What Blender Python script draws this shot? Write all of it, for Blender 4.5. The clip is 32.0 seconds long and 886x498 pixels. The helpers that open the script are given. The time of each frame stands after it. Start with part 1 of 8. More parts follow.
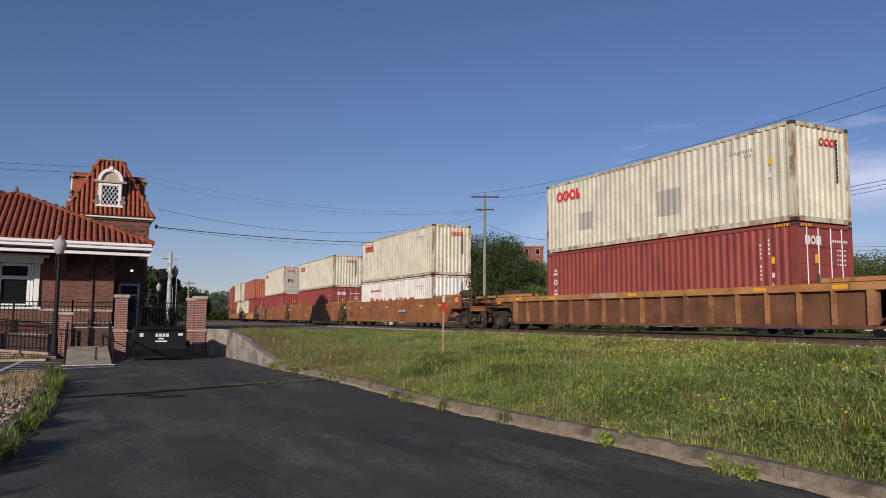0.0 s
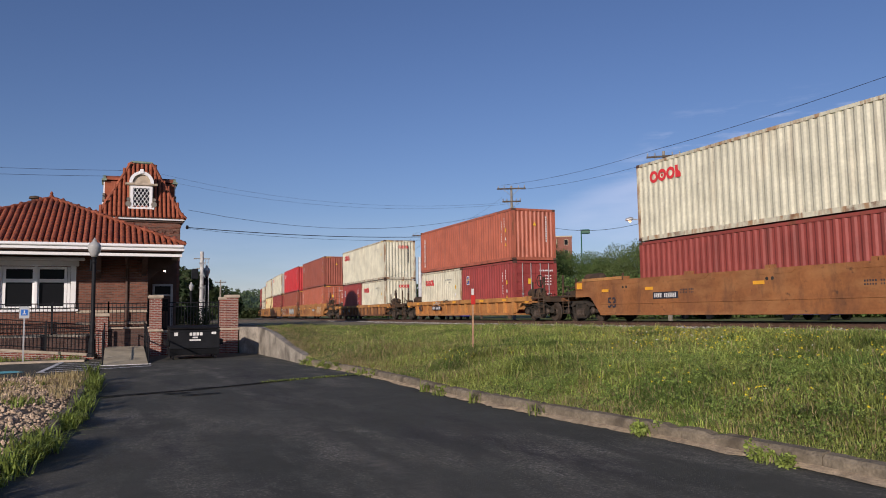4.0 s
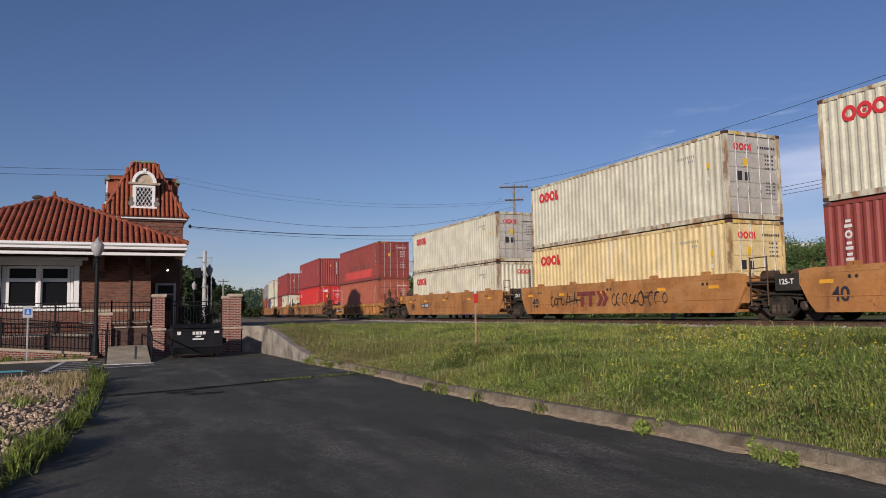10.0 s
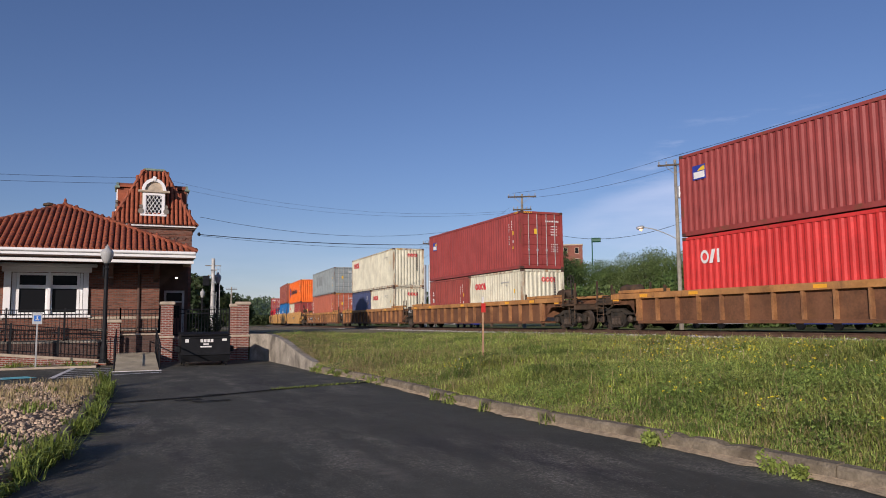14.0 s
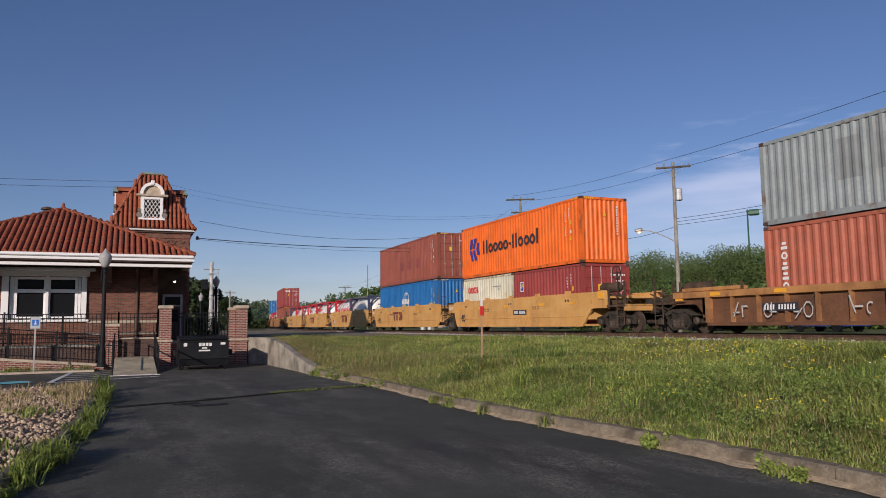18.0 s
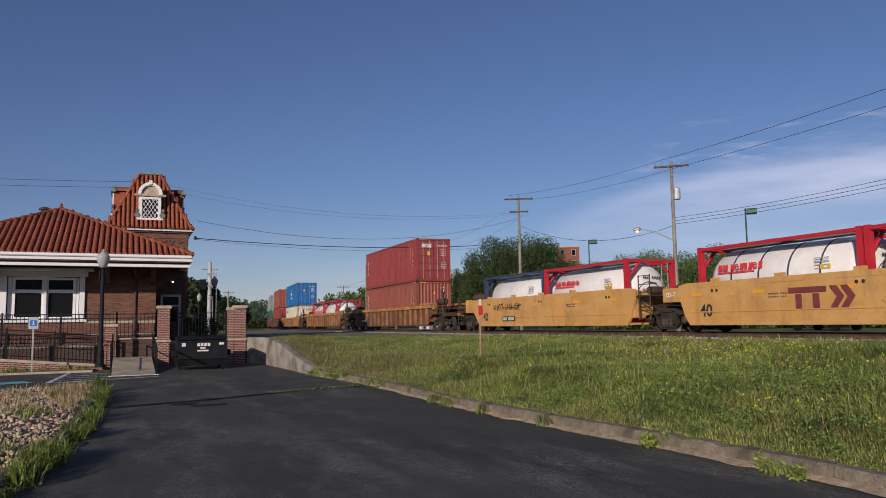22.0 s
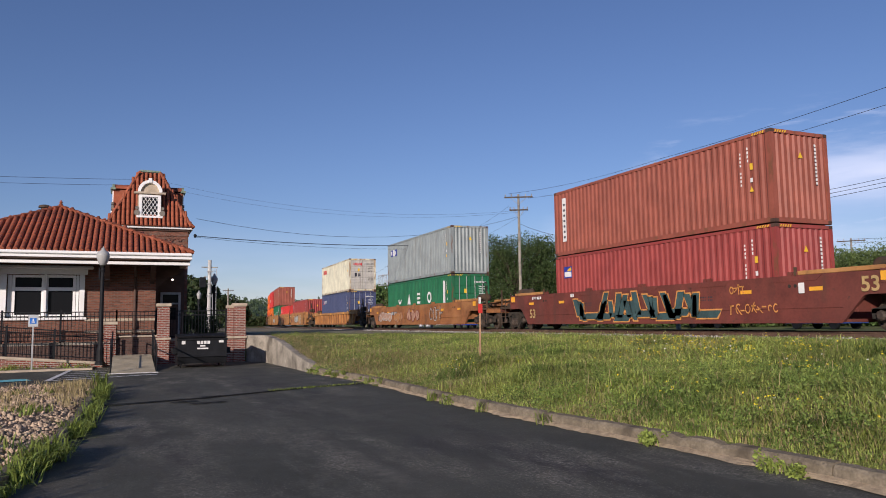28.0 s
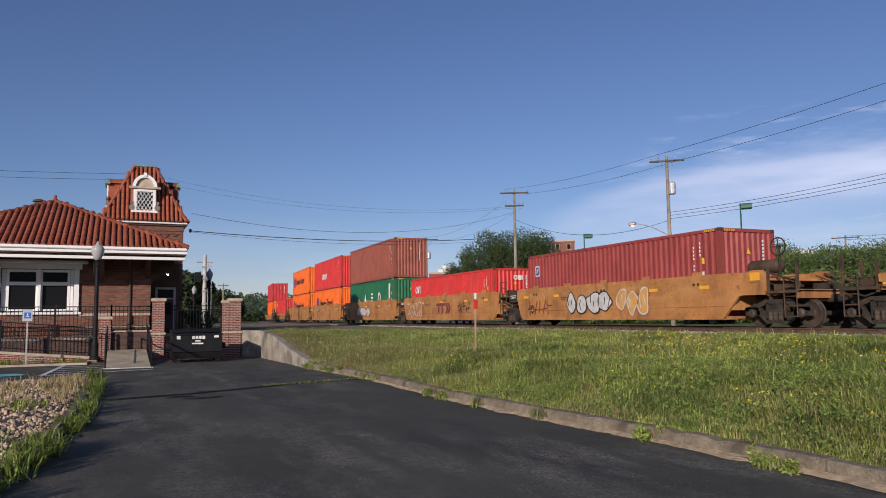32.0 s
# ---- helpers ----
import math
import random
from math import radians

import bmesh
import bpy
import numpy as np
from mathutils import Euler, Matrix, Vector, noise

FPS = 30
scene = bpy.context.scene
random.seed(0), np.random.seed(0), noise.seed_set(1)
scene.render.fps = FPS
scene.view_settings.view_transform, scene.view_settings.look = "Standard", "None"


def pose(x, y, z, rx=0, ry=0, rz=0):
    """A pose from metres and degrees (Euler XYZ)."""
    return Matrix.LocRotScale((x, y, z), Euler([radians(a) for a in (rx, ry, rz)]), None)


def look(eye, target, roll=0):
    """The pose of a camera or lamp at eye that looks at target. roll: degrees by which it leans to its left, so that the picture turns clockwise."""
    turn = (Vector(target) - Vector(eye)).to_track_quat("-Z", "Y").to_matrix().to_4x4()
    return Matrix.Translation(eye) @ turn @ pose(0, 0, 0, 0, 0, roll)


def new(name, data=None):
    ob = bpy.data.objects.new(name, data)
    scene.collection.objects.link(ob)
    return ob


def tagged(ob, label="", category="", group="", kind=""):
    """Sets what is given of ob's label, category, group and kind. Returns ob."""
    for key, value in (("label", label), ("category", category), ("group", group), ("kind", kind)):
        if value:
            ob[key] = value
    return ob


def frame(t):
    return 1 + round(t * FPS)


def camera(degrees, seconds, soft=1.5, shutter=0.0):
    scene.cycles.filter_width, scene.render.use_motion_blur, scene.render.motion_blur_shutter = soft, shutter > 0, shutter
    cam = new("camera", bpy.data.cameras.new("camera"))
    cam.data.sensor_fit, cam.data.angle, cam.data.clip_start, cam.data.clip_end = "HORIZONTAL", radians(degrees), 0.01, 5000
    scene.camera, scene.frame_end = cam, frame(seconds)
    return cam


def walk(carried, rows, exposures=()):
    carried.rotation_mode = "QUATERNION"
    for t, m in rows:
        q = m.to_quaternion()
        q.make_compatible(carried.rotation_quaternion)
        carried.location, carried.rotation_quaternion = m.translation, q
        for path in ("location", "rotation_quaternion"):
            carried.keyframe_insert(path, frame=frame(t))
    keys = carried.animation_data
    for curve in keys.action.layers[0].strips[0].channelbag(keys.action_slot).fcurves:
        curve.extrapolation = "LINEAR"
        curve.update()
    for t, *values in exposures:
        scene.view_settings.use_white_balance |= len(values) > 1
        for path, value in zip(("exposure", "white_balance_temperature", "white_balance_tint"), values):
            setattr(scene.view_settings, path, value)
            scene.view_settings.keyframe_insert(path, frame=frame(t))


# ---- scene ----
FOV = 62.58
EYE = (0.0, 0.0, 1.5)
RAIL = 1.05          # height of the rail heads
TRACK_X = 19.14      # centre line of the straight
BEND_Y, BEND_R = 30.8, 776.5
SPEED, GAIN = 16.633, 0.001

cam = camera(FOV, 32.0, soft=0.95)


def aim(yaw, pitch, roll):
    a, b = radians(yaw), radians(pitch)
    way = Vector((math.sin(a) * math.cos(b), math.cos(a) * math.cos(b), math.sin(b)))
    return look(EYE, Vector(EYE) + way * 10, roll)


walk(cam, [(t, aim(a, b, c)) for t, a, b, c in (
    (0, 26.47, 5.5, 0.43), (0.5, 26.29, 5.5, 0.22), (1, 26.21, 5.38, -0.43), (1.5, 25.79, 5.26, -0.74),
    (2, 24.94, 4.73, -0.83), (2.5, 24.19, 4.83, -1.01), (3, 24.15, 4.83, -1.14), (3.5, 24.19, 4.99, -0.93),
    (5.5, 24.35, 4.51, -0.69), (6, 24.26, 4.28, -0.57), (6.5, 24.13, 4.24, -0.64), (7, 24.11, 4.21, -0.78),
    (7.5, 24.12, 4.15, -0.87), (8, 24.17, 4.14, -0.67), (8.5, 24.18, 4.67, -0.64), (9, 24.16, 4.72, -0.74),
    (9.5, 24.15, 4.75, -0.95), (10, 24.08, 4.88, -0.94), (10.5, 24.03, 4.88, -1.03), (11, 23.99, 4.82, -0.78),
    (11.5, 23.9, 5.13, -0.53), (12, 23.85, 5.26, -0.74), (12.5, 23.74, 5.34, -0.76), (13, 23.58, 5.55, -0.57),
    (13.5, 23.52, 5.54, -0.53), (14, 23.47, 5.61, -0.56), (14.5, 23.41, 5.81, -0.6), (16.5, 23.48, 5.81, -0.75),
    (17, 23.54, 5.83, -0.85), (17.5, 23.58, 5.83, -0.94), (18, 23.59, 5.85, -0.73), (18.5, 23.59, 5.91, -0.52),
    (19, 23.6, 5.93, -0.66), (19.5, 23.65, 5.94, -0.63), (20, 23.66, 5.92, -0.54), (20.5, 23.7, 5.91, -0.57),
    (21, 23.7, 5.86, -0.69), (21.5, 23.72, 5.85, -0.82), (22, 23.72, 5.81, -0.86), (22.5, 23.75, 5.78, -0.96),
    (23, 23.77, 5.81, -1.09), (23.5, 23.79, 5.89, -0.97), (24, 23.84, 5.97, -0.9), (24.5, 23.86, 6.03, -0.74),
    (25, 23.9, 6.02, -0.82), (25.5, 23.91, 5.85, -0.82), (27.5, 23.7, 5.47, -0.79), (28, 23.73, 5.66, -0.8),
    (28.5, 23.76, 5.74, -0.82), (29, 23.83, 5.62, -0.82), (29.5, 23.89, 5.68, -0.83), (30, 23.97, 5.5, -0.93),
    (30.5, 24.02, 5.43, -0.91), (31, 24.04, 5.36, -0.89), (31.5, 24.08, 5.33, -0.59), (32, 24.07, 5.31, -0.67)
)], exposures=[(t, e, 6040, 28) for t, e in (
    (0, -0.14), (1, -0.19), (2, -0.12), (3, -0.06), (6, 0.0), (7, 0.1), (8, 0.05), (9, -0.08), (10, -0.18), (11, -0.14), (12, -0.02), (13, 0.05), (14, 0.02),
    (17, -0.10), (18, -0.12), (19, -0.15), (20, -0.24), (21, -0.33), (22, -0.27), (23, -0.13), (24, 0.0), (25, -0.19), (28, 0.14), (29, 0.0), (30, -0.04), (32, 0.0))])

# ---- light ----
SUN_FROM, SUN_UP = 226.0, 16.0    # degrees clockwise from +y, and above the horizon


def sky():
    world = bpy.data.worlds.new("sky")
    scene.world = world
    world.use_nodes = True
    n, l = world.node_tree.nodes, world.node_tree.links
    n.clear()
    tex = n.new("ShaderNodeTexSky")
    tex.sky_type, tex.sun_disc = "NISHITA", False
    tex.sun_elevation, tex.sun_rotation = radians(SUN_UP), radians(SUN_FROM)
    tex.air_density, tex.dust_density, tex.ozone_density = 1.0, 0.1, 3.2
    # thin white cloud low in the sky
    co = n.new("ShaderNodeTexCoord")
    sep = n.new("ShaderNodeSeparateXYZ")
    l.new(co.outputs["Generated"], sep.inputs[0])
    mp = n.new("ShaderNodeMapping")
    mp.inputs["Scale"].default_value = (2.0, 2.0, 11.0)
    l.new(co.outputs["Generated"], mp.inputs["Vector"])
    no = n.new("ShaderNodeTexNoise")
    no.inputs["Scale"].default_value, no.inputs["Detail"].default_value = 1.3, 7
    no.inputs["Roughness"].default_value = 0.55
    l.new(mp.outputs[0], no.inputs["Vector"])

    def ramp(src, a, b, lo=0.0, hi=1.0):
        r = n.new("ShaderNodeMapRange")
        r.interpolation_type = "SMOOTHSTEP"
        for k, v in zip(("From Min", "From Max", "To Min", "To Max"), (a, b, lo, hi)):
            r.inputs[k].default_value = v
        l.new(src, r.inputs["Value"])
        return r.outputs[0]

    def mul(a, b):
        m = n.new("ShaderNodeMath")
        m.operation = "MULTIPLY"
        for i, v in enumerate((a, b)):
            if hasattr(v, "links"):
                l.new(v, m.inputs[i])
            else:
                m.inputs[i].default_value = v
        return m.outputs[0]
    # a flat bank of cloud over the wood: its upper edge climbs, then levels out; the noise frays both edges
    def edge(points):
        c = n.new("ShaderNodeFloatCurve")
        curve = c.mapping.curves[0]
        curve.points[0].location, curve.points[1].location = points[0], points[-1]
        for p in points[1:-1]:
            curve.points.new(*p)
        c.mapping.update()
        l.new(sep.outputs["X"], c.inputs["Value"])
        return c.outputs[0]

    def calc(op, a, b):
        m = n.new("ShaderNodeMath")
        m.operation = op
        for i, v in enumerate((a, b)):
            if hasattr(v, "links"):
                l.new(v, m.inputs[i])
            else:
                m.inputs[i].default_value = v
        return m.outputs[0]
    ragged = calc("MULTIPLY", calc("SUBTRACT", no.outputs["Fac"], 0.5), 0.17)
    z = calc("ADD", sep.outputs["Z"], ragged)
    under = calc("SUBTRACT", edge([(0.0, 0.02), (0.46, 0.085), (0.56, 0.155), (0.655, 0.20), (0.74, 0.212), (1.0, 0.24)]), z)
    over_ = calc("SUBTRACT", z, edge([(0.0, 0.02), (0.50, 0.07), (0.66, 0.085), (0.80, 0.10), (1.0, 0.10)]))
    cloud = mul(mul(mul(mul(ramp(under, 0.0, 0.05), ramp(sep.outputs["X"], 0.46, 0.76, 0.35, 1.0)), ramp(over_, -0.03, 0.07, 0.22, 1.0)), ramp(no.outputs["Fac"], 0.30, 0.62, 0.45, 0.92)), ramp(sep.outputs["Y"], 0.0, 0.3))
    # a few torn wisps above the bank
    fine = n.new("ShaderNodeTexNoise")
    fine.inputs["Scale"].default_value, fine.inputs["Detail"].default_value, fine.inputs["Roughness"].default_value = 5.5, 6, 0.6
    l.new(mp.outputs[0], fine.inputs["Vector"])
    wisp = mul(mul(ramp(fine.outputs["Fac"], 0.50, 0.70, 0.0, 0.30), ramp(under, -0.045, 0.0)), ramp(sep.outputs["X"], 0.54, 0.66))
    cloud = calc("MAXIMUM", cloud, wisp)
    thin = mul(ramp(no.outputs["Fac"], 0.32, 0.66, 0.06, 0.32), ramp(sep.outputs["Z"], 0.15, 0.02))
    add = n.new("ShaderNodeMath")
    add.operation, add.use_clamp = "MAXIMUM", True
    l.new(cloud, add.inputs[0])
    l.new(thin, add.inputs[1])
    deep = n.new("ShaderNodeMix")
    deep.data_type, deep.blend_type = "RGBA", "MULTIPLY"
    deep.inputs["Factor"].default_value, deep.inputs["B"].default_value = 1.0, (0.95, 0.98, 1.04, 1)
    l.new(tex.outputs[0], deep.inputs["A"])
    mix = n.new("ShaderNodeMix")
    mix.data_type = "RGBA"
    mix.inputs["B"].default_value = (9.3, 10.4, 11.3, 1)
    l.new(add.outputs[0], mix.inputs["Factor"])
    l.new(deep.outputs["Result"], mix.inputs["A"])
    bg = n.new("ShaderNodeBackground")
    bg.inputs["Strength"].default_value = 0.075
    l.new(mix.outputs["Result"], bg.inputs["Color"])
    out = n.new("ShaderNodeOutputWorld")
    l.new(bg.outputs[0], out.inputs["Surface"])


sky()
sun = new("sun", bpy.data.lights.new("sun", "SUN"))
sun.data.energy, sun.data.angle, sun.data.color = 3.9, radians(0.6), (1.0, 0.91, 0.69)
_a, _e = radians(SUN_FROM), radians(SUN_UP)
SUN_DIR = Vector((math.sin(_a) * math.cos(_e), math.cos(_a) * math.cos(_e), math.sin(_e)))
sun.matrix_world = look(SUN_DIR * 60, (0, 0, 0))
scene.view_settings.exposure = 0.0


# ---- materials ----
def mat(name, col, rough=0.6, metal=0.0, var=0.25, scale=3.0, col2=None, amt=0.0, scale2=0.7, bump=0.0, bscale=40.0,
        spec=0.4, island=0.0, obj=0.0, streak=False, edge=(0.45, 0.7)):
    """Paint or mineral: a base colour with fine variation, a second colour in patches (stains, rust, wear), and relief."""
    m = bpy.data.materials.new(name)
    m.use_nodes = True
    n, l = m.node_tree.nodes, m.node_tree.links
    b = n["Principled BSDF"]
    b.inputs["Roughness"].default_value, b.inputs["Metallic"].default_value = rough, metal
    b.inputs["Specular IOR Level"].default_value = spec
    co = n.new("ShaderNodeTexCoord")
    vec = co.outputs["Object"]

    def noise_at(sc, detail=4, stretch=None):
        t = n.new("ShaderNodeTexNoise")
        t.inputs["Scale"].default_value, t.inputs["Detail"].default_value = sc, detail
        v = vec
        if stretch:
            mp = n.new("ShaderNodeMapping")
            mp.inputs["Scale"].default_value = stretch
            l.new(vec, mp.inputs["Vector"])
            v = mp.outputs[0]
        l.new(v, t.inputs["Vector"])
        return t.outputs["Fac"]

    def rng(src, a, b_, lo, hi):
        r = n.new("ShaderNodeMapRange")
        for k, v in zip(("From Min", "From Max", "To Min", "To Max"), (a, b_, lo, hi)):
            r.inputs[k].default_value = v
        l.new(src, r.inputs["Value"])
        return r.outputs[0]

    def scaled(color_out, fac):
        x = n.new("ShaderNodeVectorMath")
        x.operation = "SCALE"
        l.new(color_out, x.inputs[0])
        l.new(fac, x.inputs["Scale"])
        return x.outputs[0]
    rgb = n.new("ShaderNodeRGB")
    rgb.outputs[0].default_value = (*col, 1)
    c = rgb.outputs[0]
    if var:
        c = scaled(c, rng(noise_at(scale, 6), 0.3, 0.7, 1 - var, 1 + var))
        c = scaled(c, rng(noise_at(scale * 9, 3), 0.3, 0.7, 1 - var * 0.5, 1 + var * 0.5))
    if island:
        g = n.new("ShaderNodeNewGeometry")
        c = scaled(c, rng(g.outputs["Random Per Island"], 0, 1, 1 - island, 1 + island))
    if obj:
        g = n.new("ShaderNodeObjectInfo")
        c = scaled(c, rng(g.outputs["Random"], 0, 1, 1 - obj, 1 + obj))
    if col2 and amt:
        mix = n.new("ShaderNodeMix")
        mix.data_type = "RGBA"
        f = noise_at(scale2, 8, (1, 1, 0.12) if streak else None)
        l.new(rng(f, edge[0], edge[1], 0, amt), mix.inputs["Factor"])
        l.new(c, mix.inputs["A"])
        mix.inputs["B"].default_value = (*col2, 1)
        c = mix.outputs["Result"]
    l.new(c, b.inputs["Base Color"])
    if bump:
        bp = n.new("ShaderNodeBump")
        bp.inputs["Strength"].default_value, bp.inputs["Distance"].default_value = bump, 0.02
        l.new(noise_at(bscale, 5), bp.inputs["Height"])
        l.new(bp.outputs[0], b.inputs["Normal"])
    return m


RUST = (0.13, 0.055, 0.025)


def weather(m, colour, scale, lo, hi, amt, stretch=(1, 1, 1)):
    """Another layer of wear over a material: blotches or runs where a noise is high."""
    n, l = m.node_tree.nodes, m.node_tree.links
    p = n["Principled BSDF"]
    c = p.inputs["Base Color"].links[0].from_socket
    co = [x for x in n if x.type == "TEX_COORD"][0].outputs["Object"]
    mp, t, r, x = n.new("ShaderNodeMapping"), n.new("ShaderNodeTexNoise"), n.new("ShaderNodeMapRange"), n.new("ShaderNodeMix")
    mp.inputs["Scale"].default_value, mp.inputs["Location"].default_value = stretch, (3.1, 7.7, 1.3)
    t.inputs["Scale"].default_value, t.inputs["Detail"].default_value, t.inputs["Roughness"].default_value = scale, 7, 0.62
    for k, v in zip(("From Min", "From Max", "To Min", "To Max"), (lo, hi, 0, amt)):
        r.inputs[k].default_value = v
    x.data_type = "RGBA"
    x.inputs["B"].default_value = (*colour, 1)
    l.new(co, mp.inputs["Vector"])
    l.new(mp.outputs[0], t.inputs["Vector"])
    l.new(t.outputs["Fac"], r.inputs["Value"])
    l.new(r.outputs[0], x.inputs["Factor"])
    l.new(c, x.inputs["A"])
    l.new(x.outputs["Result"], p.inputs["Base Color"])
    return m



def asphalt():
    """Tarred asphalt: broad dull patches, worn pale streaks, and grit that shows where the tar has gone."""
    m = mat("asphalt", (0.077, 0.077, 0.061), 0.88, spec=0.25, var=0.16, scale=0.5, col2=(0.100, 0.092, 0.075), amt=0.5, scale2=0.9, bump=0.45, bscale=110, edge=(0.48, 0.70))
    n, l = m.node_tree.nodes, m.node_tree.links
    p = n["Principled BSDF"]
    c = p.inputs["Base Color"].links[0].from_socket
    co = [x for x in n if x.type == "TEX_COORD"][0].outputs["Object"]

    def field(scale, detail, lo, hi, stretch=(1, 1, 1), turn=0.0):
        mp, t, r = n.new("ShaderNodeMapping"), n.new("ShaderNodeTexNoise"), n.new("ShaderNodeMapRange")
        mp.inputs["Scale"].default_value, mp.inputs["Rotation"].default_value = stretch, (0, 0, turn)
        t.inputs["Scale"].default_value, t.inputs["Detail"].default_value, t.inputs["Roughness"].default_value = scale, detail, 0.65
        r.inputs["From Min"].default_value, r.inputs["From Max"].default_value = lo, hi
        l.new(co, mp.inputs["Vector"])
        l.new(mp.outputs[0], t.inputs["Vector"])
        l.new(t.outputs["Fac"], r.inputs["Value"])
        return r.outputs[0]

    def both(a, b, op):
        x = n.new("ShaderNodeMath")
        x.operation = op
        l.new(a, x.inputs[0])
        l.new(b, x.inputs[1])
        return x.outputs[0]

    def over(c, fac, colour):
        x = n.new("ShaderNodeMix")
        x.data_type = "RGBA"
        x.inputs["B"].default_value = (*colour, 1)
        l.new(fac, x.inputs["Factor"])
        l.new(c, x.inputs["A"])
        return x.outputs["Result"]
    worn = both(field(1.1, 7, 0.46, 0.66, (1.3, 0.42, 1), -0.12), field(0.22, 3, 0.40, 0.58, (1, 0.6, 1)), "MULTIPLY")
    grit = both(field(30, 3, 0.52, 0.62), worn, "MULTIPLY")
    c = over(c, field(0.45, 5, 0.52, 0.72, (1.3, 0.35, 1), 0.15), (0.042, 0.040, 0.040))
    c = over(c, both(worn, field(9, 5, 0.36, 0.60), "MULTIPLY"), (0.185, 0.172, 0.138))
    c = over(c, grit, (0.36, 0.325, 0.265))
    c = over(c, both(field(38, 2, 0.60, 0.68), field(0.8, 5, 0.40, 0.70), "MULTIPLY"), (0.26, 0.235, 0.19))
    # a pale worn line runs down the middle of the drive, wavering a little
    sep, wav, mid, band = (n.new("ShaderNode" + k) for k in ("SeparateXYZ", "TexNoise", "Math", "MapRange"))
    l.new(co, sep.inputs[0])
    wav.inputs["Scale"].default_value = 0.5
    l.new(co, wav.inputs["Vector"])
    mid.operation, mid.inputs[1].default_value, mid.inputs[2].default_value = "MULTIPLY_ADD", 0.5, 2.14
    l.new(wav.outputs["Fac"], mid.inputs[0])
    away = both(both(sep.outputs["X"], mid.outputs[0], "SUBTRACT"), both(sep.outputs["X"], mid.outputs[0], "SUBTRACT"), "MULTIPLY")
    band.inputs["From Min"].default_value, band.inputs["From Max"].default_value = 0.035, 0.0
    l.new(away, band.inputs["Value"])
    c = over(c, both(both(band.outputs[0], field(3.0, 6, 0.42, 0.66), "MULTIPLY"), field(0.3, 2, 0.38, 0.55), "MULTIPLY"), (0.20, 0.18, 0.15))
    l.new(c, p.inputs["Base Color"])
    return m


M_ASPHALT = asphalt()
M_CONCRETE = mat("concrete", (0.34, 0.305, 0.245), 0.9, spec=0.15, var=0.3, scale=1.5, col2=(0.085, 0.075, 0.06), amt=0.8, scale2=1.6, bump=0.6)
M_KERB = mat("kerb concrete", (0.235, 0.195, 0.135), 0.95, var=0.40, scale=3.5, col2=(0.085, 0.068, 0.047), amt=0.85, scale2=2.2, bump=0.8, bscale=38)
M_SOIL = mat("meadow soil", (0.12, 0.145, 0.035), 0.95, var=0.45, scale=0.8, col2=(0.15, 0.13, 0.05), amt=0.7, scale2=0.5, bump=0.8, bscale=25)
M_BALLAST = mat("ballast", (0.27, 0.255, 0.225), 0.95, spec=0.1, var=0.5, scale=6, bump=0.5, bscale=14)
M_RAIL = mat("rail steel", (0.14, 0.085, 0.06), 0.6, 0.3, var=0.3)
M_TIE = mat("timber sleeper", (0.075, 0.06, 0.05), 0.9, var=0.35, obj=0.3)
M_STONES = mat("track stones", (0.37, 0.35, 0.32), 0.9, var=0.2, island=0.5)
M_IRON = mat("grimy black iron", (0.034, 0.030, 0.024), 0.85, 0.1, var=0.4, col2=(0.085, 0.062, 0.042), amt=0.6, scale2=1.6)
M_WHEEL = mat("wheel steel", (0.080, 0.060, 0.045), 0.65, 0.3, var=0.35)
M_WHITE = mat("white marking", (0.75, 0.74, 0.70), 0.7, var=0.12)
M_YELLOWTAG = mat("amber reflector", (0.85, 0.40, 0.03), 0.5, var=0.1)


# ---- mesh helpers ----
def obj(name, verts, faces, material, parent=None, label="", smooth=False):
    me = bpy.data.meshes.new(name)
    me.from_pydata(verts, [], faces)
    me.update()
    if smooth:
        me.shade_smooth()
    return place(name, me, material, parent, label)


def place(name, me, material, parent=None, label="", at=None):
    ob = new(name, me)
    if material and not me.materials:
        me.materials.append(material)
    if parent:
        ob.parent = parent
    if label:
        ob["label"] = label
    if at is not None:
        ob.matrix_basis = at if isinstance(at, Matrix) else Matrix.Translation(at)
    return ob


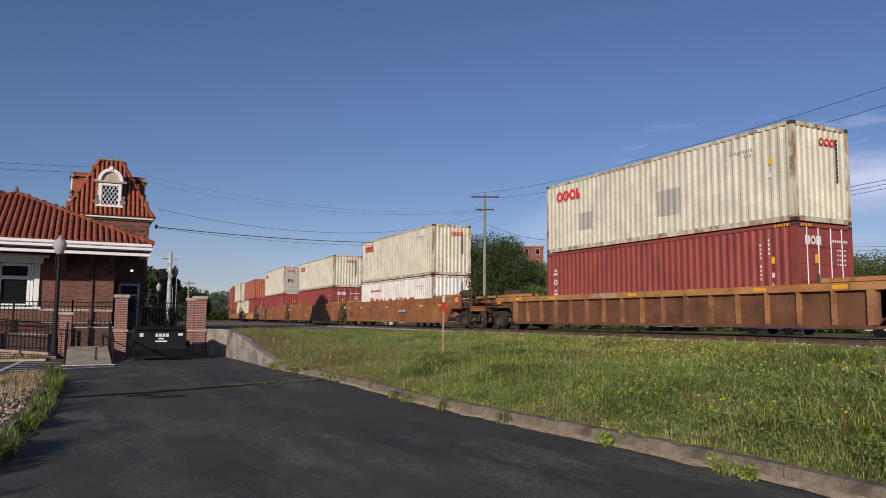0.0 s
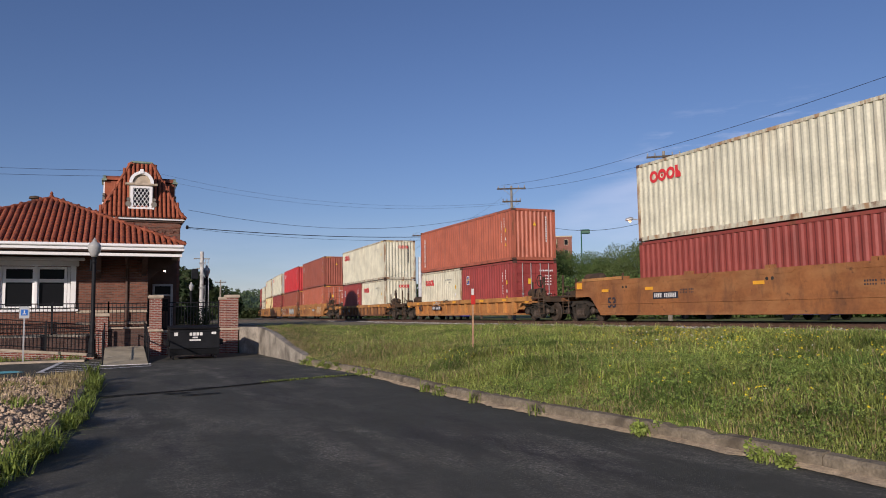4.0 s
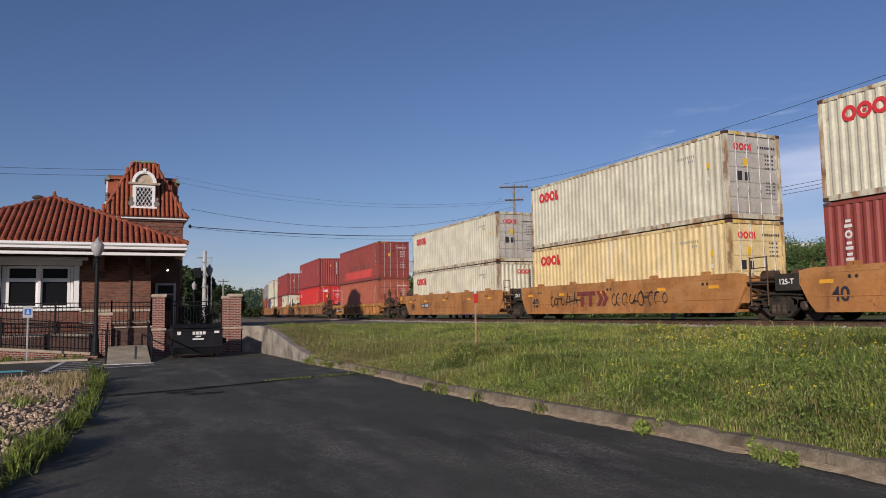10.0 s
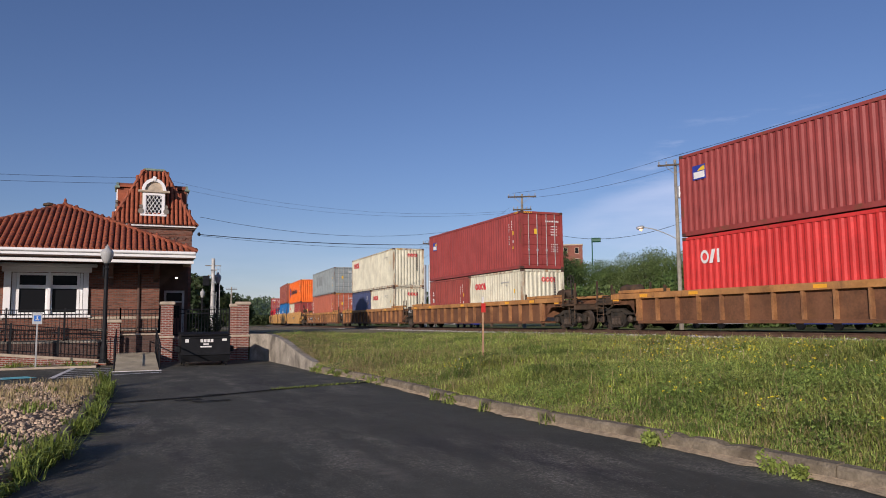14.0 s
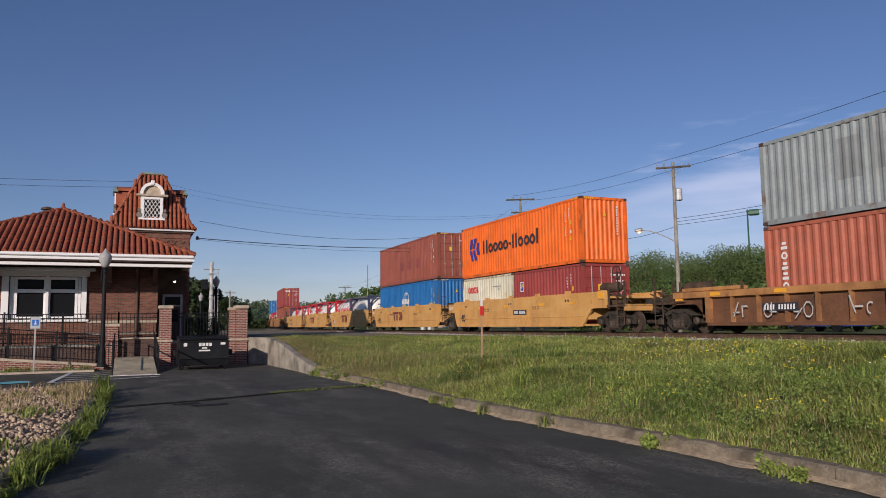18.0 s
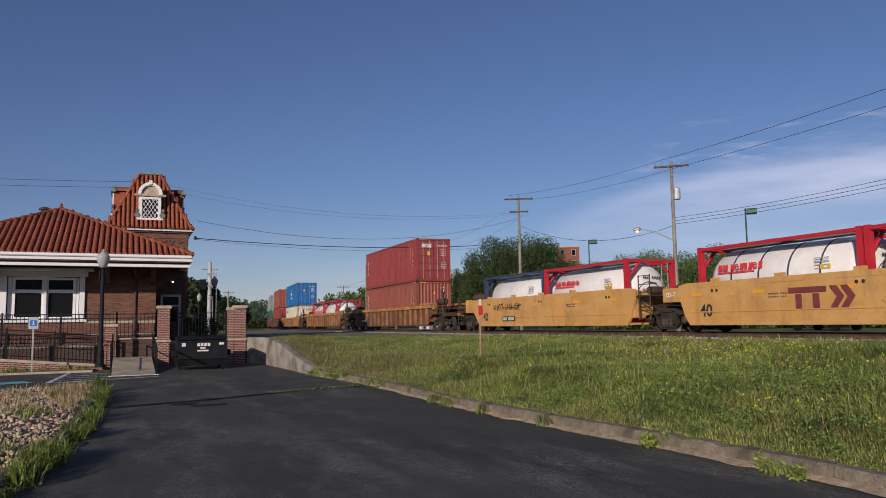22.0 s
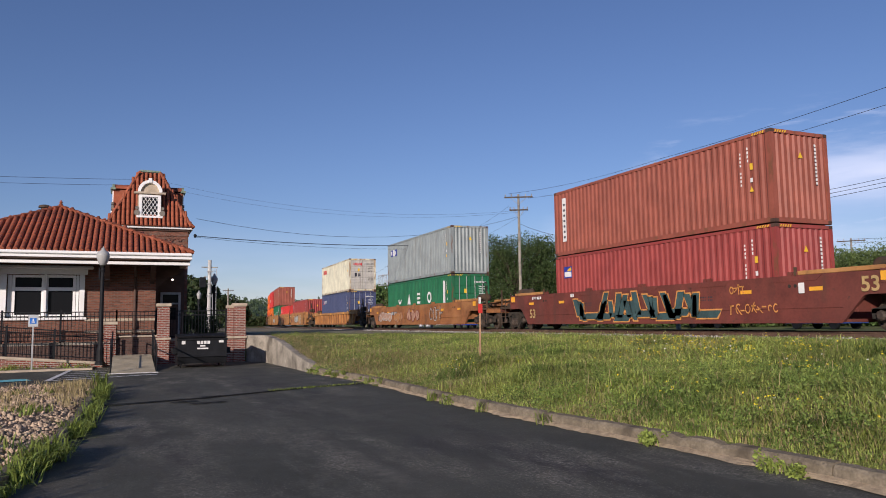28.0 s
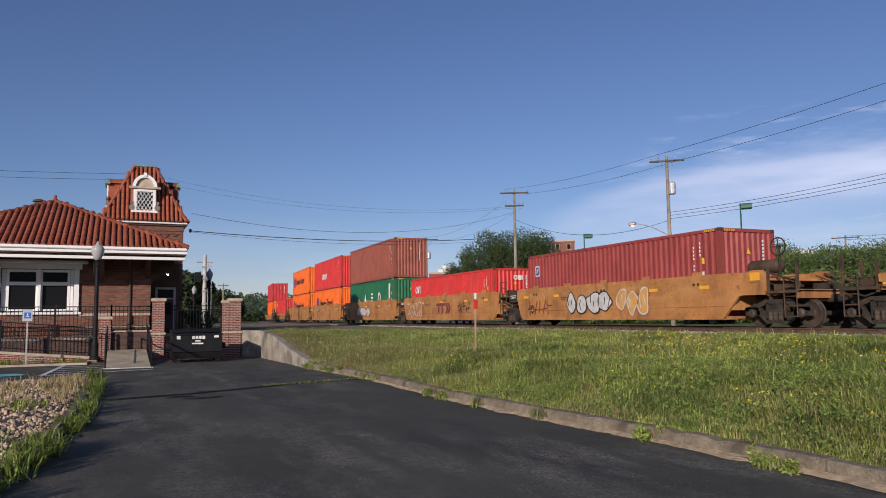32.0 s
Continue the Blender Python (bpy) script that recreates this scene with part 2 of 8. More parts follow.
class Geo:
    """Gathers plain pieces into one mesh."""

    def __init__(self):
        self.v, self.f = [], []

    def box(self, x0, x1, y0, y1, z0, z1, bev=0.0, m=None):
        k = len(self.v)
        if bev:
            b = min(bev, (x1 - x0) * 0.4, (y1 - y0) * 0.4, (z1 - z0) * 0.4)
            pts = []
            for z, i in ((z0, b), (z0 + b, 0), (z1 - b, 0), (z1, b)):
                pts += [(x0 + i, y0 + i, z), (x1 - i, y0 + i, z), (x1 - i, y1 - i, z), (x0 + i, y1 - i, z)]
            rows = 4
        else:
            pts = [(x0, y0, z0), (x1, y0, z0), (x1, y1, z0), (x0, y1, z0), (x0, y0, z1), (x1, y0, z1), (x1, y1, z1), (x0, y1, z1)]
            rows = 2
        self.v += [tuple(m @ Vector(p)) for p in pts] if m else pts
        self.f.append((k + 3, k + 2, k + 1, k))
        for r in range(rows - 1):
            for i in range(4):
                j = (i + 1) % 4
                self.f.append((k + 4 * r + i, k + 4 * r + j, k + 4 * r + 4 + j, k + 4 * r + 4 + i))
        t = k + 4 * (rows - 1)
        self.f.append((t, t + 1, t + 2, t + 3))
        return self

    def prism(self, outline, a0, a1, axis="x", m=None):
        """An outline (two coordinates) pushed along an axis from a0 to a1."""
        k, n = len(self.v), len(outline)
        for a in (a0, a1):
            for p, q in outline:
                c = {"x": (a, p, q), "y": (p, a, q), "z": (p, q, a)}[axis]
                self.v.append(tuple(m @ Vector(c)) if m else c)
        self.f.append(tuple(range(k + n - 1, k - 1, -1)))
        self.f.append(tuple(range(k + n, k + 2 * n)))
        for i in range(n):
            j = (i + 1) % n
            self.f.append((k + i, k + j, k + n + j, k + n + i))
        return self

    def lathe(self, profile, n=12, m=None, arc=None):
        """A profile of (radius, height) turned round z."""
        k = len(self.v)
        for r, z in profile:
            for i in range(n):
                a = math.tau * i / n
                c = (r * math.cos(a), r * math.sin(a), z)
                self.v.append(tuple(m @ Vector(c)) if m else c)
        for s in range(len(profile) - 1):
            for i in range(n):
                j = (i + 1) % n
                self.f.append((k + s * n + i, k + s * n + j, k + s * n + n + j, k + s * n + n + i))
        self.f.append(tuple(range(k + n - 1, k - 1, -1)))
        e = k + (len(profile) - 1) * n
        self.f.append(tuple(range(e, e + n)))
        return self

    def rod(self, p, q, r, n=6, r2=None):
        p, q = Vector(p), Vector(q)
        d = q - p
        m = Matrix.Translation(p) @ d.to_track_quat("Z", "Y").to_matrix().to_4x4()
        return self.lathe([(r, 0), (r if r2 is None else r2, d.length)], n, m)

    def mesh(self, name):
        me = bpy.data.meshes.new(name)
        me.from_pydata(self.v, [], self.f)
        me.update()
        return me

    def to(self, name, material, parent=None, label="", at=None, smooth=False):
        me = self.mesh(name)
        if smooth:
            me.shade_smooth()
        return place(name, me, material, parent, label, at)


def thing(name, label, category, group="", kind="", at=None):
    ob = tagged(new(name), label, category, group, kind)
    if at is not None:
        ob.matrix_basis = at if isinstance(at, Matrix) else Matrix.Translation(at)
    return ob


def on_track(s):
    """The pose on the rails at s metres along the track; local y runs along it, z up from the rail heads."""
    if s <= BEND_Y:
        return pose(TRACK_X, s, RAIL)
    a = (s - BEND_Y) / BEND_R
    return pose(TRACK_X + BEND_R * (1 - math.cos(a)), BEND_Y + BEND_R * math.sin(a), RAIL, 0, 0, -math.degrees(a))


def lerp(x, table):
    for (a, u), (b, v) in zip(table, table[1:]):
        if x <= b:
            return u + (v - u) * max(0.0, (x - a)) / (b - a)
    return table[-1][1]


KERB_X = ((-40, 6.3), (-10, 6.05), (5, 5.93), (7, 5.85), (9.3, 5.62), (12.3, 5.5), (18, 5.65), (22, 5.25), (30, 5.15))


def kerb_x(y):
    return lerp(y, KERB_X)


def edge_z(y):
    """Height of the bank at its kerb or wall."""
    return lerp(y, ((-40, 0.15), (20.5, 0.15), (22.5, 0.24), (25, 0.56), (27, 0.86), (29, 1.0), (31, 1.0)))


def smooth01(u):
    u = min(1.0, max(0.0, u))
    return u * u * (3 - 2 * u)


def track_x(y):
    if y <= BEND_Y:
        return TRACK_X
    return TRACK_X + BEND_R - math.sqrt(max(1.0, BEND_R ** 2 - min(y - BEND_Y, 700) ** 2))


def bank_z(x, y):
    k, e = kerb_x(y), edge_z(y)
    top = 0.86
    z1 = e + (0.50 - min(e, 0.5)) * smooth01((x - k - 0.1) / 2.3)
    return z1 + (top - max(0.5, e)) * smooth01((x - k - 1.2) / 8.5)


def ground_z(x, y):
    tx = track_x(y)
    if x > tx + 2.6:
        far = 0.72 + 0.10 * noise.noise(Vector((x * 0.05, y * 0.05, 3)))
        return far
    if x > tx - 2.6:
        return 0.70
    if y < 30.9:
        if x < kerb_x(y) + 0.12:
            return -0.08
        return bank_z(x, y)
    if y < 32.2 and x < kerb_x(y):
        return -0.08
    return 0.80 if x < 8 else 0.86
# ---- ground ----
def axis_steps(parts):
    out = []
    for a, b, n in parts:
        out += [a + (b - a) * i / n for i in range(n)]
    return out + [parts[-1][1]]


def build_ground():
    ys = axis_steps([(-3000, -300, 6), (-300, -40, 8), (-40, -6, 16), (-6, 32, 76), (32, 140, 40), (140, 400, 26), (400, 3400, 10)])
    us = axis_steps([(-3000, -200, 5), (-200, -30, 8), (-30, -6, 8), (-6, 0, 2), (0, 1, 1), (1, 4, 10), (4, 10, 12), (10, 10.6, 2), (10.6, 15.8, 4), (15.8, 16.4, 2), (16.4, 60, 10), (60, 300, 10), (300, 3000, 6)])
    verts, faces = [], []
    for y in ys:
        k = kerb_x(y)
        t = track_x(y)
        for u in us:
            # lines of the grid follow the kerb and the track
            if u <= 0:
                x = k + 0.1 + u
            elif u <= 1:
                x = k + 0.1 + 0.03 * u
            elif u <= 10:
                x = k + 0.13 + (t - 3.2 - k - 0.13) * (u - 1) / 9
            elif u <= 16.4:
                x = t - 3.2 + (u - 10)
            else:
                x = t + 3.2 + (u - 16.4)
            verts.append((x, y, ground_z(x, y)))
    w = len(us)
    for j in range(len(ys) - 1):
        for i in range(w - 1):
            faces.append((j * w + i, j * w + i + 1, (j + 1) * w + i + 1, (j + 1) * w + i))
    g = obj("ground", verts, faces, M_SOIL, smooth=True)
    return tagged(g, "grassy uneven earth beside the railway", "ground", kind="structure")


build_ground()


def build_lot():
    ys = [-60, -30, -15, -8] + [-5 + i * 0.9 for i in range(40)] + [30.75]
    verts, faces = [], []
    for y in ys:
        for x in (-60, -20, -6, -2, 0, 2, 4, kerb_x(y) + 0.02):
            verts.append((x, y, 0.012 * noise.noise(Vector((x * 0.3, y * 0.3, 0)))))
    for j in range(len(ys) - 1):
        for i in range(7):
            faces.append((j * 8 + i, j * 8 + i + 1, j * 8 + 9 + i, j * 8 + 8 + i))
    return tagged(obj("parking_lot", verts, faces, M_ASPHALT, smooth=True), "worn dark asphalt parking lot with patched seams", "pavement", kind="structure")


build_lot()


def sweep(name, profile, s0, s1, step, material, closed=False):
    """A profile (x across, z above the rail heads) carried along the track."""
    verts, faces = [], []
    ss = [s0 + (s1 - s0) * i / int((s1 - s0) / step) for i in range(int((s1 - s0) / step) + 1)]
    n = len(profile)
    for s in ss:
        m = on_track(s)
        verts += [tuple(m @ Vector((x, 0, z))) for x, z in profile]
    for j in range(len(ss) - 1):
        for i in range(n if closed else n - 1):
            k = (i + 1) % n
            faces.append((j * n + i, j * n + k, (j + 1) * n + k, (j + 1) * n + i))
    return obj(name, verts, faces, material)


def build_track():
    b = sweep("ballast", [(-3.0, -0.36), (-2.1, -0.20), (-1.6, -0.19), (1.6, -0.19), (2.1, -0.20), (3.0, -0.36)], -560, 700, 8, M_BALLAST)
    tagged(b, "grey crushed stone ballast under the track", "ballast", kind="structure")
    head = [(-0.036, 0.0), (0.036, 0.0), (0.036, -0.04), (0.01, -0.05), (0.01, -0.15), (0.07, -0.17), (-0.07, -0.17), (-0.01, -0.15), (-0.01, -0.05), (-0.036, -0.04)]
    for x in (-0.7525, 0.7525):
        r = sweep("rail", [(x + a, z) for a, z in head], -560, 700, 8, M_RAIL, True)
        tagged(r, "rusty steel rail with a worn head", "rail", "rails of the track", "structure")


build_track()
# ---- the train ----
PAINTS = {}


def paint(key):
    table = {
        "cream": ((0.59, 0.57, 0.43), (0.36, 0.25, 0.14), 0.32), "doorgrey": ((0.44, 0.42, 0.37), (0.25, 0.19, 0.13), 0.6), "white": ((0.70, 0.70, 0.62), (0.35, 0.27, 0.18), 0.35),
        "maroon": ((0.235, 0.050, 0.038), (0.13, 0.05, 0.04), 0.55), "brown": ((0.245, 0.070, 0.044), (0.17, 0.07, 0.05), 0.4),
        "rust": ((0.345, 0.100, 0.056), (0.22, 0.085, 0.06), 0.55), "red": ((0.43, 0.034, 0.034), (0.30, 0.05, 0.05), 0.3),
        "bright": ((0.50, 0.034, 0.028), (0.42, 0.05, 0.04), 0.3), "crimson": ((0.25, 0.045, 0.038), (0.19, 0.045, 0.045), 0.35),
        "grey": ((0.215, 0.245, 0.243), (0.17, 0.15, 0.12), 0.5), "blue": ((0.012, 0.115, 0.31), (0.05, 0.10, 0.2), 0.3),
        "navy": ((0.05, 0.062, 0.125), (0.09, 0.07, 0.08), 0.35), "green": ((0.012, 0.112, 0.048), (0.05, 0.10, 0.05), 0.35),
        "orange": ((0.68, 0.125, 0.010), (0.55, 0.16, 0.03), 0.25), "yellow": ((0.70, 0.55, 0.27), (0.62, 0.60, 0.55), 0.5)}
    if key not in PAINTS:
        c, d, a = table[key]
        c = tuple(min(0.85, v * (1.06 if key in ("cream", "white", "yellow", "doorgrey") else 1.22)) for v in c)
        PAINTS[key] = mat("container paint " + key, c, 0.5, var=0.16, scale=1.2, col2=d, amt=a, scale2=1.9, streak=True, edge=(0.57, 0.74), bump=0.15, bscale=24)
        if key in ("cream", "white", "yellow", "grey"):
            weather(PAINTS[key], (0.24, 0.11, 0.05), 4.5, 0.67, 0.75, 0.75)
        weather(PAINTS[key], tuple(v * 0.6 for v in c), 0.8, 0.50, 0.75, 0.32, (1, 1, 0.35))
        weather(PAINTS[key], tuple(min(0.8, v * 1.2 + 0.03) for v in c), 1.6, 0.52, 0.72, 0.30, (1, 1, 0.22))
    return PAINTS[key]


def worn_edge(key):
    """The same paint on rails and posts, where rust has broken through."""
    if key + " edge" not in PAINTS:
        m = paint(key).copy()
        m.name = "rusty edge " + key
        if key in ("cream", "white", "yellow"):
            weather(m, (0.34, 0.16, 0.055), 4.0, 0.47, 0.60, 0.8, (1, 1, 0.22))
        weather(m, (0.17, 0.075, 0.035), 5.0, 0.53, 0.66, 0.8, (1, 0.5, 0.35))
        PAINTS[key + " edge"] = m
    return PAINTS[key + " edge"]


CAR_PAINT = {
    "brown": mat("car brown paint", (0.135, 0.061, 0.030), 0.8, var=0.35, scale=1.5, col2=(0.21, 0.092, 0.045), amt=0.6, scale2=1.2, streak=True, bump=0.2),
    "gold": mat("car faded gold paint", (0.42, 0.185, 0.055), 0.7, var=0.2, scale=1.2, col2=(0.22, 0.09, 0.04), amt=0.6, scale2=1.1, streak=True, bump=0.2),
    "umber": mat("car umber paint", (0.29, 0.115, 0.038), 0.75, var=0.22, scale=1.2, col2=(0.18, 0.075, 0.035), amt=0.6, scale2=1.1, streak=True, bump=0.2),
    "yellow": mat("car clean yellow paint", (0.62, 0.33, 0.095), 0.6, var=0.1, scale=1.0, col2=(0.42, 0.21, 0.07), amt=0.45, scale2=1.1, streak=True),
    "pale": mat("sun-bleached gold paint", (0.50, 0.235, 0.065), 0.75, var=0.25, scale=2, col2=(0.26, 0.11, 0.045), amt=0.7, scale2=1.6, streak=True, bump=0.2),
    "rib": mat("worn rib paint", (0.31, 0.145, 0.055), 0.8, var=0.35, scale=2, col2=(0.12, 0.052, 0.033), amt=0.7, scale2=1.4, streak=True, bump=0.2),
    "chord": mat("worn gold-brown chord paint", (0.43, 0.20, 0.06), 0.75, var=0.25, scale=1.5, col2=(0.16, 0.07, 0.035), amt=0.6, scale2=0.9, streak=True, bump=0.2),
    "maroon": mat("car maroon paint", (0.16, 0.042, 0.030), 0.7, var=0.2, scale=1.5, col2=(0.09, 0.04, 0.03), amt=0.5, scale2=1.1, streak=True)}
for _k, _c in (("gold", (0.56, 0.29, 0.105)), ("umber", (0.42, 0.20, 0.075)), ("brown", (0.27, 0.13, 0.055)), ("yellow", (0.70, 0.42, 0.15)), ("chord", (0.52, 0.27, 0.10)), ("rib", (0.46, 0.24, 0.10))):
    weather(CAR_PAINT[_k], _c, 0.9, 0.48, 0.66, 0.35 if _k == "brown" else 0.65, (1, 0.6, 1.3))
for _k, _m in CAR_PAINT.items():
    weather(_m, (0.085, 0.045, 0.03), 1.7, 0.55, 0.70, 0.30 if _k == "yellow" else 0.6, (1, 1, 0.3))
    weather(_m, (0.06, 0.035, 0.025), 4.5, 0.62, 0.72, 0.35 if _k == "yellow" else 0.7)
M_STEEL = mat("galvanised rods", (0.55, 0.54, 0.52), 0.45, 0.6, var=0.15)
M_CASTING = mat("dark steel casting", (0.10, 0.055, 0.04), 0.7, 0.2, var=0.3)
W2 = 1.219
CACHE = {}


def cached(key, make):
    if key not in CACHE:
        CACHE[key] = make()
    return CACHE[key].copy()


def corrugated(length, height, pitch=0.278, depth=0.036):
    """A wall of trapezoid folds in the plane y along, z up, outside towards -x."""
    n = max(2, round(length / pitch))
    p = length / n
    v, f = [], []
    for i in range(n):
        for u, d in ((0.0, 0), (0.27, 0), (0.50, depth), (0.77, depth)):
            v += [(d, (i + u) * p, 0), (d, (i + u) * p, height)]
    v += [(0, length, 0), (0, length, height)]
    for k in range(0, len(v) - 2, 2):
        f.append((k, k + 1, k + 3, k + 2))
    me = bpy.data.meshes.new("side_panel")
    me.from_pydata(v, [], f)
    return me


def container(colour, length=12.19, height=2.896, doors=False, label="", group="containers on the train"):
    """Corrugated steel box; its origin is at the middle of its floor, -y is its leading end."""
    m, we = paint(colour), worn_edge(colour)
    root = thing("shipping_container", label, "container", group)
    h, r = length / 2, 0.14
    side = cached(("side", length, height), lambda: corrugated(length - 2 * r, height - 0.26))
    place("side_panel", side, m, root, at=pose(-W2 + 0.012, -h + r, 0.16))
    place("side_panel", side, m, root, at=pose(W2 - 0.012, h - r, 0.16, 0, 0, 180))
    endp = cached(("end", height), lambda: corrugated(2 * W2 - 2 * r, height - 0.26, 0.25, 0.045))
    place("end_panel", endp, m, root, at=pose(W2 - r, h - 0.02, 0.16, 0, 0, -90) @ pose(0, -2 * (W2 - r), 0))
    if doors:
        for sx in (-1, 1):
            g = Geo()
            x0, x1 = (sx - 1) / 2 * (W2 - r), (sx + 1) / 2 * (W2 - r)
            out = [(-h + 0.10, 0.15), (-h + 0.10, height - 0.11), (-h + 0.06, height - 0.11)]
            step = (height - 0.4) / 5
            for i in range(4, -1, -1):
                z = 0.2 + i * step
                out += [(-h + 0.06, z + step - 0.09), (-h + 0.035, z + step - 0.12), (-h + 0.035, z + 0.03), (-h + 0.06, z)]
            g.prism(out + [(-h + 0.06, 0.15)], x0 + 0.012, x1 - 0.012, "x")
            d = g.to("door", paint("doorgrey") if colour == "cream" else m, root)
            for u in (0.25, 0.70):
                x = sx * (W2 - r) * u
                Geo().rod((x, -h + 0.02, 0.1), (x, -h + 0.02, height - 0.06), 0.021).box(x - 0.05, x + 0.05, -h + 0.0, -h + 0.05, 0.9, 0.98).to("locking_bar", M_STEEL, d, "galvanised locking bar")
    else:
        place("end_panel", endp, m, root, at=pose(-(W2 - r), -h + 0.02, 0.16, 0, 0, 90) @ pose(0, -2 * (W2 - r), 0))
    Geo().box(-W2 + 0.06, W2 - 0.06, -h + 0.1, h - 0.1, height - 0.06, height - 0.025).to("roof", m, root)
    Geo().box(-W2 + 0.06, W2 - 0.06, -h + 0.1, h - 0.1, 0.03, 0.15).to("floor_frame", M_CASTING, root)
    for sx in (-1, 1):
        a, b = sorted((sx * W2, sx * (W2 - 0.06)))
        Geo().box(a, b, -h + r, h - r, 0.01, 0.165).to("bottom_rail", we, root)
        Geo().box(a, b, -h + r, h - r, height - 0.11, height - 0.01).to("top_rail", we, root)
        for sy in (-1, 1):
            ax, bx = sorted((sx * W2, sx * (W2 - r)))
            ay, by = sorted((sy * h, sy * (h - r)))
            Geo().box(ax, bx, ay, by, 0.11, height - 0.11, 0.012).to("corner_post", we, root)
            for z in (0, height - 0.12):
                Geo().box(*sorted((sx * (W2 + 0.002), sx * (W2 - 0.165))), *sorted((sy * (h + 0.002), sy * (h - 0.18))), z, z + 0.12, 0.012).to("corner_casting", M_CASTING, root)
    if height > 2.7:
        hz = Decal()
        for i in range(5):
            hz.bar(i * 0.10, 0, 0.05, 0.075, 0.04)
        hz.side(root, M_LYELLOW, -h + 0.72, height - 0.098, W2 + 0.003, "hazard_stripe", "yellow height stripes")
        hz.nose(root, M_LYELLOW, -W2 + 0.18, height - 0.105, -h - 0.003, "hazard_stripe", "yellow height stripes")
    for sy in (-1, 1):
        a, b = sorted((sy * h, sy * (h - 0.1)))
        Geo().box(-W2 + r, W2 - r, a, b, 0.01, 0.15).to("sill", we, root)
        Geo().box(-W2 + r, W2 - r, a, b, height - 0.12, height - 0.01).to("header", we, root)
    return root


def text_mesh(body, size):
    """Digits and plain words as a flat mesh, centred, in the plane x to the right, y up."""
    key = ("text", body, size)
    if key not in CACHE:
        c = bpy.data.curves.new("lettering", "FONT")
        c.body, c.size, c.align_x, c.align_y = body, size, "CENTER", "CENTER"
        c.extrude, c.offset = 0.002, size * 0.022
        o = bpy.data.objects.new("lettering", c)
        scene.collection.objects.link(o)
        bpy.context.view_layer.update()
        CACHE[key] = bpy.data.meshes.new_from_object(o.evaluated_get(bpy.context.evaluated_depsgraph_get()))
        bpy.data.objects.remove(o)
    return CACHE[key].copy()


SIDE = Matrix(((0, 0, -1, 0), (-1, 0, 0, 0), (0, 1, 0, 0), (0, 0, 0, 1)))    # picture (right, up, out) on the side towards -x
NOSE = Matrix(((1, 0, 0, 0), (0, 0, -1, 0), (0, 1, 0, 0), (0, 0, 0, 1)))     # the same on the leading end


def number(parent, body, y, z, size, material, x, label=""):
    return place("number", text_mesh(body, size), material, parent, label, Matrix.Translation((-x, y, z)) @ SIDE)


class Decal(Geo):
    """Flat painted shapes; (u, w) run right and up, on a side or a leading end."""

    def poly(self, pts):
        k, n = len(self.v), len(pts)
        self.v += [(p, q, 0.0) for p, q in pts]
        self.f.append(tuple(range(k, k + n)))
        return self

    def bar(self, u, w, du, dw, skew=0.0):
        return self.poly([(u, w), (u + du, w), (u + du + skew, w + dw), (u + skew, w + dw)])

    def ring(self, u, w, r, t, a0=0, a1=360, n=14, sx=1.0):
        k = len(self.v)
        for i in range(n + 1):
            a = radians(a0 + (a1 - a0) * i / n)
            for q in (r, r - t):
                self.v.append((u + q * math.cos(a) * sx, w + q * math.sin(a), 0.0))
        for i in range(n):
            self.f.append((k + 2 * i, k + 2 * i + 2, k + 2 * i + 3, k + 2 * i + 1))
        return self

    def blocks(self, u, w, h, pattern, gap=0.16, skew=0.0, vertical=False):
        """A row of plain blocks for a name: o ring, b notched block, i post, l cut block, t tapered block, v slanted block."""
        t = h * 0.24
        for ch in pattern:
            wd = {"o": 0.92, "b": 0.8, "i": 0.26, "l": 0.66, "t": 0.8, "v": 0.8, " ": 0.4}[ch] * h
            if ch == "o":
                self.ring(u + wd / 2, w + h / 2, h / 2, t, sx=wd / h)
            elif ch == "b":
                self.poly([(u, w), (u + wd, w), (u + wd + skew, w + h), (u + wd * 0.6 + skew, w + h), (u + wd * 0.5, w + h * 0.8), (u + wd * 0.4 + skew, w + h), (u + skew, w + h)])
            elif ch == "i":
                self.bar(u, w, wd, h, skew)
            elif ch == "l":
                self.poly([(u, w), (u + wd, w), (u + wd, w + h * 0.4), (u + wd * 0.5, w + h), (u, w + h)])
            elif ch == "t":
                self.poly([(u + wd * 0.2, w), (u + wd * 0.8, w), (u + wd, w + h), (u, w + h)])
            elif ch == "v":
                self.bar(u, w, wd * 0.5, h, wd * 0.4)
            if vertical:
                w -= h * (1 + gap)
            else:
                u += wd + h * gap
        return self

    def put(self, name, material, parent, label, m):
        ob = self.to(name, material, parent, label, m)
        return tagged(ob, label, kind="stuff") if name in ("container_code", "data_block", "number_row", "hazard_stripe", "graffiti_fill", "graffiti_rim", "graffiti_stroke", "graffiti_strokes") else ob

    def side(self, parent, material, y, z, x, name="marking", label=""):
        """On the side towards -x, its u = 0 at y and w = 0 at z."""
        return self.put(name, material, parent, label, Matrix.Translation((-x, y, z)) @ SIDE)

    def nose(self, parent, material, x, z, y, name="marking", label=""):
        return self.put(name, material, parent, label, Matrix.Translation((x, y, z)) @ NOSE)


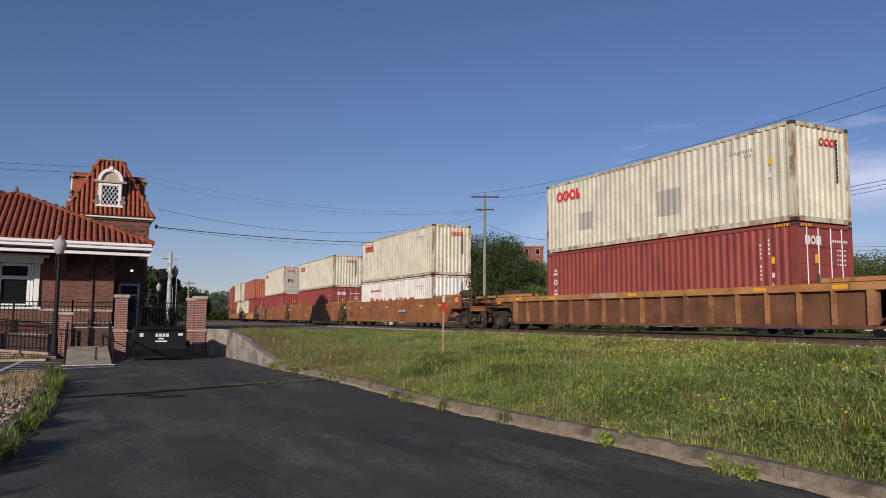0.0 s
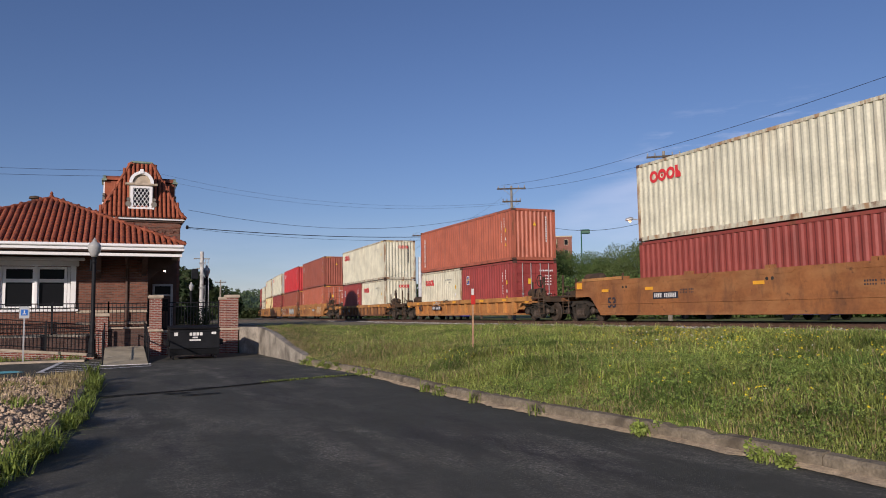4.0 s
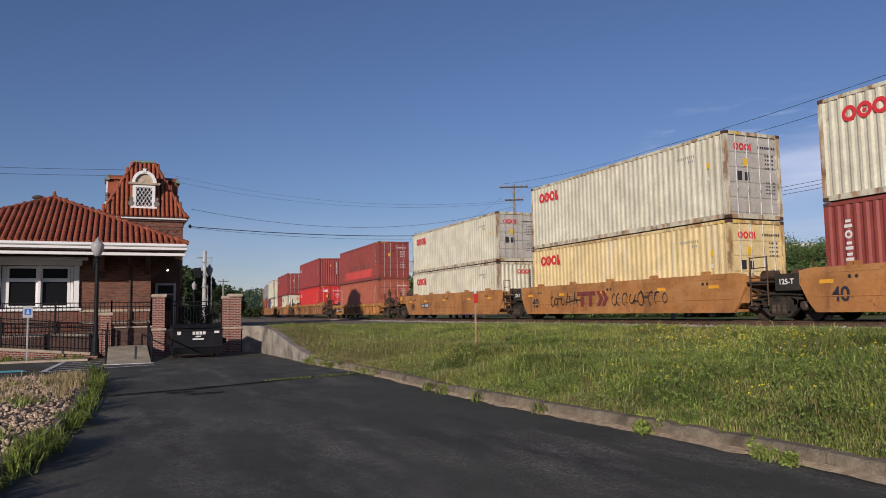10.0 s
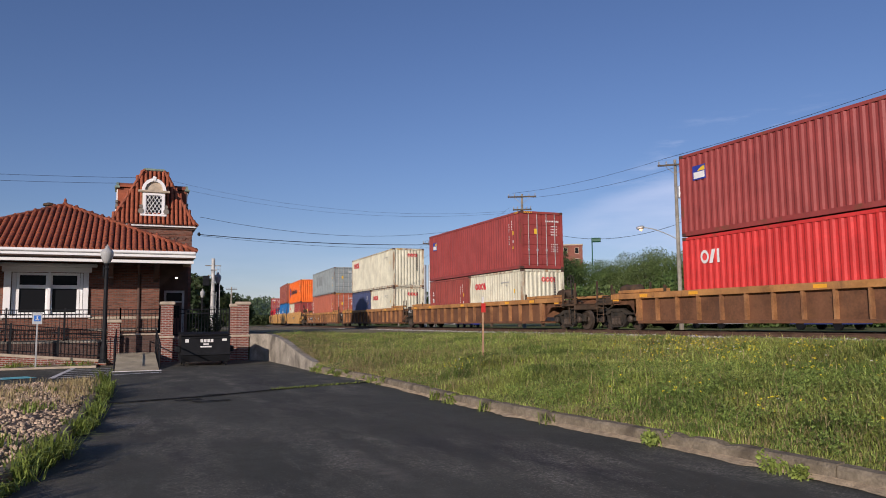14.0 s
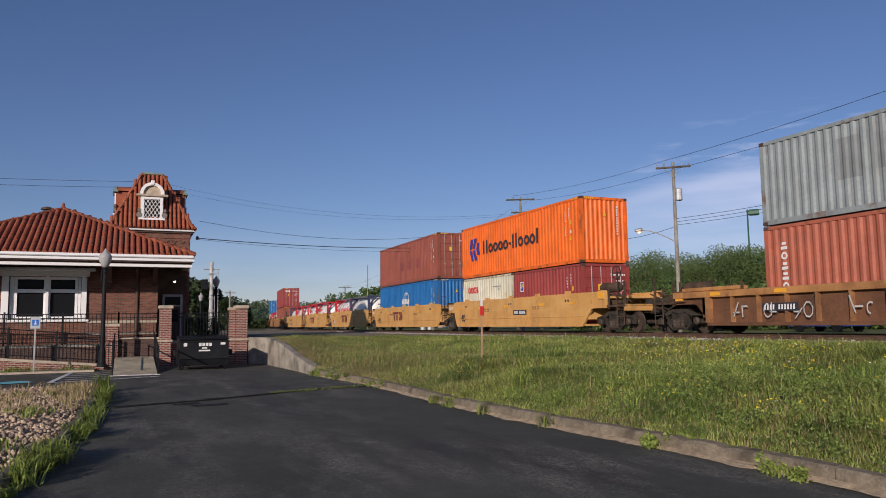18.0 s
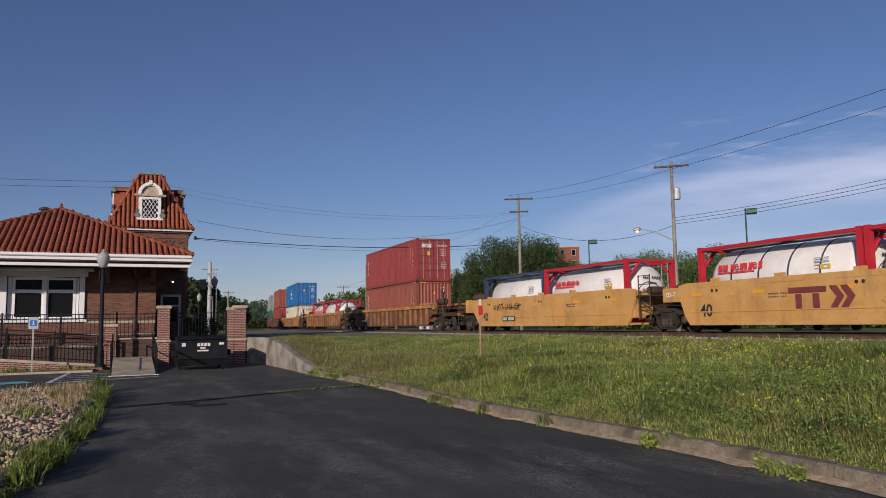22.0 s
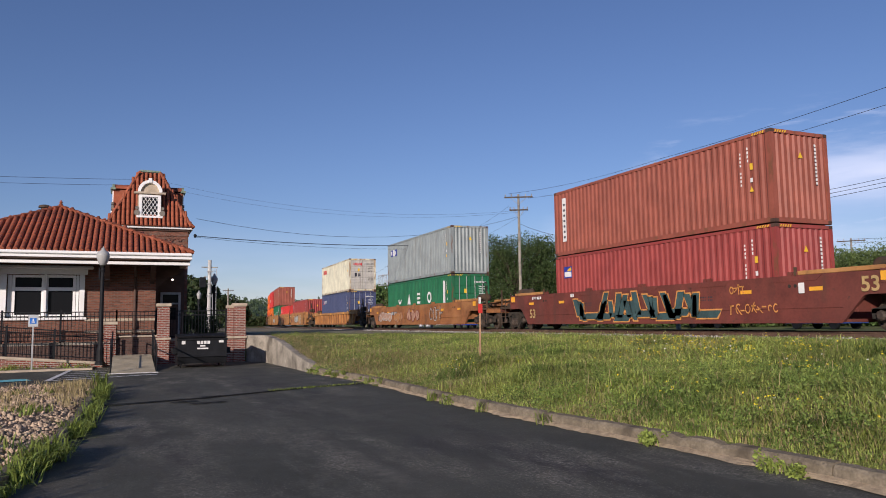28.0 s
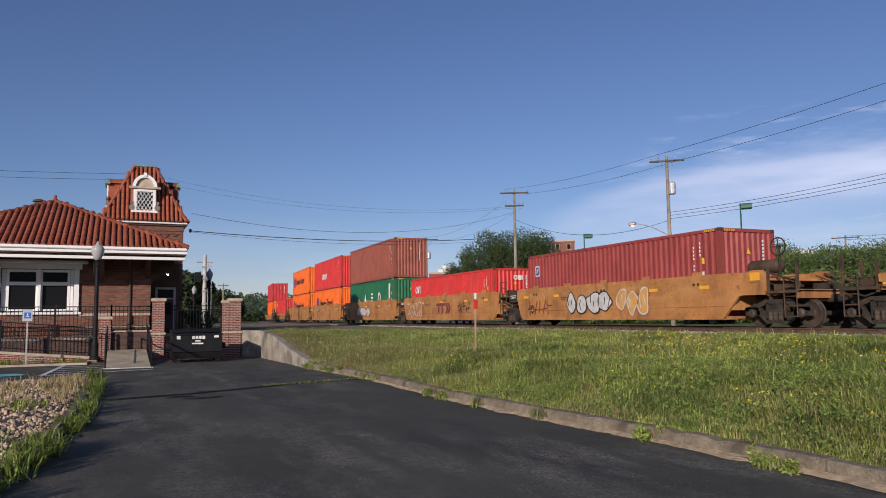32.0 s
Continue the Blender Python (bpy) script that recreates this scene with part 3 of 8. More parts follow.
M_LRED = mat("red lettering paint", (0.72, 0.045, 0.05), 0.6, var=0.1)
M_LWHITE = mat("white lettering paint", (0.78, 0.77, 0.74), 0.6, var=0.1)
M_LDARK = mat("dark lettering paint", (0.035, 0.035, 0.045), 0.6, var=0.1)
M_LBLUE = mat("blue lettering paint", (0.03, 0.05, 0.32), 0.6, var=0.1)
M_LMAROON = mat("maroon lettering paint", (0.20, 0.045, 0.045), 0.7, var=0.15)
M_LYELLOW = mat("yellow sticker", (0.80, 0.50, 0.03), 0.6, var=0.05)
M_GHOST = mat("painted-over patch", (0.40, 0.385, 0.33), 0.6, var=0.1)
M_TEALG = mat("teal spray paint", (0.045, 0.085, 0.085), 0.6, var=0.3, scale=2)
M_ORANGEG = mat("orange spray paint", (0.62, 0.27, 0.07), 0.6, var=0.2)
M_WHITEG = mat("pale spray paint", (0.52, 0.52, 0.49), 0.6, var=0.2)
M_TANL = mat("faded tan lettering", (0.46, 0.31, 0.13), 0.7, var=0.2)
M_PINKG = mat("faded pink spray paint", (0.42, 0.25, 0.17), 0.7, var=0.3, scale=2)
M_BLACKG = mat("black spray paint", (0.04, 0.035, 0.03), 0.6, var=0.2)
M_SKYG = mat("light blue spray paint", (0.12, 0.36, 0.42), 0.6, var=0.2)


def truck(parent, y):
    """Two-axle freight truck under a car; its middle at y."""
    b = Geo().box(-1.1, 1.1, -0.2, 0.2, 0.42, 0.78, 0.03)
    fr = b.to("truck", M_IRON, parent, "two-axle cast steel truck", at=(0, y, 0))
    for sx in (-1, 1):
        x0, x1 = sorted((sx * 0.98, sx * 1.14))
        sf = Geo()
        sf.prism([(-1.18, 0.50), (-1.18, 0.62), (-0.75, 0.70), (-0.4, 0.86), (0.4, 0.86), (0.75, 0.70), (1.18, 0.62), (1.18, 0.50), (0.72, 0.56), (0.36, 0.72), (-0.36, 0.72), (-0.72, 0.56)], x0, x1)
        sf.prism([(-0.74, 0.44), (-0.66, 0.54), (-0.30, 0.26), (0.30, 0.26), (0.66, 0.54), (0.74, 0.44), (0.36, 0.13), (-0.36, 0.13)][::-1], x0, x1)
        for q in (-1, 1):
            sf.box(x0, x1, *sorted((q * 0.26, q * 0.37)), 0.22, 0.75).box(x0, x1, *sorted((q * 0.66, q * 1.14)), 0.50, 0.62)
            sf.box(x0, x1, *sorted((q * 0.62, q * 0.72)), 0.38, 0.60).box(x0, x1, *sorted((q * 1.07, q * 1.17)), 0.36, 0.60)
        sf.to("side_frame", M_IRON, fr)
        g = Geo()
        for k in (-0.18, 0.0, 0.18):
            g.lathe([(0.075, 0.24), (0.085, 0.30), (0.075, 0.36), (0.085, 0.42), (0.075, 0.48)], 8, Matrix.Translation((sx * 1.16, k, 0)))
        g.box(*sorted((sx * 1.10, sx * 1.18)), -0.3, 0.3, 0.19, 0.24).box(*sorted((sx * 1.10, sx * 1.18)), -0.3, 0.3, 0.48, 0.56)
        g.to("spring_nest", M_WHEEL, fr)
        for yy in (-0.89, 0.89):
            Geo().lathe([(0.14, 0.0), (0.14, 0.08), (0.09, 0.12)], 10, pose(sx * 1.12, yy, 0.44, 0, sx * 90, 0)).to("bearing_cap", M_WHEEL, fr)
    for yy in (-0.89, 0.89):
        g = Geo()
        for sx in (-1, 1):
            m = pose(sx * 0.70, yy, 0.42, 0, sx * 90, 0)
            g.lathe([(0.12, -0.04), (0.44, -0.04), (0.44, -0.01), (0.42, 0.0), (0.415, 0.10), (0.36, 0.11), (0.34, 0.06), (0.16, 0.03), (0.14, 0.10), (0.09, 0.12)], 20, m)
        g.rod((-1.0, yy, 0.42), (1.0, yy, 0.42), 0.08, 8)
        g.to("wheelset", M_WHEEL, fr, "worn steel wheels on an axle")
    return fr


M_STEP = mat("rusty end steel", (0.060, 0.040, 0.025), 0.8, var=0.4, col2=(0.16, 0.085, 0.04), amt=0.6, scale2=2.2)


def well_car(well, style, colour, front, rear, top, label):
    """A container well car; origin on the rail heads at the middle, -y leads. front, rear: 'own' or 'shared' trucks."""
    m = CAR_PAINT[colour]
    chord = {"brown": CAR_PAINT["chord"], "gold": CAR_PAINT["pale"], "umber": CAR_PAINT["chord"]}.get(colour, m) if style == "ribbed" else m
    root = thing("well_car", label, "rail car", "well cars of the train")
    hw = 6.45 if well == 40 else 8.45
    own = 9.8 if well == 40 else 11.75
    half = 7.82 if well == 40 else 9.8
    X, low = 1.45, 0.27

    def end_outline(sy, kind):
        if kind == "own":
            z = min(1.0, top - 0.25)
            return [(sy * (hw - 0.15), low), (sy * (hw + 0.50), z - 0.04), (sy * (hw + 0.62), z), (sy * (hw + 1.55), z), (sy * (hw + 1.55), top - 0.03), (sy * hw, top)]
        return [(sy * (hw - 0.1), low), (sy * (hw + 0.10), low + 0.25), (sy * (hw + 0.38), top - 0.45), (sy * (hw + 0.38), top - 0.06), (sy * hw, top)]
    for sx in (-1, 1):
        x0, x1 = sorted((sx * X, sx * (X - 0.10)))
        outline = end_outline(1, rear) + end_outline(-1, front)[::-1]
        g = Geo()
        if style == "smooth":
            g.prism([(a, b) for a, b in outline], x0, x1)
        else:
            g.prism(outline, *sorted((sx * (X - 0.10), sx * (X - 0.16))))
        sp = g.to("side_wall", m, root)
        out = X if style == "smooth" else X + 0.05
        if style == "ribbed":
            a, b = sorted((sx * (X - 0.10), sx * (X + 0.05)))
            ea, eb = -hw - (1.5 if front == "own" else 0.3), hw + (1.5 if rear == "own" else 0.3)
            Geo().box(a, b, ea, eb, top - 0.22, top - 0.01, 0.01).to("top_chord", chord, sp)
            Geo().box(a, b, -hw + 0.1, hw - 0.1, low, low + 0.11, 0.01).to("bottom_chord", m, sp)
            n = 14 if well == 40 else 16
            for i in range(n + 1):
                y = -hw + 0.12 + (2 * hw - 0.24) * i / n
                w = 0.10 if i in (0, n) else 0.036
                Geo().box(*sorted((sx * (X - 0.10), sx * (X + 0.045))), y - w, y + w, low + 0.11, top - 0.22).to("rib", {"brown": CAR_PAINT["rib"], "gold": CAR_PAINT["pale"], "umber": CAR_PAINT["chord"]}.get(colour, m), sp)
        else:
            for i in range(5):
                y = -hw + (i + 0.5) * 2 * hw / 5
                Geo().prism([(y - 1.0, top - 0.03), (y - 0.8, top - 0.17), (y + 0.8, top - 0.17), (y + 1.0, top - 0.03)], *sorted((sx * (X - 0.01), sx * (X + 0.014)))).to("stiffener", m, sp)
                for dy in (-0.17, 0.03):
                    Geo().box(*sorted((sx * (X - 0.12), sx * (X - 0.01))), y + dy, y + dy + 0.14, top - 0.02, top + 0.11, 0.012).to("guide_block", m, sp)
                if sx < 0 and i % 2 == 0:
                    for dy in (-0.10, 0.10):
                        Geo().lathe([(0.055, 0), (0.055, 0.006)], 8, pose(-X - 0.001, y + dy, top - 0.30, 0, -90, 0)).to("bolt_hole", M_IRON, sp)
                if sx < 0 and i % 2:
                    d = Decal()
                    for k in range(9):
                        d.bar(k * 0.075, 0.09, 0.045, 0.05).bar(k * 0.075, 0, 0.04, 0.045) if k != 5 else None
                    d.side(sp, M_LDARK, y + 0.4, top - 0.62, X + 0.004, "data_block", "small dark stencilled data")
            Geo().box(*sorted((sx * (X - 0.02), sx * (X + 0.035))), -hw + 0.15, hw - 0.15, low - 0.02, low + 0.09, 0.01).to("bottom_chord", m, sp)
            Geo().box(*sorted((sx * (X - 0.01), sx * (X + 0.02))), -hw + 0.1, hw - 0.1, low + 0.40, low + 0.44, 0.006).to("weld_seam", m, sp)
        if sx < 0:
            zt = top - 0.17 if style == "ribbed" else top - 0.46
            for y in (-hw + 0.9, -hw + 3.4, 0.4, hw - 3.1, hw - 0.5):
                Decal().bar(-0.22, 0, 0.44, 0.11).side(sp, M_YELLOWTAG, y, zt, out + 0.016, "reflector", "amber reflector tape")
    for y in (-hw + 0.25, 0, hw - 0.25):
        Geo().box(-1.35, 1.35, y - 0.25, y + 0.25, 0.28, 0.36).to("floor_beam", m, root)
    for sy, kind in ((-1, front), (1, rear)):
        e = own if kind == "own" else half

        def span(p, q):
            return sorted((sy * p, sy * q))
        Geo().box(-1.35, 1.35, *span(hw + 0.05, hw + 0.25), 0.55, top - 0.1).to("bulkhead", m, root)
        if well == 53:
            for sx in (-1, 1):
                Geo().box(*sorted((sx * (X - 0.02), sx * (X - 0.34))), *span(hw - (1.5 if kind == "own" else 2.2), hw + (1.1 if kind == "own" else 0.3)), top + 0.005, top + 0.125, 0.012).to("end_plank", CAR_PAINT["chord"], root, "worn gold walkway plank")
                Geo().box(*sorted((sx * X, sx * (X - 0.05))), *span(hw - 1.62, hw - 1.54), top - 0.02, top + 0.24).to("lug", M_STEP, root)
        if kind == "own":
            truck(root, sy * (hw + 1.65))
            Geo().box(-0.40, 0.40, *span(hw + 0.25, e - 0.75), 0.78, 1.02, 0.02).to("draft_sill", M_STEP, root)
            Geo().box(-1.36, 1.36, *span(hw + 0.3, hw + 1.6), top - 0.30, top - 0.22, 0.01).to("end_deck", m, root)
            Geo().box(-1.40, 1.40, *span(hw + 1.55, e - 0.62), 1.04, 1.10, 0.01).to("end_platform", M_STEP, root)
            Geo().box(-1.42, 1.42, *span(e - 0.74, e - 0.62), 0.86, 1.12, 0.01).to("end_sill", m if style == "smooth" else M_STEP, root)
            Geo().box(-0.13, 0.13, *span(e - 0.8, e + 0.02), 0.74, 0.98, 0.05).to("coupler", M_IRON, root)
            Geo().rod((0.3, sy * (e - 0.6), 0.8), (0.25, sy * (e - 0.15), 0.45), 0.035).rod((0.25, sy * (e - 0.15), 0.45), (0.15, sy * e, 0.55), 0.035).to("air_hose", M_IRON, root)
            for sx in (-1, 1):
                for yy, zz in ((hw + 1.62, 1.80), (e - 0.70, 2.0)):
                    Geo().box(*sorted((sx * 1.34, sx * 1.40)), *span(yy - 0.035, yy + 0.035), 0.95, zz, 0.006).to("stanchion", M_STEP, root)
                g = Geo()
                for yy in (e - 1.15, e - 0.72):
                    g.rod((sx * 1.41, sy * yy, 0.32), (sx * 1.41, sy * yy, 1.5), 0.02)
                for z in (0.34, 0.64, 0.92, 1.2, 1.48):
                    g.rod((sx * 1.41, sy * (e - 1.15), z), (sx * 1.41, sy * (e - 0.72), z), 0.016)
                g.to("ladder", M_STEP, root)
                Geo().box(*sorted((sx * 1.43, sx * 1.36)), *span(hw + 1.55, e - 0.62), 1.02, 1.11, 0.01).to("side_sill", M_STEP, root)
                Geo().box(*sorted((sx * 1.475, sx * 1.30)), *span(hw + 1.02, hw + 1.42), top - 0.34, top + 0.03, 0.012).to("jacking_pad", m, root)
                Decal().bar(-0.19, 0, 0.38, 0.24).side(root, M_YELLOWTAG, sy * (hw + 1.22), top - 0.28, 1.482, "reflector", "amber reflector plate") if sx < 0 else None
                hose = Geo()
                prev = Vector((sx * 1.25, sy * (hw + 0.5), top - 0.34))
                for i, (dy, dz) in enumerate(((0.9, -0.06), (1.5, -0.02), (2.1, -0.14), (2.6, -0.05), (e - hw - 0.75, -0.12))):
                    nxt = Vector((sx * 1.22, sy * (hw + dy), top - 0.34 + dz * (1 if i % 2 else 1.6)))
                    hose.rod(prev, nxt, 0.028, 5)
                    prev = nxt
                hose.to("brake_pipe", M_IRON, root)
                Geo().box(*sorted((sx * 0.95, sx * 1.30)), *span(hw + 1.75, hw + 2.15), 1.10, 1.30, 0.03).to("valve_box", M_STEP, root)
                Geo().rod((sx * 1.2, sy * (hw + 1.5), top - 0.05), (sx * 1.2, sy * (e - 0.8), 1.35), 0.03).rod((sx * 0.8, sy * (hw + 1.5), top - 0.12), (sx * 0.9, sy * (e - 0.9), 1.22), 0.03).to("brace_bar", M_STEP, root)
            Geo().lathe([(0.06, -0.62), (0.17, -0.57), (0.21, -0.48), (0.21, 0.48), (0.17, 0.57), (0.06, 0.62)], 16, pose(-0.80, sy * (hw + 1.05), top + 0.16, 90, 0, 0)).to("air_reservoir", M_STEP, root, "round air reservoir on the end deck", smooth=True)
            Geo().box(0.3, 0.95, *span(hw + 1.8, hw + 2.3), 1.10, 1.34, 0.03).to("brake_valve", M_IRON, root)
            Geo().rod((-0.9, sy * (hw + 0.4), 0.62), (-0.9, sy * (e - 0.9), 0.66), 0.03).rod((-0.55, sy * (hw + 0.4), 0.58), (0.5, sy * (hw + 1.5), 0.60), 0.03).to("brake_rod", M_IRON, root)
            if sy < 0:
                w = Geo()
                c = Vector((-1.05, sy * (hw + 1.75), top + 0.72))
                for i in range(12):
                    a, b = math.tau * i / 12, math.tau * (i + 1) / 12
                    w.rod(c + Vector((0, 0.27 * math.cos(a), 0.27 * math.sin(a))), c + Vector((0, 0.27 * math.cos(b), 0.27 * math.sin(b))), 0.022, 5)
                    if i % 3 == 0:
                        w.rod(c, c + Vector((0, 0.27 * math.cos(a), 0.27 * math.sin(a))), 0.016, 4)
                w.rod(c + Vector((0.05, 0, -0.9)), c + Vector((0.05, 0, 0.05)), 0.035, 6)
                w.to("brake_wheel", M_IRON, root, "rusty spoked hand brake wheel")
        else:
            Geo().box(-0.5, 0.5, *span(hw + 0.25, half), 0.70, 1.05, 0.02).to("articulation_arm", M_IRON, root)
            Geo().box(-1.38, 1.38, *span(hw + 0.30, half - 0.12), top - 0.36, top - 0.30, 0.01).to("end_platform", M_IRON, root)
            for sx in (-1, 1):
                x0, x1 = sorted((sx * 1.39, sx * 1.30))
                if sy > 0:
                    Geo().box(x0, x1, *span(hw + 0.38, half - 0.10), top - 0.62, top - 0.12, 0.01).to("end_plate", M_IRON if colour != "yellow" else m, root)
                else:
                    g = Geo()
                    for yy in (hw + 0.55, half - 0.18):
                        g.rod((sx * 1.38, sy * yy, 0.45), (sx * 1.38, sy * yy, top + 0.45), 0.025)
                    for z in (0.5, 0.8, 1.1, top - 0.2, top + 0.1, top + 0.42):
                        g.rod((sx * 1.38, sy * (hw + 0.55), z), (sx * 1.38, sy * (half - 0.18), z), 0.018)
                    g.to("ladder", M_STEP, root)
            if sy > 0:
                truck(root, half)
                number(root, "125-T", hw + 0.88, top - 0.36, 0.22, M_LWHITE, 1.395)
            Geo().lathe([(0.13, -0.3), (0.15, -0.27), (0.15, 0.27), (0.13, 0.3)], 10, pose(-0.8, sy * (hw + 0.8), top - 0.12, 0, 90, 0)).to("air_reservoir", M_STEP, root)
            Geo().rod((-1.2, sy * (hw + 0.4), top - 0.5), (-0.6, sy * (half - 0.1), 0.7), 0.03).rod((-1.25, sy * (hw + 0.4), top - 0.75), (-1.2, sy * half, top - 0.7), 0.025).to("brake_pipe", M_IRON, root)
    zc = 0.72
    out = (X if style == "smooth" else X + 0.05) + 0.012
    number(root, str(well), hw - 0.9, zc, 0.55, M_LDARK, out, "stencilled car length") if (style == "smooth" and colour != "maroon") or colour == "gold" else None
    return root


def number_plate(car, y, z, x=1.47, w=1.3):
    Decal().bar(-w / 2, -0.12, w, 0.24).side(car, M_LDARK, y, z, x, "number_board", "black number board with white bars")
    d = Decal()
    for i in range(11):
        if i != 4:
            d.bar(-w / 2 + 0.08 + i * (w - 0.16) / 11, -0.075, (w - 0.16) / 11 * 0.55, 0.15, 0.012)
    d.side(car, M_LWHITE, y, z, x + 0.004, "number_row")


def car_logo(car, y, z, material, h=0.60, x=1.485, patch=None):
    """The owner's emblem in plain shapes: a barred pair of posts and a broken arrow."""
    y -= 0.1
    if patch:
        Decal().bar(-1.1, -0.15, 2.75, h + 0.32).side(car, patch, y, z, x - 0.004, "paint_patch")
    d = Decal().bar(0, h * 0.74, h * 2.1, h * 0.26)
    for u in (0.40, 1.36):
        d.poly([(h * u, 0), (h * (u + 0.36), 0), (h * (u + 0.36), h * 0.68), (h * u, h * 0.68)])
    d.poly([(h * 2.25, 0), (h * 2.62, 0), (h * 3.0, h * 0.5), (h * 2.62, h), (h * 2.25, h), (h * 2.62, h * 0.5)])
    d.poly([(h * 2.80, 0), (h * 3.17, 0), (h * 3.55, h * 0.5), (h * 3.17, h), (h * 2.80, h), (h * 3.17, h * 0.5)])
    d.v = [(u - 0.85, w, q) for u, w, q in d.v]
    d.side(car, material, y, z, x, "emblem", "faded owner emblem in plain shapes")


def fold_patch(c, rear, length, z0, z1, material, label):
    """Paint that follows the folds of a container's side, from rear metres behind its middle."""
    h, r = c["length"] / 2, 0.14
    span = c["length"] - 2 * r
    n = max(2, round(span / 0.278))
    p = span / n
    rows = []
    for i in range(n):
        for u, d in ((0.0, 0), (0.27, 0), (0.50, 0.036), (0.77, 0.036)):
            y = -h + r + (i + u) * p
            if rear - length <= y <= rear:
                rows.append((-W2 + 0.0085 + d, y))
    v = [(x, y, z) for x, y in rows for z in (z0, z1)]
    f = [(2 * k, 2 * k + 1, 2 * k + 3, 2 * k + 2) for k in range(len(rows) - 1)]
    return obj("paint_patch", v, f, material, c, label)


def graffiti(car, y0, y1, z0, z1, n, fill, line, x=1.49, seed=1):
    """Sprayed bubble shapes from y0 (the rear) to y1, each with a dark rim and a light heart."""
    r = random.Random(seed)
    rim, heart, stroke = Decal(), Decal(), Decal()
    wild = fill is M_TEALG
    L, H = y0 - y1, z1 - z0
    for i in range(n):
        cu, w = (i + 0.5) * L / n, L / n * 0.68
        if wild:
            for k in range(4):
                u, v = cu + r.uniform(-0.5, 0.2) * w, r.uniform(0, 0.25) * H
                t, hh, sk = r.uniform(0.20, 0.34), H * r.uniform(0.55, 0.85), r.uniform(-0.5, 0.6)
                if k == 3:
                    t, hh, sk = w * 1.2, H * 0.22, 0.2
                rim.bar(u - 0.05, v - 0.05, t + 0.10, hh + 0.10, sk)
                heart.bar(u, v, t, hh, sk)
            continue
        pts = []
        k = r.choice((7, 8, 9))
        for j in range(k):
            a = math.tau * j / k
            q = r.uniform(0.58, 1.22)
            pts.append((cu + w * q * math.cos(a), H / 2 + H * 0.52 * q * math.sin(a) * (1 if r.random() > 0.2 else 0.8)))
        for _ in range(2):
            pts = [q for (a, b), (c, d) in zip(pts, pts[1:] + pts[:1]) for q in ((a * 0.75 + c * 0.25, b * 0.75 + d * 0.25), (a * 0.25 + c * 0.75, b * 0.25 + d * 0.75))]
        rim.poly(pts)
        heart.poly([(cu + (u - cu) * 0.84, H / 2 + (v - H / 2) * 0.88) for u, v in pts])
        for _ in range(2):
            u, v = cu + r.uniform(-0.4, 0.3) * w, H * r.uniform(0.15, 0.5)
            stroke.bar(u, v, 0.05, H * r.uniform(0.2, 0.4), r.uniform(-0.15, 0.15))
    rim.side(car, line, y0, z0, x, "graffiti_rim", "sprayed graffiti outline")
    heart.side(car, fill, y0, z0, x + 0.003, "graffiti_fill", "sprayed graffiti fill")
    stroke.side(car, line, y0, z0, x + 0.006, "graffiti_stroke", "thin sprayed inner strokes") if stroke.f else None


def scribble(car, y0, z0, n, h, material, x=1.49, seed=1):
    """Hand-sprayed strokes that spell nothing."""
    r = random.Random(seed)
    d = Decal()
    u = 0.0
    for _ in range(n):
        k = r.random()
        if k < 0.4:
            d.ring(u + h * 0.3, h * 0.45, h * r.uniform(0.3, 0.5), 0.045, r.uniform(0, 120), r.uniform(220, 420), 9, 0.7)
        else:
            d.bar(u, h * r.uniform(-0.1, 0.2), 0.045, h * r.uniform(0.6, 1.0), r.uniform(-0.2, 0.25))
            d.bar(u, h * r.uniform(0.2, 0.7), h * 0.5, 0.045, r.uniform(-0.05, 0.05))
        u += h * r.uniform(0.45, 0.75)
    return d.side(car, material, y0, z0, x, "graffiti_strokes", "loose sprayed strokes")


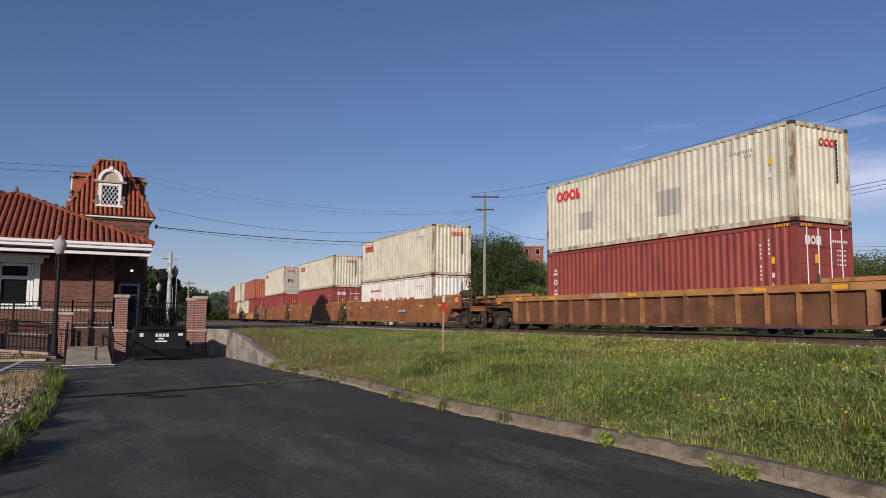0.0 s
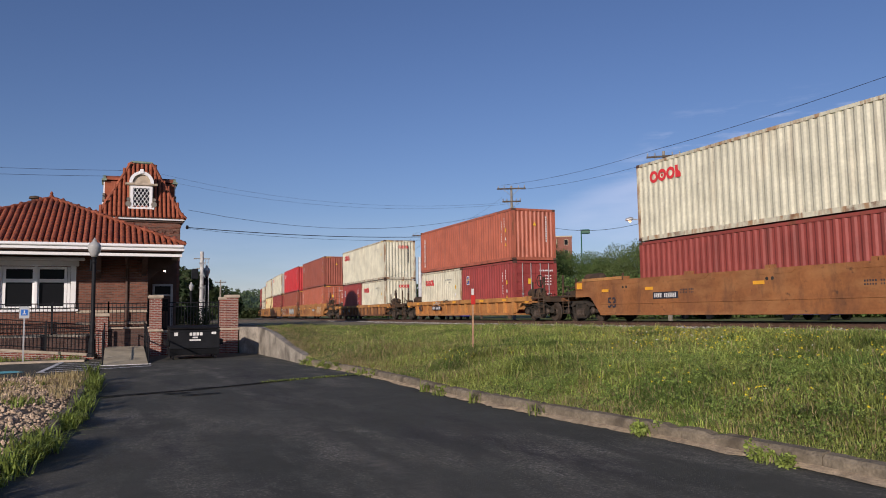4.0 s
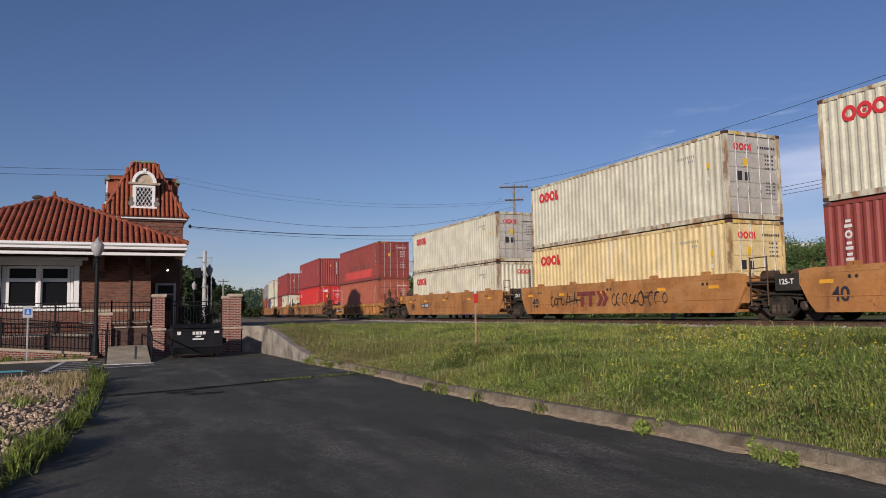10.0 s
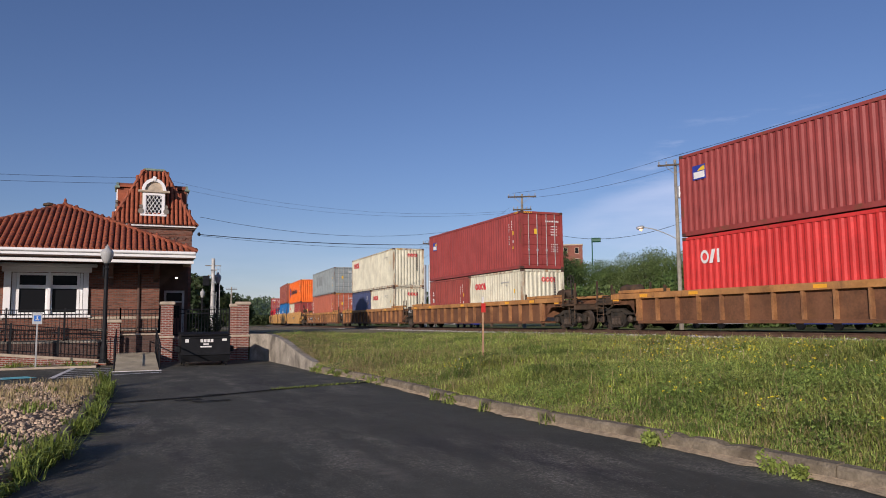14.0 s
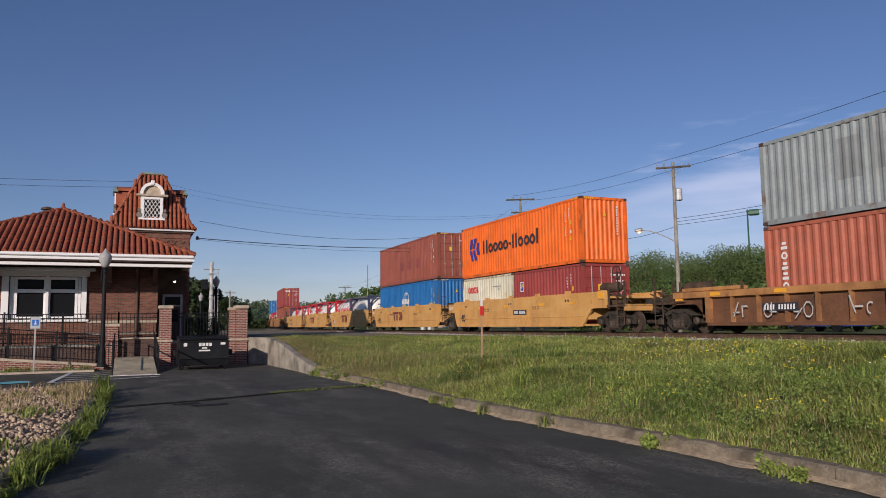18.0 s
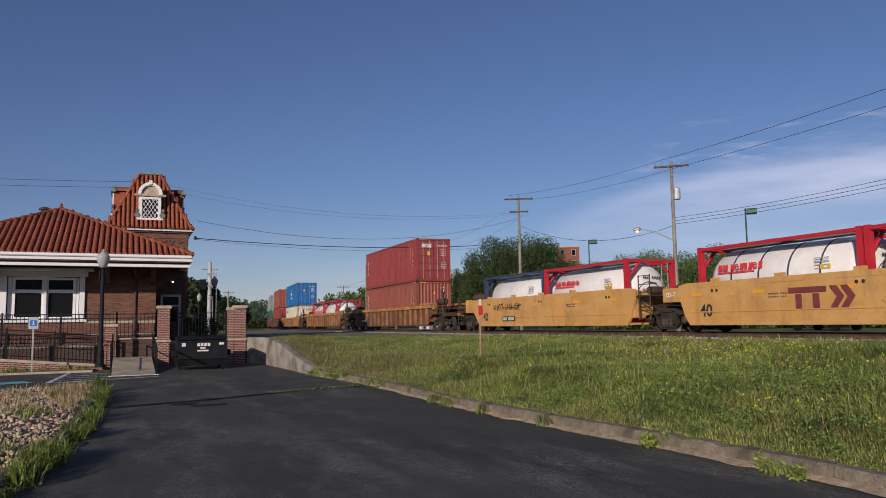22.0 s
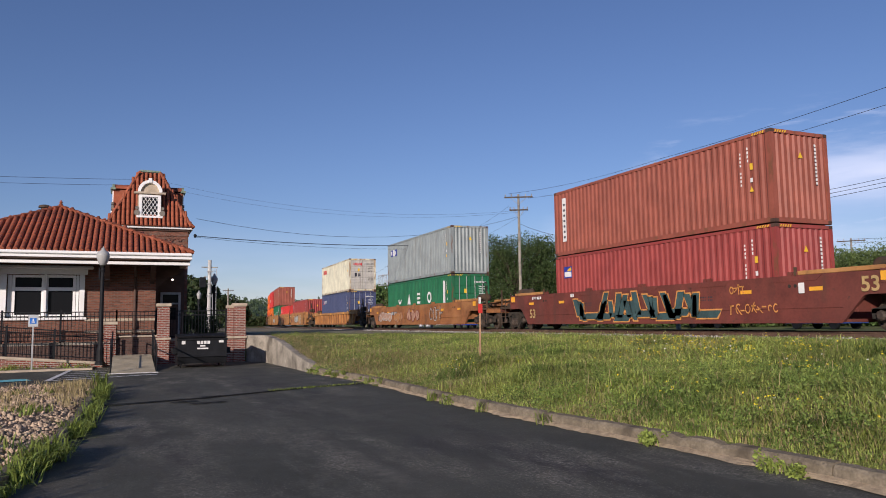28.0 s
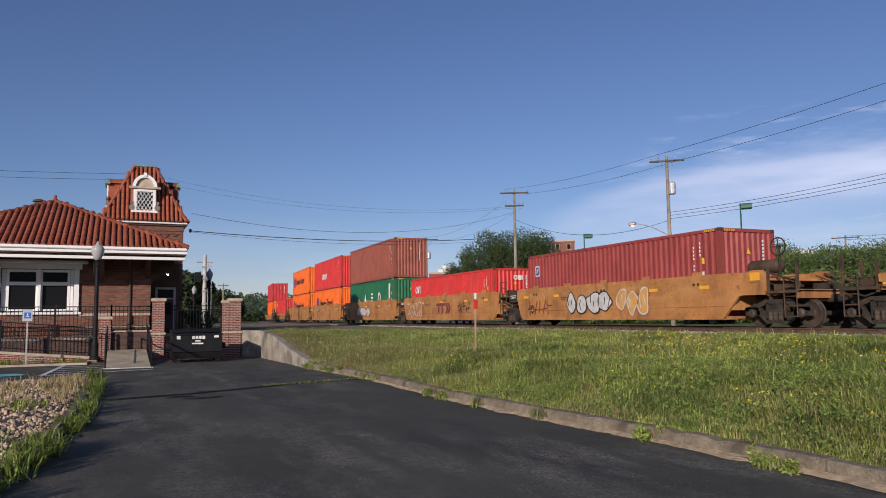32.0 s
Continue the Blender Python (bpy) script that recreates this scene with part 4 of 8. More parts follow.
def side_mark(c, kind):
    """The owner's mark on a container's side, near its rear end, and its codes near the leading end."""
    h, H = c["length"] / 2, c["height"]
    x = W2 + 0.004
    y = h - 0.75
    if kind == "rings":
        s = 0.44 if h > 4 else 0.36
        t = s * 0.25
        d = Decal().ring(s * 0.46, s * 0.5, s * 0.5, t).ring(s * 1.46, s * 0.5, s * 0.5, t).ring(s * 1.46, s * 0.5, s * 0.12, s * 0.11)
        d.ring(s * 2.46, s * 0.5, s * 0.5, t).poly([(s * 3.02, 0), (s * 3.62, 0), (s * 3.62, s * 0.32), (s * 3.32, s * 0.62), (s * 3.32, s), (s * 3.02, s)])
        d.side(c, M_LRED, y, H - 0.82 if h > 4 else H - 0.85, x, "emblem", "red ring emblem")
    elif kind == "post":
        for i in range(6 if H > 2 else 4):
            d = Decal()
            if i in (1, 4):
                d.ring(0.115, 0.115, 0.115, 0.06)
            else:
                d.bar(0, 0, 0.23, 0.09).bar(0.04, 0.14, 0.16, 0.08)
            d.side(c, M_LWHITE, y + 0.15, H - 0.75 - i * 0.30, x, "emblem", "white vertical name in plain blocks")
    elif kind == "tex":
        for i in range(3):
            d = Decal().ring(0.13, 0.13, 0.13, 0.07) if i == 1 else Decal().bar(0, 0, 0.26, 0.09).bar(0.05, 0.15, 0.17, 0.09)
            d.side(c, M_LWHITE, y + 0.25, H - 0.95 - i * 0.42, x, "emblem", "white vertical name in plain blocks")
    elif kind == "cai":
        Decal().ring(0.20, 0.23, 0.23, 0.10, 0, 360, 14, 0.85).poly([(0.40, 0), (0.56, 0), (0.70, 0.46), (0.54, 0.46)]).bar(0.76, 0, 0.11, 0.46).side(c, M_LWHITE, y - 0.1, H - 0.98, x, "emblem", "white block emblem")
    elif kind == "panel":
        Decal().bar(0, 0, 0.62, 0.50).side(c, M_LBLUE, y + 0.1, H - 1.0, x, "emblem_panel", "blue sticker panel")
        Decal().bar(0.05, 0.05, 0.52, 0.22).side(c, M_LWHITE, y + 0.1, H - 1.0, x + 0.003, "emblem", "white bars")
        Decal().poly([(0.22, 0.30), (0.58, 0.30), (0.58, 0.46), (0.40, 0.42)]).side(c, M_LYELLOW, y + 0.1, H - 1.0, x + 0.003, "emblem", "yellow wedge")
    elif kind == "flag":
        Decal().bar(0, 0, 0.34, 0.48).side(c, M_LWHITE, y + 0.1, H - 1.0, x, "emblem_panel", "white sticker")
        Decal().bar(0.05, 0.05, 0.24, 0.38).side(c, M_LBLUE, y + 0.1, H - 1.0, x + 0.003, "emblem", "blue block")
        Decal().poly([(0.10, 0.1), (0.24, 0.24), (0.26, 0.38), (0.12, 0.36)]).side(c, M_LYELLOW, y + 0.1, H - 1.0, x + 0.006, "emblem", "yellow flash")
    elif kind == "ym":
        Decal().bar(0, 0, 0.62, 0.62).side(c, M_LRED, h - 1.9, H - 1.72, x, "emblem_panel", "red square emblem")
        Decal().bar(0.08, 0.1, 0.46, 0.46).side(c, M_LWHITE, h - 1.9, H - 1.72, x + 0.003, "emblem_panel")
        Decal().blocks(0.12, 0.1, 0.46, "v").side(c, M_LBLUE, h - 1.9, H - 1.72, x + 0.006, "emblem", "blue wedge")
        Decal().blocks(0, 0, 0.72, "vioi o oiio o", 0.16).side(c, M_LRED, h - 2.8, H - 1.9, x, "emblem", "large red name in plain blocks")
        Decal().blocks(0, 0, 0.15, "vvvioioiooioiooio", 0.14).side(c, M_LRED, h - 1.9, H - 0.72, x, "emblem")
    elif kind == "orange":
        d = Decal()
        d.poly([(0.42, 0.0), (0.72, 0.0), (0.98, 0.62), (0.66, 0.62)]).poly([(0.66, 0.70), (0.98, 0.70), (0.74, 1.30), (0.44, 1.30)])
        d.poly([(0.86, 0.0), (1.14, 0.0), (1.40, 0.62), (1.10, 0.62)]).poly([(1.10, 0.70), (1.40, 0.70), (1.22, 1.30), (0.92, 1.30)])
        d.poly([(0.0, 0.30), (0.36, 0.30), (0.52, 0.66), (0.36, 1.02), (0.10, 1.02), (0.22, 0.66)])
        d.v = [((1.4 - u) * 0.95, w * 0.95, z) for u, w, z in d.v]
        d.f = [q[::-1] for q in d.f]
        d.side(c, M_LBLUE, h - 1.05, 0.95, x, "emblem", "blue arrow emblem")
        d = Decal()
        for u in (0.0, 0.36, 3.30, 3.62, 5.66):
            d.bar(u, 0, 0.16, 0.74)
        for u in (0.90, 1.46, 2.02, 2.58, 4.15, 4.75, 5.30):
            d.ring(u, 0.26, 0.26, 0.14)
        d.bar(2.92, 0.22, 0.26, 0.11)
        d.side(c, M_LDARK, h - 2.75, 1.22, x, "emblem", "large dark name in plain bars and rings")
    elif kind == "ball":
        d = Decal().ring(0.9, 0.55, 0.60, 0.08, 15, 165).ring(0.9, 0.55, 0.60, 0.08, 200, 340).blocks(-0.05, 0.33, 0.38, "lbtlb", 0.10)
        d.side(c, M_LWHITE, 0.9, H - 1.75, x, "emblem", "white globe emblem")
        Decal().blocks(0.0, 0, 0.22, "oobobiobo", 0.1).side(c, M_LWHITE, 0.9, H - 1.95, x, "emblem")
        Decal().ring(0.9, 0.75, 0.30, 0.05, 0, 180, 10, 0.6).side(c, M_LWHITE, 0.9, H - 1.75, x, "emblem")
    elif kind == "names":
        d = Decal().ring(0.32, 0.42, 0.34, 0.18, 180, 360).poly([(1.9, 0.05), (2.56, 0.05), (2.23, 0.78)]).ring(6.02, 0.40, 0.375, 0.17)
        for k in range(3):
            d.bar(3.8, 0.05 + 0.28 * k, 0.58, 0.15)
        d.side(c, M_LWHITE, h - 2.4, 1.22, x, "emblem", "large white spaced shapes")
        d = Decal().bar(0, 0.75, 0.34, 1.35)
        d.side(c, M_LWHITE, -h + 1.45, 0.45, x, "emblem_panel", "white vertical sticker")
    elif kind == "three":
        d = Decal()
        for i in range(3):
            d.bar(i * 0.46, 0, 0.44, 0.46)
        d.side(c, M_LBLUE, y, H - 0.95, x, "emblem_panel", "blue and white squares")
        Decal().bar(0.46, 0, 0.44, 0.46).side(c, M_LWHITE, y, H - 0.95, x + 0.003, "emblem_panel")
        Decal().blocks(0.08, 0.1, 0.27, "b").blocks(1.0, 0.1, 0.27, "l").side(c, M_LWHITE, y, H - 0.95, x + 0.006, "emblem")
    elif kind == "wave":
        d = Decal()
        for i in range(3):
            d.bar(0, i * 0.16, 0.36, 0.09, 0.05)
        d.side(c, M_LRED, y, H - 0.95, x, "emblem", "red and white stripes")
        Decal().blocks(0.5, 0.05, 0.34, "bvb", 0.15, 0.08).side(c, M_LWHITE, y, H - 0.95, x, "emblem", "white name in plain blocks")
    elif kind == "white":
        Decal().bar(0, 0, 0.30, 1.95).side(c, M_LWHITE, y + 0.1, H - 2.3, x, "emblem_panel", "white vertical sticker")
        d = Decal()
        for i in range(7):
            d.bar(0.08, 0.15 + i * 0.24, 0.14, 0.10)
        d.side(c, M_LDARK, y + 0.1, H - 2.3, x + 0.003, "emblem")
    elif kind == "script":
        Decal().blocks(0, 0, 0.55, "boob", 0.05, 0.12).side(c, M_LWHITE, 2.2, H - 1.9, x, "emblem", "white slanted emblem")
    elif kind == "patches":
        for u in (1.5, -0.1, -1.9):
            fold_patch(c, u, 0.9, H - 1.95, H - 1.35, bpy.data.materials.get("faded maroon patch") or mat("faded maroon patch", (0.235, 0.065, 0.055), 0.6, var=0.1), "painted-over darker patch")
    elif kind == "greypatch":
        dark = mat("dark grey patch", (0.205, 0.225, 0.222), 0.6, var=0.1)
        fold_patch(c, h - 2.6, 0.85, 0.95, 2.1, dark, "painted-over grey patch")
        fold_patch(c, h - 3.7, 2.25, 1.05, 2.0, dark, "painted-over grey patch")
    elif kind == "redpatch":
        fold_patch(c, h - 1.9, 8.4, 0.30, 0.92, mat("bright red patch", (0.60, 0.075, 0.060), 0.6, var=0.2, scale=2, col2=(0.36, 0.07, 0.055), amt=0.6, scale2=1.5), "brighter red repainted patch")
        dull = mat("dull brown patch", (0.215, 0.068, 0.052), 0.65, var=0.25, scale=3)
        for u, w in ((2.2, 0.5), (1.4, 0.85), (0.3, 0.5), (-0.5, 0.9), (-1.6, 0.6), (-2.4, 0.9)):
            fold_patch(c, u, w, 1.0, 1.42, dull, "ghost of painted-over lettering")
    # codes and stickers near the leading end
    light = c["paint"] not in ("cream", "white", "yellow")
    ink = M_LWHITE if light else M_GHOSTY
    d = Decal()
    for i in range(9):
        if light:
            d.bar(0, -i * 0.125, 0.055, 0.075) if i != 4 else None
        else:
            d.bar(i * 0.10 - 0.9, 0, 0.055, 0.07)
            if i < 3:
                d.bar(i * 0.10 - 0.35, -0.16, 0.055, 0.06)
    d.side(c, ink, -h + (1.25 if light else 1.35), H - 0.62, x, "container_code", "container code as bars")
    if light:
        d = Decal()
        for i in range(4):
            d.bar(0, -i * 0.13, 0.055, 0.085)
        d.side(c, ink, -h + 0.95, H - 0.50, x, "container_code")
        Decal().poly([(0, 0), (0.17, 0), (0.085, 0.18)]).side(c, M_LYELLOW, -h + 0.90, H - 1.85, x, "sticker", "yellow warning triangle")
    Decal().bar(0, 0, 0.12, 0.2).side(c, M_LYELLOW, -h + 0.85, H - 1.15, x, "sticker", "yellow warning sticker")
    Decal().bar(0, 0, 0.10, 0.14).side(c, M_LWHITE, -h + 0.85, H - 1.55, x, "sticker")


def nose_mark(c, kind):
    h, H = c["length"] / 2, c["height"]
    y = -h + 0.012 if c["doors"] else -h - 0.004
    if kind in ("rings", "cai", "tex"):
        Decal().blocks(0, 0, 0.24 if kind == "rings" else 0.26, {"rings": "oooi", "cai": "obi", "tex": "bob"}[kind], 0.06).nose(c, M_LRED if kind == "rings" else M_LWHITE, -0.85 if c["doors"] else -0.1, H - 0.62, y, "emblem", "name in plain blocks")
    light = c["paint"] not in ("cream", "white", "yellow")
    ink = M_LWHITE if light else M_LDARK
    d = Decal()
    for i in range(8):
        d.bar(i * 0.10, 0, 0.07, 0.075)
    for i in range(4):
        for k in range(4):
            d.bar(0.3 + k * 0.10, -0.25 - i * 0.14, 0.055 + 0.02 * (k % 2), 0.05)
            d.bar(0.3 + k * 0.11, -1.15 - i * 0.12, 0.07, 0.035)
    if c["doors"]:
        d.nose(c, ink, 0.22, H - 0.52, y, "container_code", "container code as bars")
        Decal().bar(0, 0, 0.2, 0.26).nose(c, M_LYELLOW, -0.45, H - 1.15, y, "sticker", "yellow sticker")
        if not light:
            Decal().bar(0, 0, 0.22, 0.3).bar(0.34, 0, 0.2, 0.28).nose(c, M_LDARK, -0.75, H - 1.62, y, "data_plate", "dark data plates")
    else:
        d2 = Decal()
        for i in range(11):
            d2.bar(0, -i * 0.12, 0.08, 0.08)
        d2.nose(c, ink, 0.62, H - 0.45, y, "container_code", "container code as bars")
        if light:
            Decal().poly([(0, 0), (0.2, 0), (0.1, 0.2)]).nose(c, M_LYELLOW, -0.1, H - 0.85, y, "sticker", "yellow warning triangle")


M_TANK = mat("white tank cladding", (0.88, 0.86, 0.80), 0.38, var=0.06, col2=(0.55, 0.48, 0.40), amt=0.35, scale2=1.1, streak=True)
M_BAND = mat("blue-grey band", (0.06, 0.065, 0.11), 0.5, var=0.1)
M_WALK = mat("grey walkway grating", (0.26, 0.26, 0.26), 0.6, 0.4, var=0.2)


def tank(frame_colour, label, name="none", bands=True, plain_rail=False):
    """A white tank in a steel frame, as long as a short container."""
    m = M_FRAMES[frame_colour]
    c = thing("tank_container", label, "tank container", "tank containers on the train")
    c["height"], c["length"] = 2.5, 6.06
    h, H, R = 3.03, 2.5, 1.10
    prof = [(0.02, -h + 0.10), (0.55, -h + 0.16), (0.95, -h + 0.34), (R, -h + 0.62), (R, h - 0.62), (0.95, h - 0.34), (0.55, h - 0.16), (0.02, h - 0.10)]
    sh = Geo().lathe(prof, 32, pose(0, 0, 1.28, 90, 0, 0)).to("shell", M_TANK, c, "white round tank shell", smooth=True)
    if bands:
        for y in (-1.6, -0.5, 0.6, 1.7):
            Geo().lathe([(R - 0.02, -0.03), (R + 0.012, -0.03), (R + 0.012, 0.03), (R - 0.02, 0.03)], 32, pose(0, y, 1.28, 90, 0, 0)).to("band", M_BAND, sh)
    for sx in (-1, 1):
        for sy in (-1, 1):
            Geo().box(*sorted((sx * W2, sx * (W2 - 0.17))), *sorted((sy * h, sy * (h - 0.17))), 0, H, 0.012).to("corner_post", m, c)
        a, b = sorted((sx * W2, sx * (W2 - 0.09)))
        Geo().box(a, b, -h + 0.17, h - 0.17, H - (0.07 if plain_rail else 0.14), H - 0.03, 0.01).to("top_rail", M_WALK if plain_rail else m, c)
        Geo().box(a, b, -h + 0.17, h - 0.17, 0.02, 0.16, 0.01).to("bottom_rail", m, c)
    for sy in (-1, 1):
        a, b = sorted((sy * h, sy * (h - 0.12)))
        Geo().box(-W2 + 0.17, W2 - 0.17, a, b, H - 0.15, H - 0.02, 0.01).to("end_rail", m, c)
        Geo().box(-W2 + 0.17, W2 - 0.17, a, b, 0.02, 0.18, 0.01).to("end_rail", m, c)
        for sx in (-1, 1):
            Geo().rod((sx * (W2 - 0.15), sy * (h - 0.06), H - 0.75), (sx * (W2 - 0.75), sy * (h - 0.06), H - 0.1), 0.06).to("corner_gusset", m, c)
    Geo().box(-0.28, 0.28, -h + 0.2, h - 0.2, H - 0.06, H - 0.01).box(-W2 + 0.1, -0.28, -0.25, 0.25, H - 0.06, H - 0.01).to("walkway", M_WALK, c)
    Geo().box(-W2 + 0.09, -W2 + 0.6, -h + 0.3, h - 0.3, H - 0.05, H - 0.02).to("walkway", M_WALK, c)
    g = Geo()
    for x in (0.55, 0.85):
        g.rod((x, -h + 0.03, 0.2), (x, -h + 0.03, H - 0.1), 0.02)
    for i in range(7):
        g.rod((0.55, -h + 0.03, 0.4 + i * 0.3), (0.85, -h + 0.03, 0.4 + i * 0.3), 0.014)
    g.to("ladder", M_GREY_R, c)
    Geo().lathe([(0.16, 0), (0.16, 0.03)], 14, pose(0, -h + 0.10, 1.2, 90, 0, 0)).to("badge", M_BAND, sh)
    Decal().ring(0, 0, 0.62, 0.035, 0, 360, 20).nose(sh, M_BAND, 0, 1.0, -h + 0.13, "end_ring", "dark ring line on the tank end")
    if name == "large":
        d = Decal()
        for i, ch in enumerate("qii iqiiooqi"):
            u = i * 0.41
            if ch == "o":
                d.ring(u + 0.17, 0.25, 0.25, 0.11, sx=0.7)
            elif ch == "q":
                d.bar(u, 0, 0.11, 0.5).ring(u + 0.11, 0.25, 0.25, 0.10, -90, 90, 8, 0.8)
            elif ch == "i":
                d.bar(u, 0, 0.11, 0.5).bar(u + 0.22, 0, 0.11, 0.5).bar(u, 0.2, 0.33, 0.09)
        for i, (u, w, z) in enumerate(d.v):
            d.v[i] = (u, w, 0.03)
        d.side(sh, M_LRED, h - 0.55, 1.14, R + 0.015, "emblem", "large red name in plain blocks")
    elif name == "small":
        Decal().bar(0, 0, 1.5, 0.05).blocks(0, 0.09, 0.20, "bib bobtbob", 0.10, 0.04).side(sh, M_LRED, h - 0.8, 1.55, R + 0.02, "emblem", "small red name in plain blocks")
    d = Decal()
    for i in range(4):
        d.bar(0, -i * 0.10, 0.5, 0.03)
    d.side(sh, M_GHOSTY, -h + 1.6, 1.75, R * 0.95 + 0.06, "data_block", "grey data lines")
    d = Decal()
    for i in range(11):
        if i != 4:
            d.bar(i * 0.085 - 0.45, 0, 0.06, 0.09)
    d.bar(-0.2, -0.2, 0.4, 0.05).bar(-0.35, -0.42, 0.75, 0.03).bar(-0.35, -0.5, 0.6, 0.03)
    d.nose(sh, M_LDARK, 0.12, 1.72, -h + 0.085, "data_block", "tank code as bars")
    if name == "small":
        Decal().bar(0, 0, 0.12, 0.13).bar(0.24, 0, 0.10, 0.13).side(sh, M_LYELLOW, -h + 1.4, 1.45, R + 0.02, "sticker", "orange hazard labels")
    return c


M_FRAMES = {"red": mat("red frame paint", (0.52, 0.025, 0.035), 0.5, var=0.12), "navy": mat("navy frame paint", (0.045, 0.055, 0.12), 0.5, var=0.12)}
M_GREY_R = mat("grey ladder steel", (0.35, 0.35, 0.34), 0.6, 0.4, var=0.15)
M_GHOSTY = mat("grey data lettering", (0.35, 0.35, 0.33), 0.7, var=0.1)


TRAIN = []     # (thing, metres along the track at the clip's start, height above the rail heads)


def unit(lead, well, style, colour, front, rear, top, label, load):
    """One car and what it carries; lead: the near edge of a 12.19 m load, at the start."""
    mid = lead + 6.095
    car = well_car(well, style, colour, front, rear, top, label)
    TRAIN.append((car, mid, 0.0))
    z = 0.37
    for level in load:
        hmax = 0
        for c, off in level:
            TRAIN.append((c, mid + off, z))
            hmax = max(hmax, c["height"])
        z += hmax + 0.03
    return car


PAINT_WORDS = {"cream": "weathered cream", "white": "dirty white", "maroon": "dull maroon", "brown": "faded brown", "rust": "rust-red", "red": "clean red", "bright": "bright red", "crimson": "dark crimson",
               "grey": "faded grey", "blue": "deep blue", "navy": "navy blue", "green": "dark green", "orange": "vivid orange", "yellow": "pale yellow"}


def box(colour, mark="", doors=False, height=2.896, length=12.19):
    c = container(colour, length, height, doors, PAINT_WORDS[colour] + " corrugated steel " + ("short " if length < 8 else "") + "shipping container" + (" with door bars" if doors else ""))
    c["height"], c["length"], c["doors"], c["paint"] = height, length, doors, colour
    side_mark(c, mark)
    nose_mark(c, mark if mark in ("rings", "cai", "tex") else "")
    return c


def one(colour, mark="", doors=False, height=2.896):
    return [(box(colour, mark, doors, height), 0.0)]


def two(ahead, amark, behind, bmark, doors=False):
    return [(box(ahead, amark, doors, 2.591, 6.06), -3.06), (box(behind, bmark, False, 2.591, 6.06), 3.06)]


def tanks(ahead, behind):
    return [(ahead, -3.06), (behind, 3.06)]


def build_train():
    B, G, U, Y, MR = "brown", "gold", "umber", "yellow", "maroon"
    rusty = "rust-brown ribbed steel container well car"
    umber = "orange-brown smooth-sided container well car"
    gold = "faded gold steel container well car"
    yel = "clean yellow steel container well car"
    o, s, S = "own", "shared", 2.591
    a = unit(13.76, 53, "ribbed", B, o, o, 1.48, rusty + " with sprayed letters", [one("maroon", "tex", True), one("cream", "rings")])
    scribble(a, 2.6, 1.30, 12, 0.18, M_WHITEG, 1.51, 3)
    for u, w, z1 in ((3.9, 0.9, 1.45), (-0.5, 1.2, 1.65)):
        fold_patch(TRAIN[-1][0], u, w, 0.75, z1, M_GHOST, "painted-over grey patch")
    a = unit(37.26, 53, "smooth", U, o, s, 1.62, umber, [one("white", "ym", False, S), one("cream", "rings")])
    number_plate(a, -2.2, 0.95)
    a = unit(56.61, 53, "smooth", U, s, s, 1.62, umber, [one("maroon", "tex", True, S), one("cream", "rings", False, S)])
    car_logo(a, 1.3, 0.72, M_LMAROON, 0.5, patch=CAR_PAINT["gold"])
    a = unit(76.17, 53, "smooth", U, s, o, 1.62, umber, [one("maroon", "", False, S), one("cream", "rings", True)])
    number_plate(a, 4.5, 0.95)
    a = unit(97.74, 40, "ribbed", G, o, o, 1.14, gold, [two("crimson", "flag", "cream", "rings", True), one("rust", "post", False, S)])
    number_plate(a, 3.0, 0.72, 1.51)
    scribble(a, 2.0, 1.0, 8, 0.2, M_BLACKG, 1.512, 5)
    scribble(a, 3.4, 0.90, 7, 0.2, M_WHITEG, 1.516, 6)
    a = unit(117.36, 40, "ribbed", B, o, o, 1.14, rusty, [two("cream", "rings", "crimson", "flag"), one("cream", "rings")])
    scribble(a, 5.2, 0.6, 5, 0.22, M_WHITEG, 1.51, 7)
    scribble(a, 3.2, 0.62, 5, 0.22, M_WHITEG, 1.51, 8)
    a = unit(137.11, 40, "smooth", G, o, s, 1.50, gold + " with graffiti", [one("rust", "post", True), one("brown", "flag")])
    number_plate(a, -1.6, 0.90)
    scribble(a, 4.7, 0.5, 9, 0.5, M_LMAROON, 1.49, 9)
    graffiti(a, -3.6, -5.6, 0.45, 1.25, 3, CAR_PAINT["yellow"], M_WHITEG, 1.488, 10)
    a = unit(152.66, 40, "smooth", G, s, s, 1.50, gold + " with graffiti", [one("brown", ""), one("red", "cai")])
    graffiti(a, 6.1, 2.6, 0.40, 1.25, 5, CAR_PAINT["umber"], M_WHITEG, 1.488, 11)
    car_logo(a, 1.8, 0.62, M_LMAROON)
    graffiti(a, -0.6, -4.6, 0.42, 1.28, 5, M_WHITEG, M_BLACKG, 1.488, 12)
    a = unit(168.31, 40, "smooth", G, s, s, 1.50, gold, [one("maroon", "post"), one("cream", "rings", True)])
    car_logo(a, 1.4, 0.56, M_LMAROON)
    a = unit(183.95, 40, "smooth", G, s, s, 1.50, gold + " with black scribbles", [one("yellow", "rings", True), one("cream", "rings", True)])
    car_logo(a, 1.4, 0.56, M_LMAROON)
    scribble(a, 4.2, 0.55, 8, 0.55, M_BLACKG, 1.492, 13)
    scribble(a, -0.2, 0.55, 10, 0.55, M_BLACKG, 1.492, 14)
    a = unit(199.56, 40, "smooth", G, s, o, 1.50, gold, [one("cream", "rings", False, S), one("cream", "rings", True, S)])
    number_plate(a, 3.4, 0.82)
    a = unit(219.21, 40, "ribbed", G, o, o, 1.14, gold, [one("rust", "post", True, S), one("maroon", "redpatch", True)])
